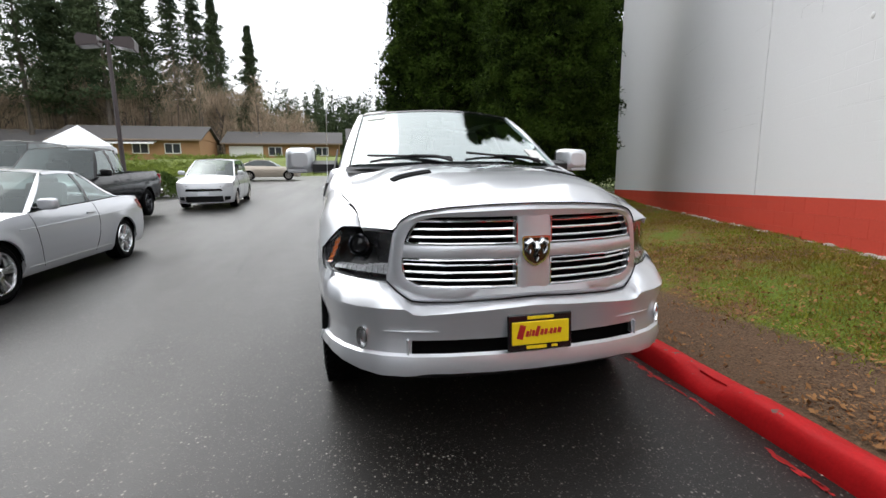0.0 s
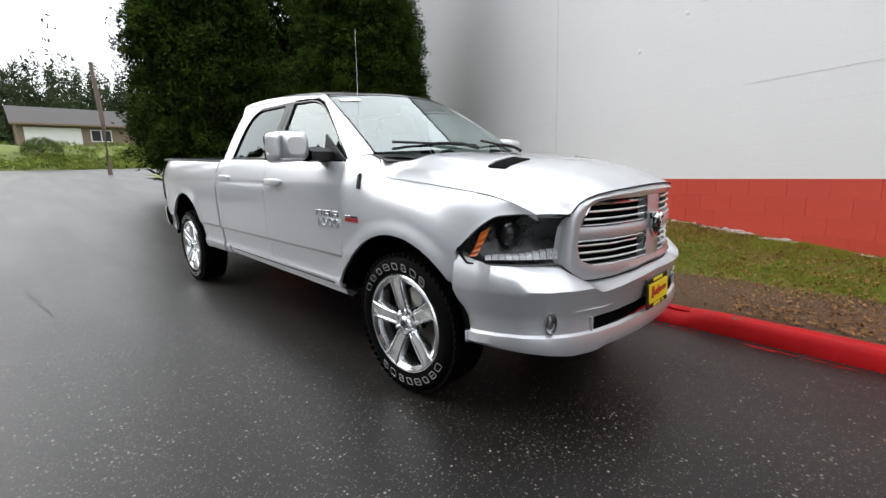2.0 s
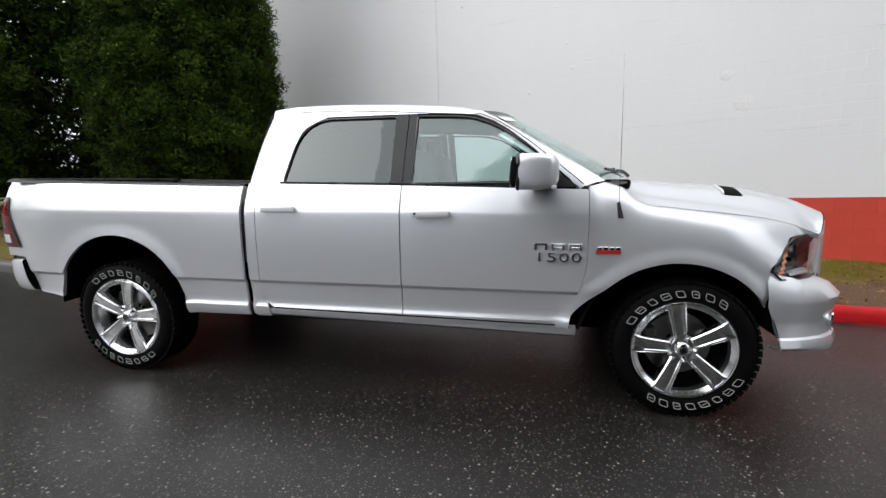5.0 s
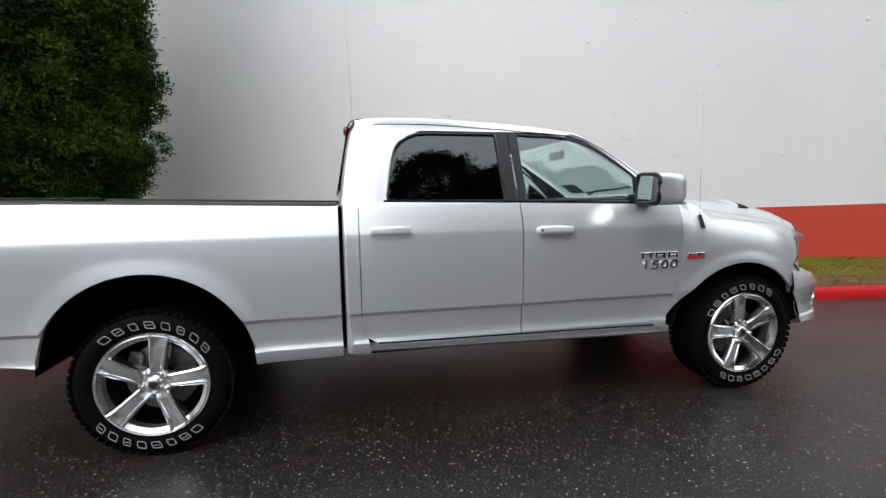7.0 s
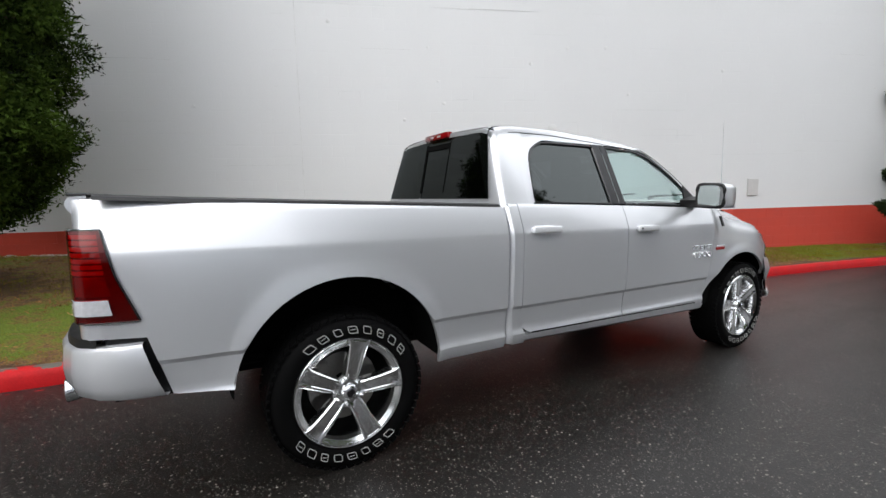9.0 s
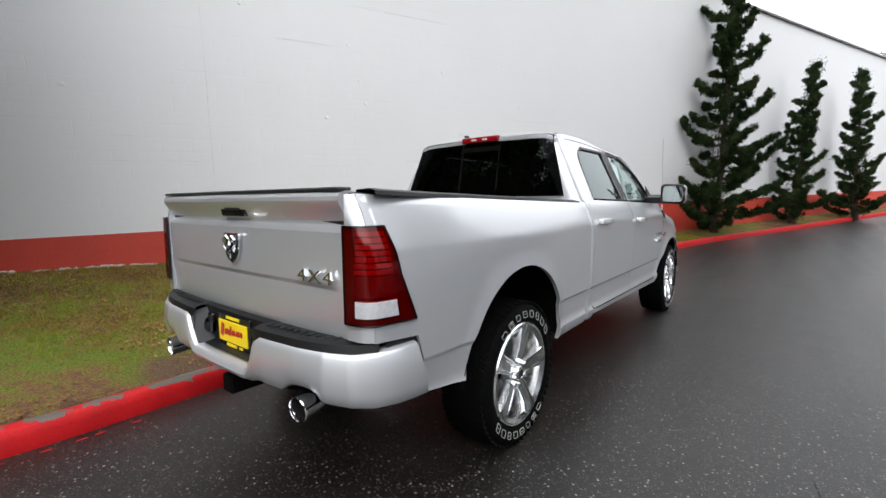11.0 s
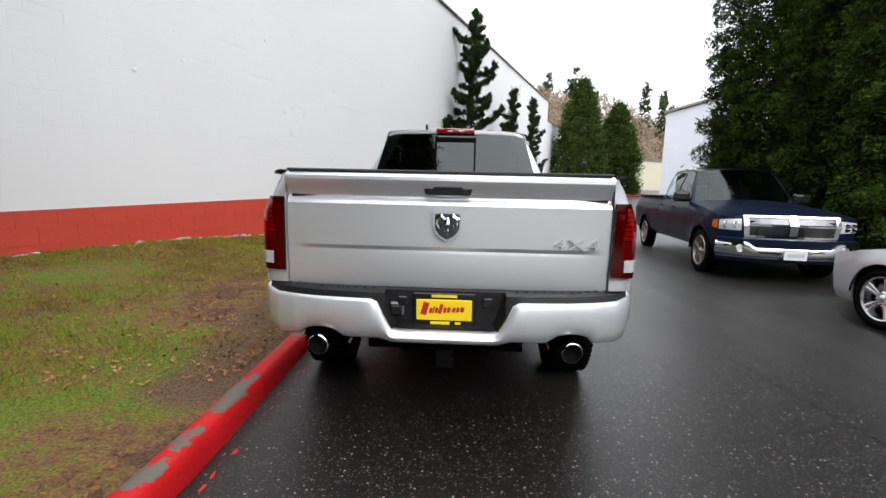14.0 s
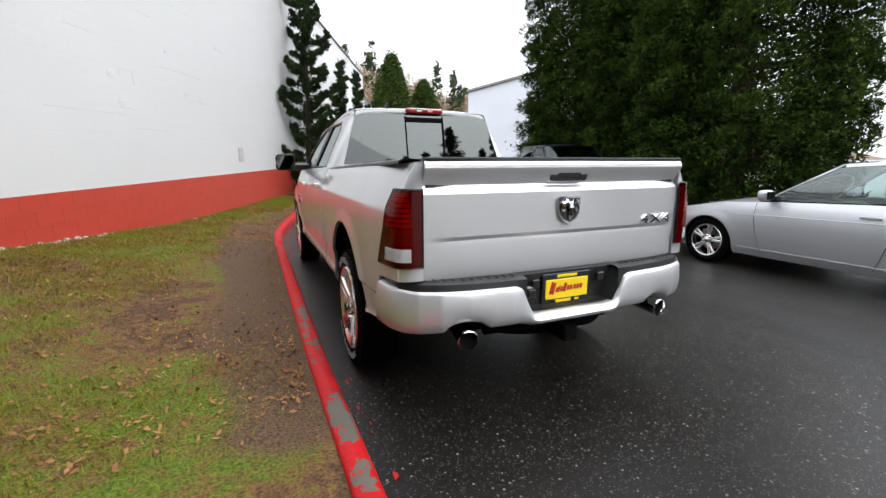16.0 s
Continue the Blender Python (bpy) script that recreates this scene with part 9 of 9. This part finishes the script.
# ---------------------------------------------------------------- buildings and street things round the lot
ROOF_GREY = material("roof_shingle_grey", (0.075, 0.070, 0.068), rough=0.9, var=0.2, scale=2, fine=30, bump=0.5)
TAN_SIDING = material("tan_siding", (0.30, 0.165, 0.078), rough=0.8, var=0.12, scale=1, fine=20, bump=0.2)
BROWN_WALL = material("brown_siding", (0.20, 0.15, 0.11), rough=0.8, var=0.12, scale=1, fine=20, bump=0.2)
WHITE_DOOR = material("white_garage_paint", (0.70, 0.70, 0.69), rough=0.5, var=0.05)
DARK_GLASS = material("far_window_glass", (0.03, 0.035, 0.04), rough=0.1, var=0.2)
METAL_WHITE = material("white_metal_siding", (0.62, 0.65, 0.70), rough=0.5, var=0.05, scale=0.6, bump=0.1)
METAL_CREAM = material("cream_metal_siding", (0.62, 0.58, 0.44), rough=0.5, var=0.06, scale=0.6, bump=0.1)
POLE_WOOD = material("pole_wood", (0.16, 0.12, 0.10), rough=0.9, var=0.25, scale=5, bump=0.6)
LAMP_BROWN = material("lamp_brown_paint", (0.06, 0.045, 0.045), rough=0.5, var=0.1)
TENT_WHITE = material("white_tent_cloth", (0.78, 0.79, 0.80), rough=0.7, var=0.05)
SIGN_RED = material("sign_red", (0.45, 0.06, 0.03), rough=0.5, var=0.1)
YELLOW = material("hydrant_yellow", (0.65, 0.42, 0.02), rough=0.5, var=0.1)


def street_house(x, y, z, length, wall_mat, seed, garage=True):
    """A low house of the row across the street: long roof, windows, awnings."""
    rng = random.Random(seed)
    h = thing("row_house", Matrix.Translation((x, y, z)), "low single-storey house with a dark shingle roof across the street", "house", "row houses")
    part("wall", Geo().box((0, 4, 1.2), (length, 8, 2.8)), wall_mat, h, smooth=False)
    o = [(-length / 2 - 0.5, -0.8, 2.45), (-length / 2 - 0.5, 4, 4.5), (-length / 2 - 0.5, 8.8, 2.45), (-length / 2 - 0.5, 8.8, 2.3), (-length / 2 - 0.5, 4, 4.35), (-length / 2 - 0.5, -0.8, 2.3)]
    part("roof", Geo().prism(o, (length + 1.0, 0, 0)), ROOF_GREY, h, smooth=False)
    for e in (-1, 1):
        part("gable", Geo().prism([(e * length / 2 - 0.08, 0.0, 2.58), (e * length / 2 - 0.08, 8.0, 2.58), (e * length / 2 - 0.08, 4.0, 4.34)], (0.16, 0, 0)), wall_mat, h, smooth=False)
    part("fascia", Geo().box((0, -0.82, 2.38), (length + 1.0, 0.06, 0.2)), BROWN_WALL, h, smooth=False)
    xs = -length / 2 + 1.6
    first = garage
    while xs < length / 2 - 1.4:
        if first:
            part("garage_door", Geo().box((xs + 1.2, -0.04, 1.05), (4.6, 0.1, 2.1), 0.02), WHITE_DOOR, h)
            xs += 5.2
            first = False
            continue
        w = part("window", Geo().box((xs, -0.03, 1.35), (1.9, 0.1, 1.3), 0.02), WHITE_DOOR, h)
        part("pane", Geo().box((xs - 0.45, -0.09, 1.35), (0.78, 0.03, 1.1)), DARK_GLASS, w, smooth=False)
        part("pane", Geo().box((xs + 0.45, -0.09, 1.35), (0.78, 0.03, 1.1)), DARK_GLASS, w, smooth=False)
        if rng.random() < 0.45:
            part("awning", Geo().prism([(xs - 1.9, -0.05, 2.25), (xs - 1.9, -1.3, 1.95), (xs - 1.9, -1.3, 1.83), (xs - 1.9, -0.05, 2.13)], (3.8, 0, 0)), WHITE_DOOR, h, smooth=False)
        xs += rng.uniform(3.0, 4.2)
    return h


def grass_bank():
    """The bank across the street that hides the houses' feet."""
    rows = []
    for i in range(24):
        t = i / 23
        row = []
        for j in range(120):
            x = -90 + j * 1.5
            y = 41.0 + 9 * t + 1.6 * noise.noise((x * 0.06, 0, 0)) + 0.06 * abs(x + 5)
            z = 1.22 + 2.35 * sm(t * 1.35) * (0.82 + 0.45 * noise.noise((x * 0.12, 4, 0))) + 0.12 * noise.noise((x * 0.9, y * 0.9, 0))
            row.append((x, y, z))
        rows.append(row)
    rows.append([(x, 90.0, 3.3) for x, _, _ in rows[-1]])
    rows.append([(x * 3, 220.0, 3.5) for x, _, _ in rows[0]])
    tagged(part("grass_bank", Geo().grid(rows), BANK), "rough green grass bank across the street", "grass bank", kind="structure")


def hill_z(x, y):
    return 1.5 + 25.0 * sm((-66 - y) / 80) * (0.75 + 0.25 * math.sin(x * 0.045 + 2.2)) + 0.8 * noise.noise((x * 0.05, y * 0.05, 0))


def far_hill():
    """A brown wooded hill beyond the lot's far end, with its bare woods and a few firs."""
    xs, ys = [-220 + 8 * i for i in range(42)], [-62 - 6 * i for i in range(22)]
    tagged(part("hill", Geo().grid([[(x, y, hill_z(x, y) if y < -63 else -1.0) for x in xs] for y in ys]), HILL_BROWN), "brown wooded hill far behind the lot", "hill", kind="structure")
    rng = np.random.default_rng(44)
    for name, label, mat, n, h, wide, leaf, per in (("bare_woods", "brown leafless wood on the far hill", BARE, 1500, 8.0, 2.6, 1.3, 26), ("hill_firs", "scattered dark firs on the far hill", FIR, 60, 13.0, 2.4, 1.3, 60)):
        x, y = rng.uniform(-170, 60, n), -rng.uniform(72, 150, n)
        z = np.array([hill_z(a, b) for a, b in zip(x, y)])
        k = rng.random((n, per))
        hh = h * rng.uniform(0.6, 1.25, n)
        r = wide * ((1.05 - k) if mat is FIR else (0.35 + 0.65 * np.sin(k * 2.6))) * rng.random((n, per)) ** 0.5
        a = rng.random((n, per)) * 2 * np.pi
        c = np.stack([x[:, None] + r * np.cos(a), y[:, None] + r * np.sin(a), z[:, None] + hh[:, None] * k], -1).reshape(-1, 3)
        co, q = leaf_cloud(c, 0.4, 5, leaf, rng, 0.7, None, 0.14 if mat is BARE else 0.4)
        tagged(new(name, flat_mesh(name, co, q, mat)), label, "woods", kind="stuff")


HILL_BROWN = material("hill_leaf_litter", (0.16, 0.115, 0.08), rough=0.95, var=0.3, scale=0.06, fine=0.6, bump=0.6, depth=0.4)


def street_lamp(at, turn):
    """A parking-lot lamp: two box heads on one post."""
    l = thing("street_lamp", Matrix.Translation(at) @ Matrix.Rotation(radians(turn), 4, "Z"), "brown twin-head parking lot lamp on a tall post", "street lamp")
    part("post", Geo().cyl((0, 0, -0.2), (0, 0, 5.05), 0.075, 0.055, 12), LAMP_BROWN, l)
    part("base", Geo().cyl((0, 0, -0.2), (0, 0, 0.35), 0.22, 0.2, 16), CONCRETE, l)
    part("cross_arm", Geo().box((0, 0, 4.98), (0.5, 0.07, 0.07), 0.01), LAMP_BROWN, l)
    for s in (-1, 1):
        hd = part("lamp_head", Geo().prism([(s * 0.20, -0.22, 4.86), (s * 0.72, -0.22, 4.78), (s * 0.74, -0.22, 5.02), (s * 0.66, -0.22, 5.14), (s * 0.20, -0.22, 5.10)], (0, 0.44, 0)), LAMP_BROWN, l, "brown box lamp head", angle=20)
        part("lamp_glass", Geo().box((s * 0.46, 0, 4.812), (0.40, 0.36, 0.02), 0.004, Matrix.Rotation(s * radians(9), 3, "Y")), WHITE_LENS, hd)


def utility_pole(at, h):
    p = thing("utility_pole", Matrix.Translation(at), "weathered wooden pole by the street corner", "pole")
    part("post", Geo().tube([(0, 0, -0.3), (0.03, 0, h * 0.5), (-0.1, 0, h)], [0.15, 0.13, 0.10], 10), POLE_WOOD, p)
    part("cap", Geo().cyl((-0.1, 0, h - 0.05), (-0.1, 0, h + 0.06), 0.11, 0.10, 10), BARK_GREY, p)


def metal_building(name, label, m, size, mat, slope, door=True):
    """A metal shed: ribbed walls, a sloping roof edge, a roller door."""
    b = thing(name, m, label, "building")
    L, D, H = size
    part("wall", Geo().prism([(-L / 2, 0, -0.5), (L / 2, 0, -0.5), (L / 2, 0, H + slope), (-L / 2, 0, H)], (0, D, 0)), mat, b, smooth=False)
    g = Geo()
    n = int(L / 0.6)
    for i in range(n):
        x = -L / 2 + (i + 0.5) * L / n
        g.box((x, -0.012, (H + slope * (x / L + 0.5)) / 2), (0.05, 0.024, H + slope * (x / L + 0.5) - 0.02))
    part("wall_rib", g, mat, b, smooth=False)["kind"] = "stuff"
    part("roof_edge", Geo().prism([(-L / 2 - 0.15, -0.2, H + 0.0), (L / 2 + 0.15, -0.2, H + slope), (L / 2 + 0.15, -0.2, H + slope + 0.18), (-L / 2 - 0.15, -0.2, H + 0.18)], (0, D + 0.4, 0)), COPING, b, smooth=False)
    if door:
        d = part("roller_door", Geo().box((L * 0.1, -0.02, 1.6), (3.4, 0.06, 3.2), 0.01), DARK_GLASS, b)
        part("door_frame", Geo().box((L * 0.1, -0.035, 3.3), (3.8, 0.08, 0.2), 0.01), COPING, d)
    lamp = part("wall_lamp", Geo().box((-L * 0.18, -0.2, H * 0.62), (0.30, 0.35, 0.16), 0.03), LAMP_BROWN, b)
    part("lamp_glass", Geo().box((-L * 0.18, -0.22, H * 0.62 - 0.085), (0.24, 0.26, 0.02)), WHITE_LENS, lamp, smooth=False)
    return b


def tent(at):
    t = thing("canopy_tent", Matrix.Translation(at) @ Matrix.Rotation(radians(20), 4, "Z"), "white peaked sales tent behind the parked cars", "tent")
    part("tent_roof", Geo().add([(-1.6, -1.6, 2.3), (1.6, -1.6, 2.3), (1.6, 1.6, 2.3), (-1.6, 1.6, 2.3), (0, 0, 3.5), (-1.6, -1.6, 2.0), (1.6, -1.6, 2.0), (1.6, 1.6, 2.0), (-1.6, 1.6, 2.0)],
                                [(0, 1, 4), (1, 2, 4), (2, 3, 4), (3, 0, 4), (5, 6, 1, 0), (6, 7, 2, 1), (7, 8, 3, 2), (8, 5, 0, 3)]), TENT_WHITE, t, smooth=False)
    for x in (-1.55, 1.55):
        for y in (-1.55, 1.55):
            part("tent_leg", Geo().cyl((x, y, -0.3), (x, y, 2.25), 0.03, n=8), DARK_CHROME, t)


def sign_post(at):
    s = thing("sign_post", Matrix.Translation(at), "short wooden post with a small red sign", "sign")
    part("post", Geo().box((0, 0, 0.75), (0.34, 0.34, 1.9), 0.02), POLE_WOOD, s)
    part("sign_board", Geo().box((0, 0.19, 1.45), (0.5, 0.03, 0.5), 0.01), SIGN_RED, s)


def fire_hydrant(at):
    h = thing("fire_hydrant", Matrix.Translation(at), "yellow fire hydrant at the far kerb", "hydrant")
    part("barrel", Geo().cyl((0, 0, -0.1), (0, 0, 0.55), 0.13, 0.12, 14).cyl((0, 0, 0.55), (0, 0, 0.75), 0.15, 0.05, 14), YELLOW, h)
    for s in (-1, 1):
        part("outlet", Geo().cyl((s * 0.1, 0, 0.42), (s * 0.24, 0, 0.42), 0.065, n=10), YELLOW, h)


def asphalt_cracks():
    """One long settled crack down the lot with crumbled edges, and a saw-cut joint across it behind the truck."""
    rng = random.Random(9)
    line = [(6.8, -2.56), (6.0, -2.50), (4.7, -2.44), (4.2, -2.39), (3.8, -2.36), (3.2, -2.28), (2.9, -2.16), (2.15, -2.13), (1.2, -2.14), (0.4, -2.12), (-1.1, -2.16), (-2.6, -2.35), (-4.0, -2.6), (-7.0, -3.6), (-9.8, -4.7), (-12.6, -6.0), (-15.4, -6.9)]
    line.sort()

    def middle(y):
        return lerp(line, y) + 0.025 * noise.noise((y * 2.3, 0, 4.0)) + 0.012 * noise.noise((y * 9.0, 5.0, 0))

    def strip(name, label, y0, y1, wide, step):
        rows, y = [], y0
        while y < y1:
            w = wide * max(0.06, 0.5 + 1.2 * noise.noise((y * 1.7, 2.0, wide)) + 0.35 * rng.uniform(-1, 1)) * min(1, (y - y0) * 2 + 0.15, (y1 - y) * 2 + 0.15)
            x, e = middle(y), rng.uniform(-0.012, 0.012)
            z = ground_z(x, y)
            rows.append([(x - w + e, y, z + 0.004), (x - w * 0.3, y, z + 0.0045), (x + w * 0.3, y, z + 0.0045), (x + w + e, y, z + 0.004)])
            y += step
        tagged(part(name, Geo().grid(rows), TAR, smooth=False), label, "crack", kind="structure")

    strip("asphalt_crack", "dark settled seam in the wet asphalt", 3.2, 4.8, 0.014, 0.05)
    strip("asphalt_crack", "thin crack in the asphalt down the lot", -15.4, -9.6, 0.06, 0.2)
    rows = []
    for i in range(30):
        x = -1.0 + i * 0.07
        y = 6.88 + 0.05 * (x + 0.4) * 0.6 + 0.006 * rng.uniform(-1, 1)
        rows.append([(x, y - 0.013, ground_z(x, y) + 0.004), (x, y + 0.013, ground_z(x, y) + 0.004)])
    tagged(part("saw_joint", Geo().grid(rows), TAR, smooth=False), "narrow dark joint across the asphalt", "joint", kind="structure")


TAR = material("crack_dark", (0.008, 0.007, 0.006), rough=0.4, var=0.6, scale=14, fine=120, bump=0.5, depth=0.006, spec=0.5)


def paint_drips():
    """Red paint spilt on the asphalt along the kerb's foot."""
    rng = random.Random(21)
    g = Geo()
    for _ in range(330):
        y = rng.uniform(-6.0, -0.2) if rng.random() < 0.9 else rng.uniform(4.0, 7.0)
        if noise.noise((y * 2.2, 6.0, 0)) < -0.25:
            continue
        x = kerb_x(y) - 0.065 - 0.02 * noise.noise((y * 4.0, 1.0, 0)) - abs(rng.gauss(0, 0.016))
        r = rng.uniform(0.006, 0.026)
        n = 7
        z = ground_z(x, y) + 0.004
        ring = [(x + r * 0.5 * rng.uniform(0.6, 1.2) * math.cos(2 * math.pi * i / n), y + r * 1.6 * rng.uniform(0.6, 1.2) * math.sin(2 * math.pi * i / n), z) for i in range(n)]
        g.add(ring, [tuple(range(n))])
    ob = part("spilt_paint", g, KERB_RED, smooth=False)
    tagged(ob, "flakes of red kerb paint on the asphalt", "paint", kind="stuff")


def mortar_spill():
    """Pale lumps of old mortar and flaked paint along the foot of the wall."""
    rng = random.Random(77)
    g = Geo()
    for _ in range(90):
        y = rng.choice((rng.uniform(-4.5, 7.5), rng.gauss(3.9, 0.5), rng.gauss(-0.4, 0.7), rng.gauss(6.6, 0.3)))
        x = WALL_X + WALL_B * y - rng.uniform(0.01, 0.07)
        z = lawn_z(x, y)
        rx, ry, rz = rng.uniform(0.02, 0.06), rng.uniform(0.03, 0.13), rng.uniform(0.012, 0.04)
        rows = []
        for e in (0.0, 0.55, 0.95):
            k = math.sqrt(1 - e * e)
            rows.append([(x + rx * k * math.cos(a) * rng.uniform(0.7, 1.2), y + ry * k * math.sin(a) * rng.uniform(0.7, 1.2), z - 0.006 + rz * e) for a in spread(0, 5.5, 7)])
        k = len(g.v)
        g.grid(rows, closed=True)
        g.f.append(tuple(k + 16 + i for i in range(8)))
    ob = part("mortar_spill", g, SPILL, angle=25)
    tagged(ob, "pale crumbs of mortar and paint along the wall's foot", "mortar", kind="stuff")


SPILL = material("old_mortar", (0.42, 0.36, 0.33), rough=0.9, var=0.3, scale=12, bump=0.6)

# ---------------------------------------------------------------- build
ground()
lawn()
wall = long_wall()
far_wall()
far_hill()
grass_bank()
asphalt_cracks()
silver_pickup()
coupe()
navy_pickup()
black_pickup()
white_hatchback()
plain_car("dark_suv", "dark sport utility vehicle in the second row", pose(-9.5, 9.8, 0.28, 2, 0, 4), BLACK_PAINT, 1.98, 1.05)
plain_car("red_car", "red car parked beyond the grass island", pose(14.0, 40.5, 1.2, 0, 0, -80), RED_CAR, 1.42)
plain_car("tan_car", "tan wagon parked across the street", pose(-5.1, 33.0, 1.0, 0, 0, 98), TAN_CAR, 1.5)
plain_car("silver_car", "silver car at the far end of the lot", pose(-17.5, -27.0, 0.85, 0, 0, 150), COUPE_SILVER, 1.5)
plain_car("white_car", "white car behind the conifers", pose(13.5, 27.5, 0.85, 0, 0, 60), WHITE_PAINT, 1.45)
tent((-15.6, 26.8, 0.75))
street_lamp((-7.62, 13.0, 0.33), 8)
utility_pole((2.6, 31.5, 0.9), 6.4)
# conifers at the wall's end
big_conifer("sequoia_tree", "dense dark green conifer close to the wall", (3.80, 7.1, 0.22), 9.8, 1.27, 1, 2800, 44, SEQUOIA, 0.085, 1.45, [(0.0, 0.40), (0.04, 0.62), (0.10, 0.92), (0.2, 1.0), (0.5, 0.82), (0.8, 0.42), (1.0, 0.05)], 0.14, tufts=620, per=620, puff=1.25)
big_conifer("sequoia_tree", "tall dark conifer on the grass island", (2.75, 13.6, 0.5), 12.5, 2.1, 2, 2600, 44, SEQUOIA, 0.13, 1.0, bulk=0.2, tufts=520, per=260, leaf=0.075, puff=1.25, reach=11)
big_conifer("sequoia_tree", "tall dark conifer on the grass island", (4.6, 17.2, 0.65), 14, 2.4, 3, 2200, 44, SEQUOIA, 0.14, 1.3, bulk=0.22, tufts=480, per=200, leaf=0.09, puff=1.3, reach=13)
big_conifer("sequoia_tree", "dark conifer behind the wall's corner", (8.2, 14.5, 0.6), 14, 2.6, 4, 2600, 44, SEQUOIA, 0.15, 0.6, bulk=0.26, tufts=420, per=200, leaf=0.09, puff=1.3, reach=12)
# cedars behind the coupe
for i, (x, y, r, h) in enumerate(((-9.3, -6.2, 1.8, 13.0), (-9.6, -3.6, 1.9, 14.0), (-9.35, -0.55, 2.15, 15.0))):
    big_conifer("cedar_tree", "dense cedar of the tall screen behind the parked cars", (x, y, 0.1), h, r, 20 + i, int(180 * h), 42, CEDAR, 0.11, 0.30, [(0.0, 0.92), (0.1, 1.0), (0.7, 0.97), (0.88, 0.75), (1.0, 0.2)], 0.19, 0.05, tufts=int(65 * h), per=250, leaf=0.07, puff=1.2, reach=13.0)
# junipers at the wall, cypresses at its far end
juniper((-0.25, -10.1, 0.33), 7.6, 31, "tall ragged juniper against the white wall", 64, -0.25, 1.08)
juniper((-2.15, -14.6, 0.5), 5.7, 32, "leaning ragged juniper against the white wall", 44, -0.35, 0.85)
juniper((-4.2, -18.6, 0.6), 5.9, 33, "ragged juniper against the white wall", 46, 0.2, 0.85)
for i, (x, y, r, h) in enumerate(((-11.6, -37.0, 2.8, 10.6), (-16.4, -41.0, 2.6, 9.2))):
    big_conifer("cypress_tree", "broad clipped cypress at the far kerb", (x, y, 1.15), h, r, 40 + i, 1300, 26, CYPRESS, 0.24, 0.1, [(0.0, 0.95), (0.1, 1.0), (0.4, 0.95), (0.7, 0.66), (1.0, 0.06)], 0.26)
metal_building("white_shed", "tall white metal building behind the cedars", pose(-21.3, -25.0, 0.8, 0, 0, 150), (13, 9, 6.6), METAL_WHITE, 3.2, False)
metal_building("cream_shed", "low cream metal shed at the far end", pose(-27.0, -52.0, 1.4, 0, 0, 175), (20, 10, 4.6), METAL_CREAM, -1.2)
metal_building("pale_shed", "pale metal building beyond the end of the cedars", pose(-19.0, 7.0, 0.1, 0, 0, 90), (17, 8, 7.0), METAL_WHITE, 0.5, False)
sign_post((-9.1, -31.5, 1.0))
fire_hydrant((-13.6, -32.6, 1.05))
for i, (x, L, mt, gd) in enumerate(((-46, 17, BROWN_WALL, False), (-27, 16, TAN_SIDING, False), (-9.5, 16, TAN_SIDING, True), (8.5, 17, BROWN_WALL, True), (28, 18, TAN_SIDING, False))):
    street_house(x, 67 - 6.5 * (i % 2), 3.5, L, mt, 50 + i, gd)
for i, (x, y, h, r) in enumerate(((-64, 70, 36, 4.2), (-58, 82, 38, 4.5), (-52, 74, 33, 3.6), (-45, 80, 37, 4.2), (-40, 73, 30, 3.4), (-35, 84, 36, 4.0), (-30, 76, 34, 3.2), (-26, 88, 38, 3.6), (-21, 80, 31, 2.8), (-72, 66, 38, 4.6), (-47, 92, 40, 4.2), (-17.5, 90, 30, 2.4), (-66, 62, 33, 5.0), (-61, 74, 37, 5.2), (-43, 86, 38, 4.6), (-38, 78, 32, 3.8), (-42, 69, 36, 4.4), (-33, 70, 37, 4.2), (-28, 82, 36, 3.8))):
    far_fir((x, y, 3), h * 0.86, r, 60 + i)
for i, (x, y, h) in enumerate(((-48, 72, 15), (-33, 74, 17), (-20, 75, 15), (-60, 66, 16))):
    bare_tree((x, y, 3), h, 0.8, 80 + i)
thicket()
bank_scrub()
wood_line("far_woods", "dark evergreen wood beyond the houses", (-95, 125, 3), (40, 125, 3), 12, 1300, 12, 20, FIR, 3, 0.66, 2.0, 54)
bush((0.6, 45.0, 2.7), 1.3, 1.0, 91, SHRUB, "rounded clipped shrub on the bank")
bush((-8.3, 17.5, 0.55), 0.8, 0.95, 92, SHRUB, "green shrub beside the parked hatchback")
grass_blades()
paint_drips()
mortar_spill()
kerb()
band_blocks(wall)
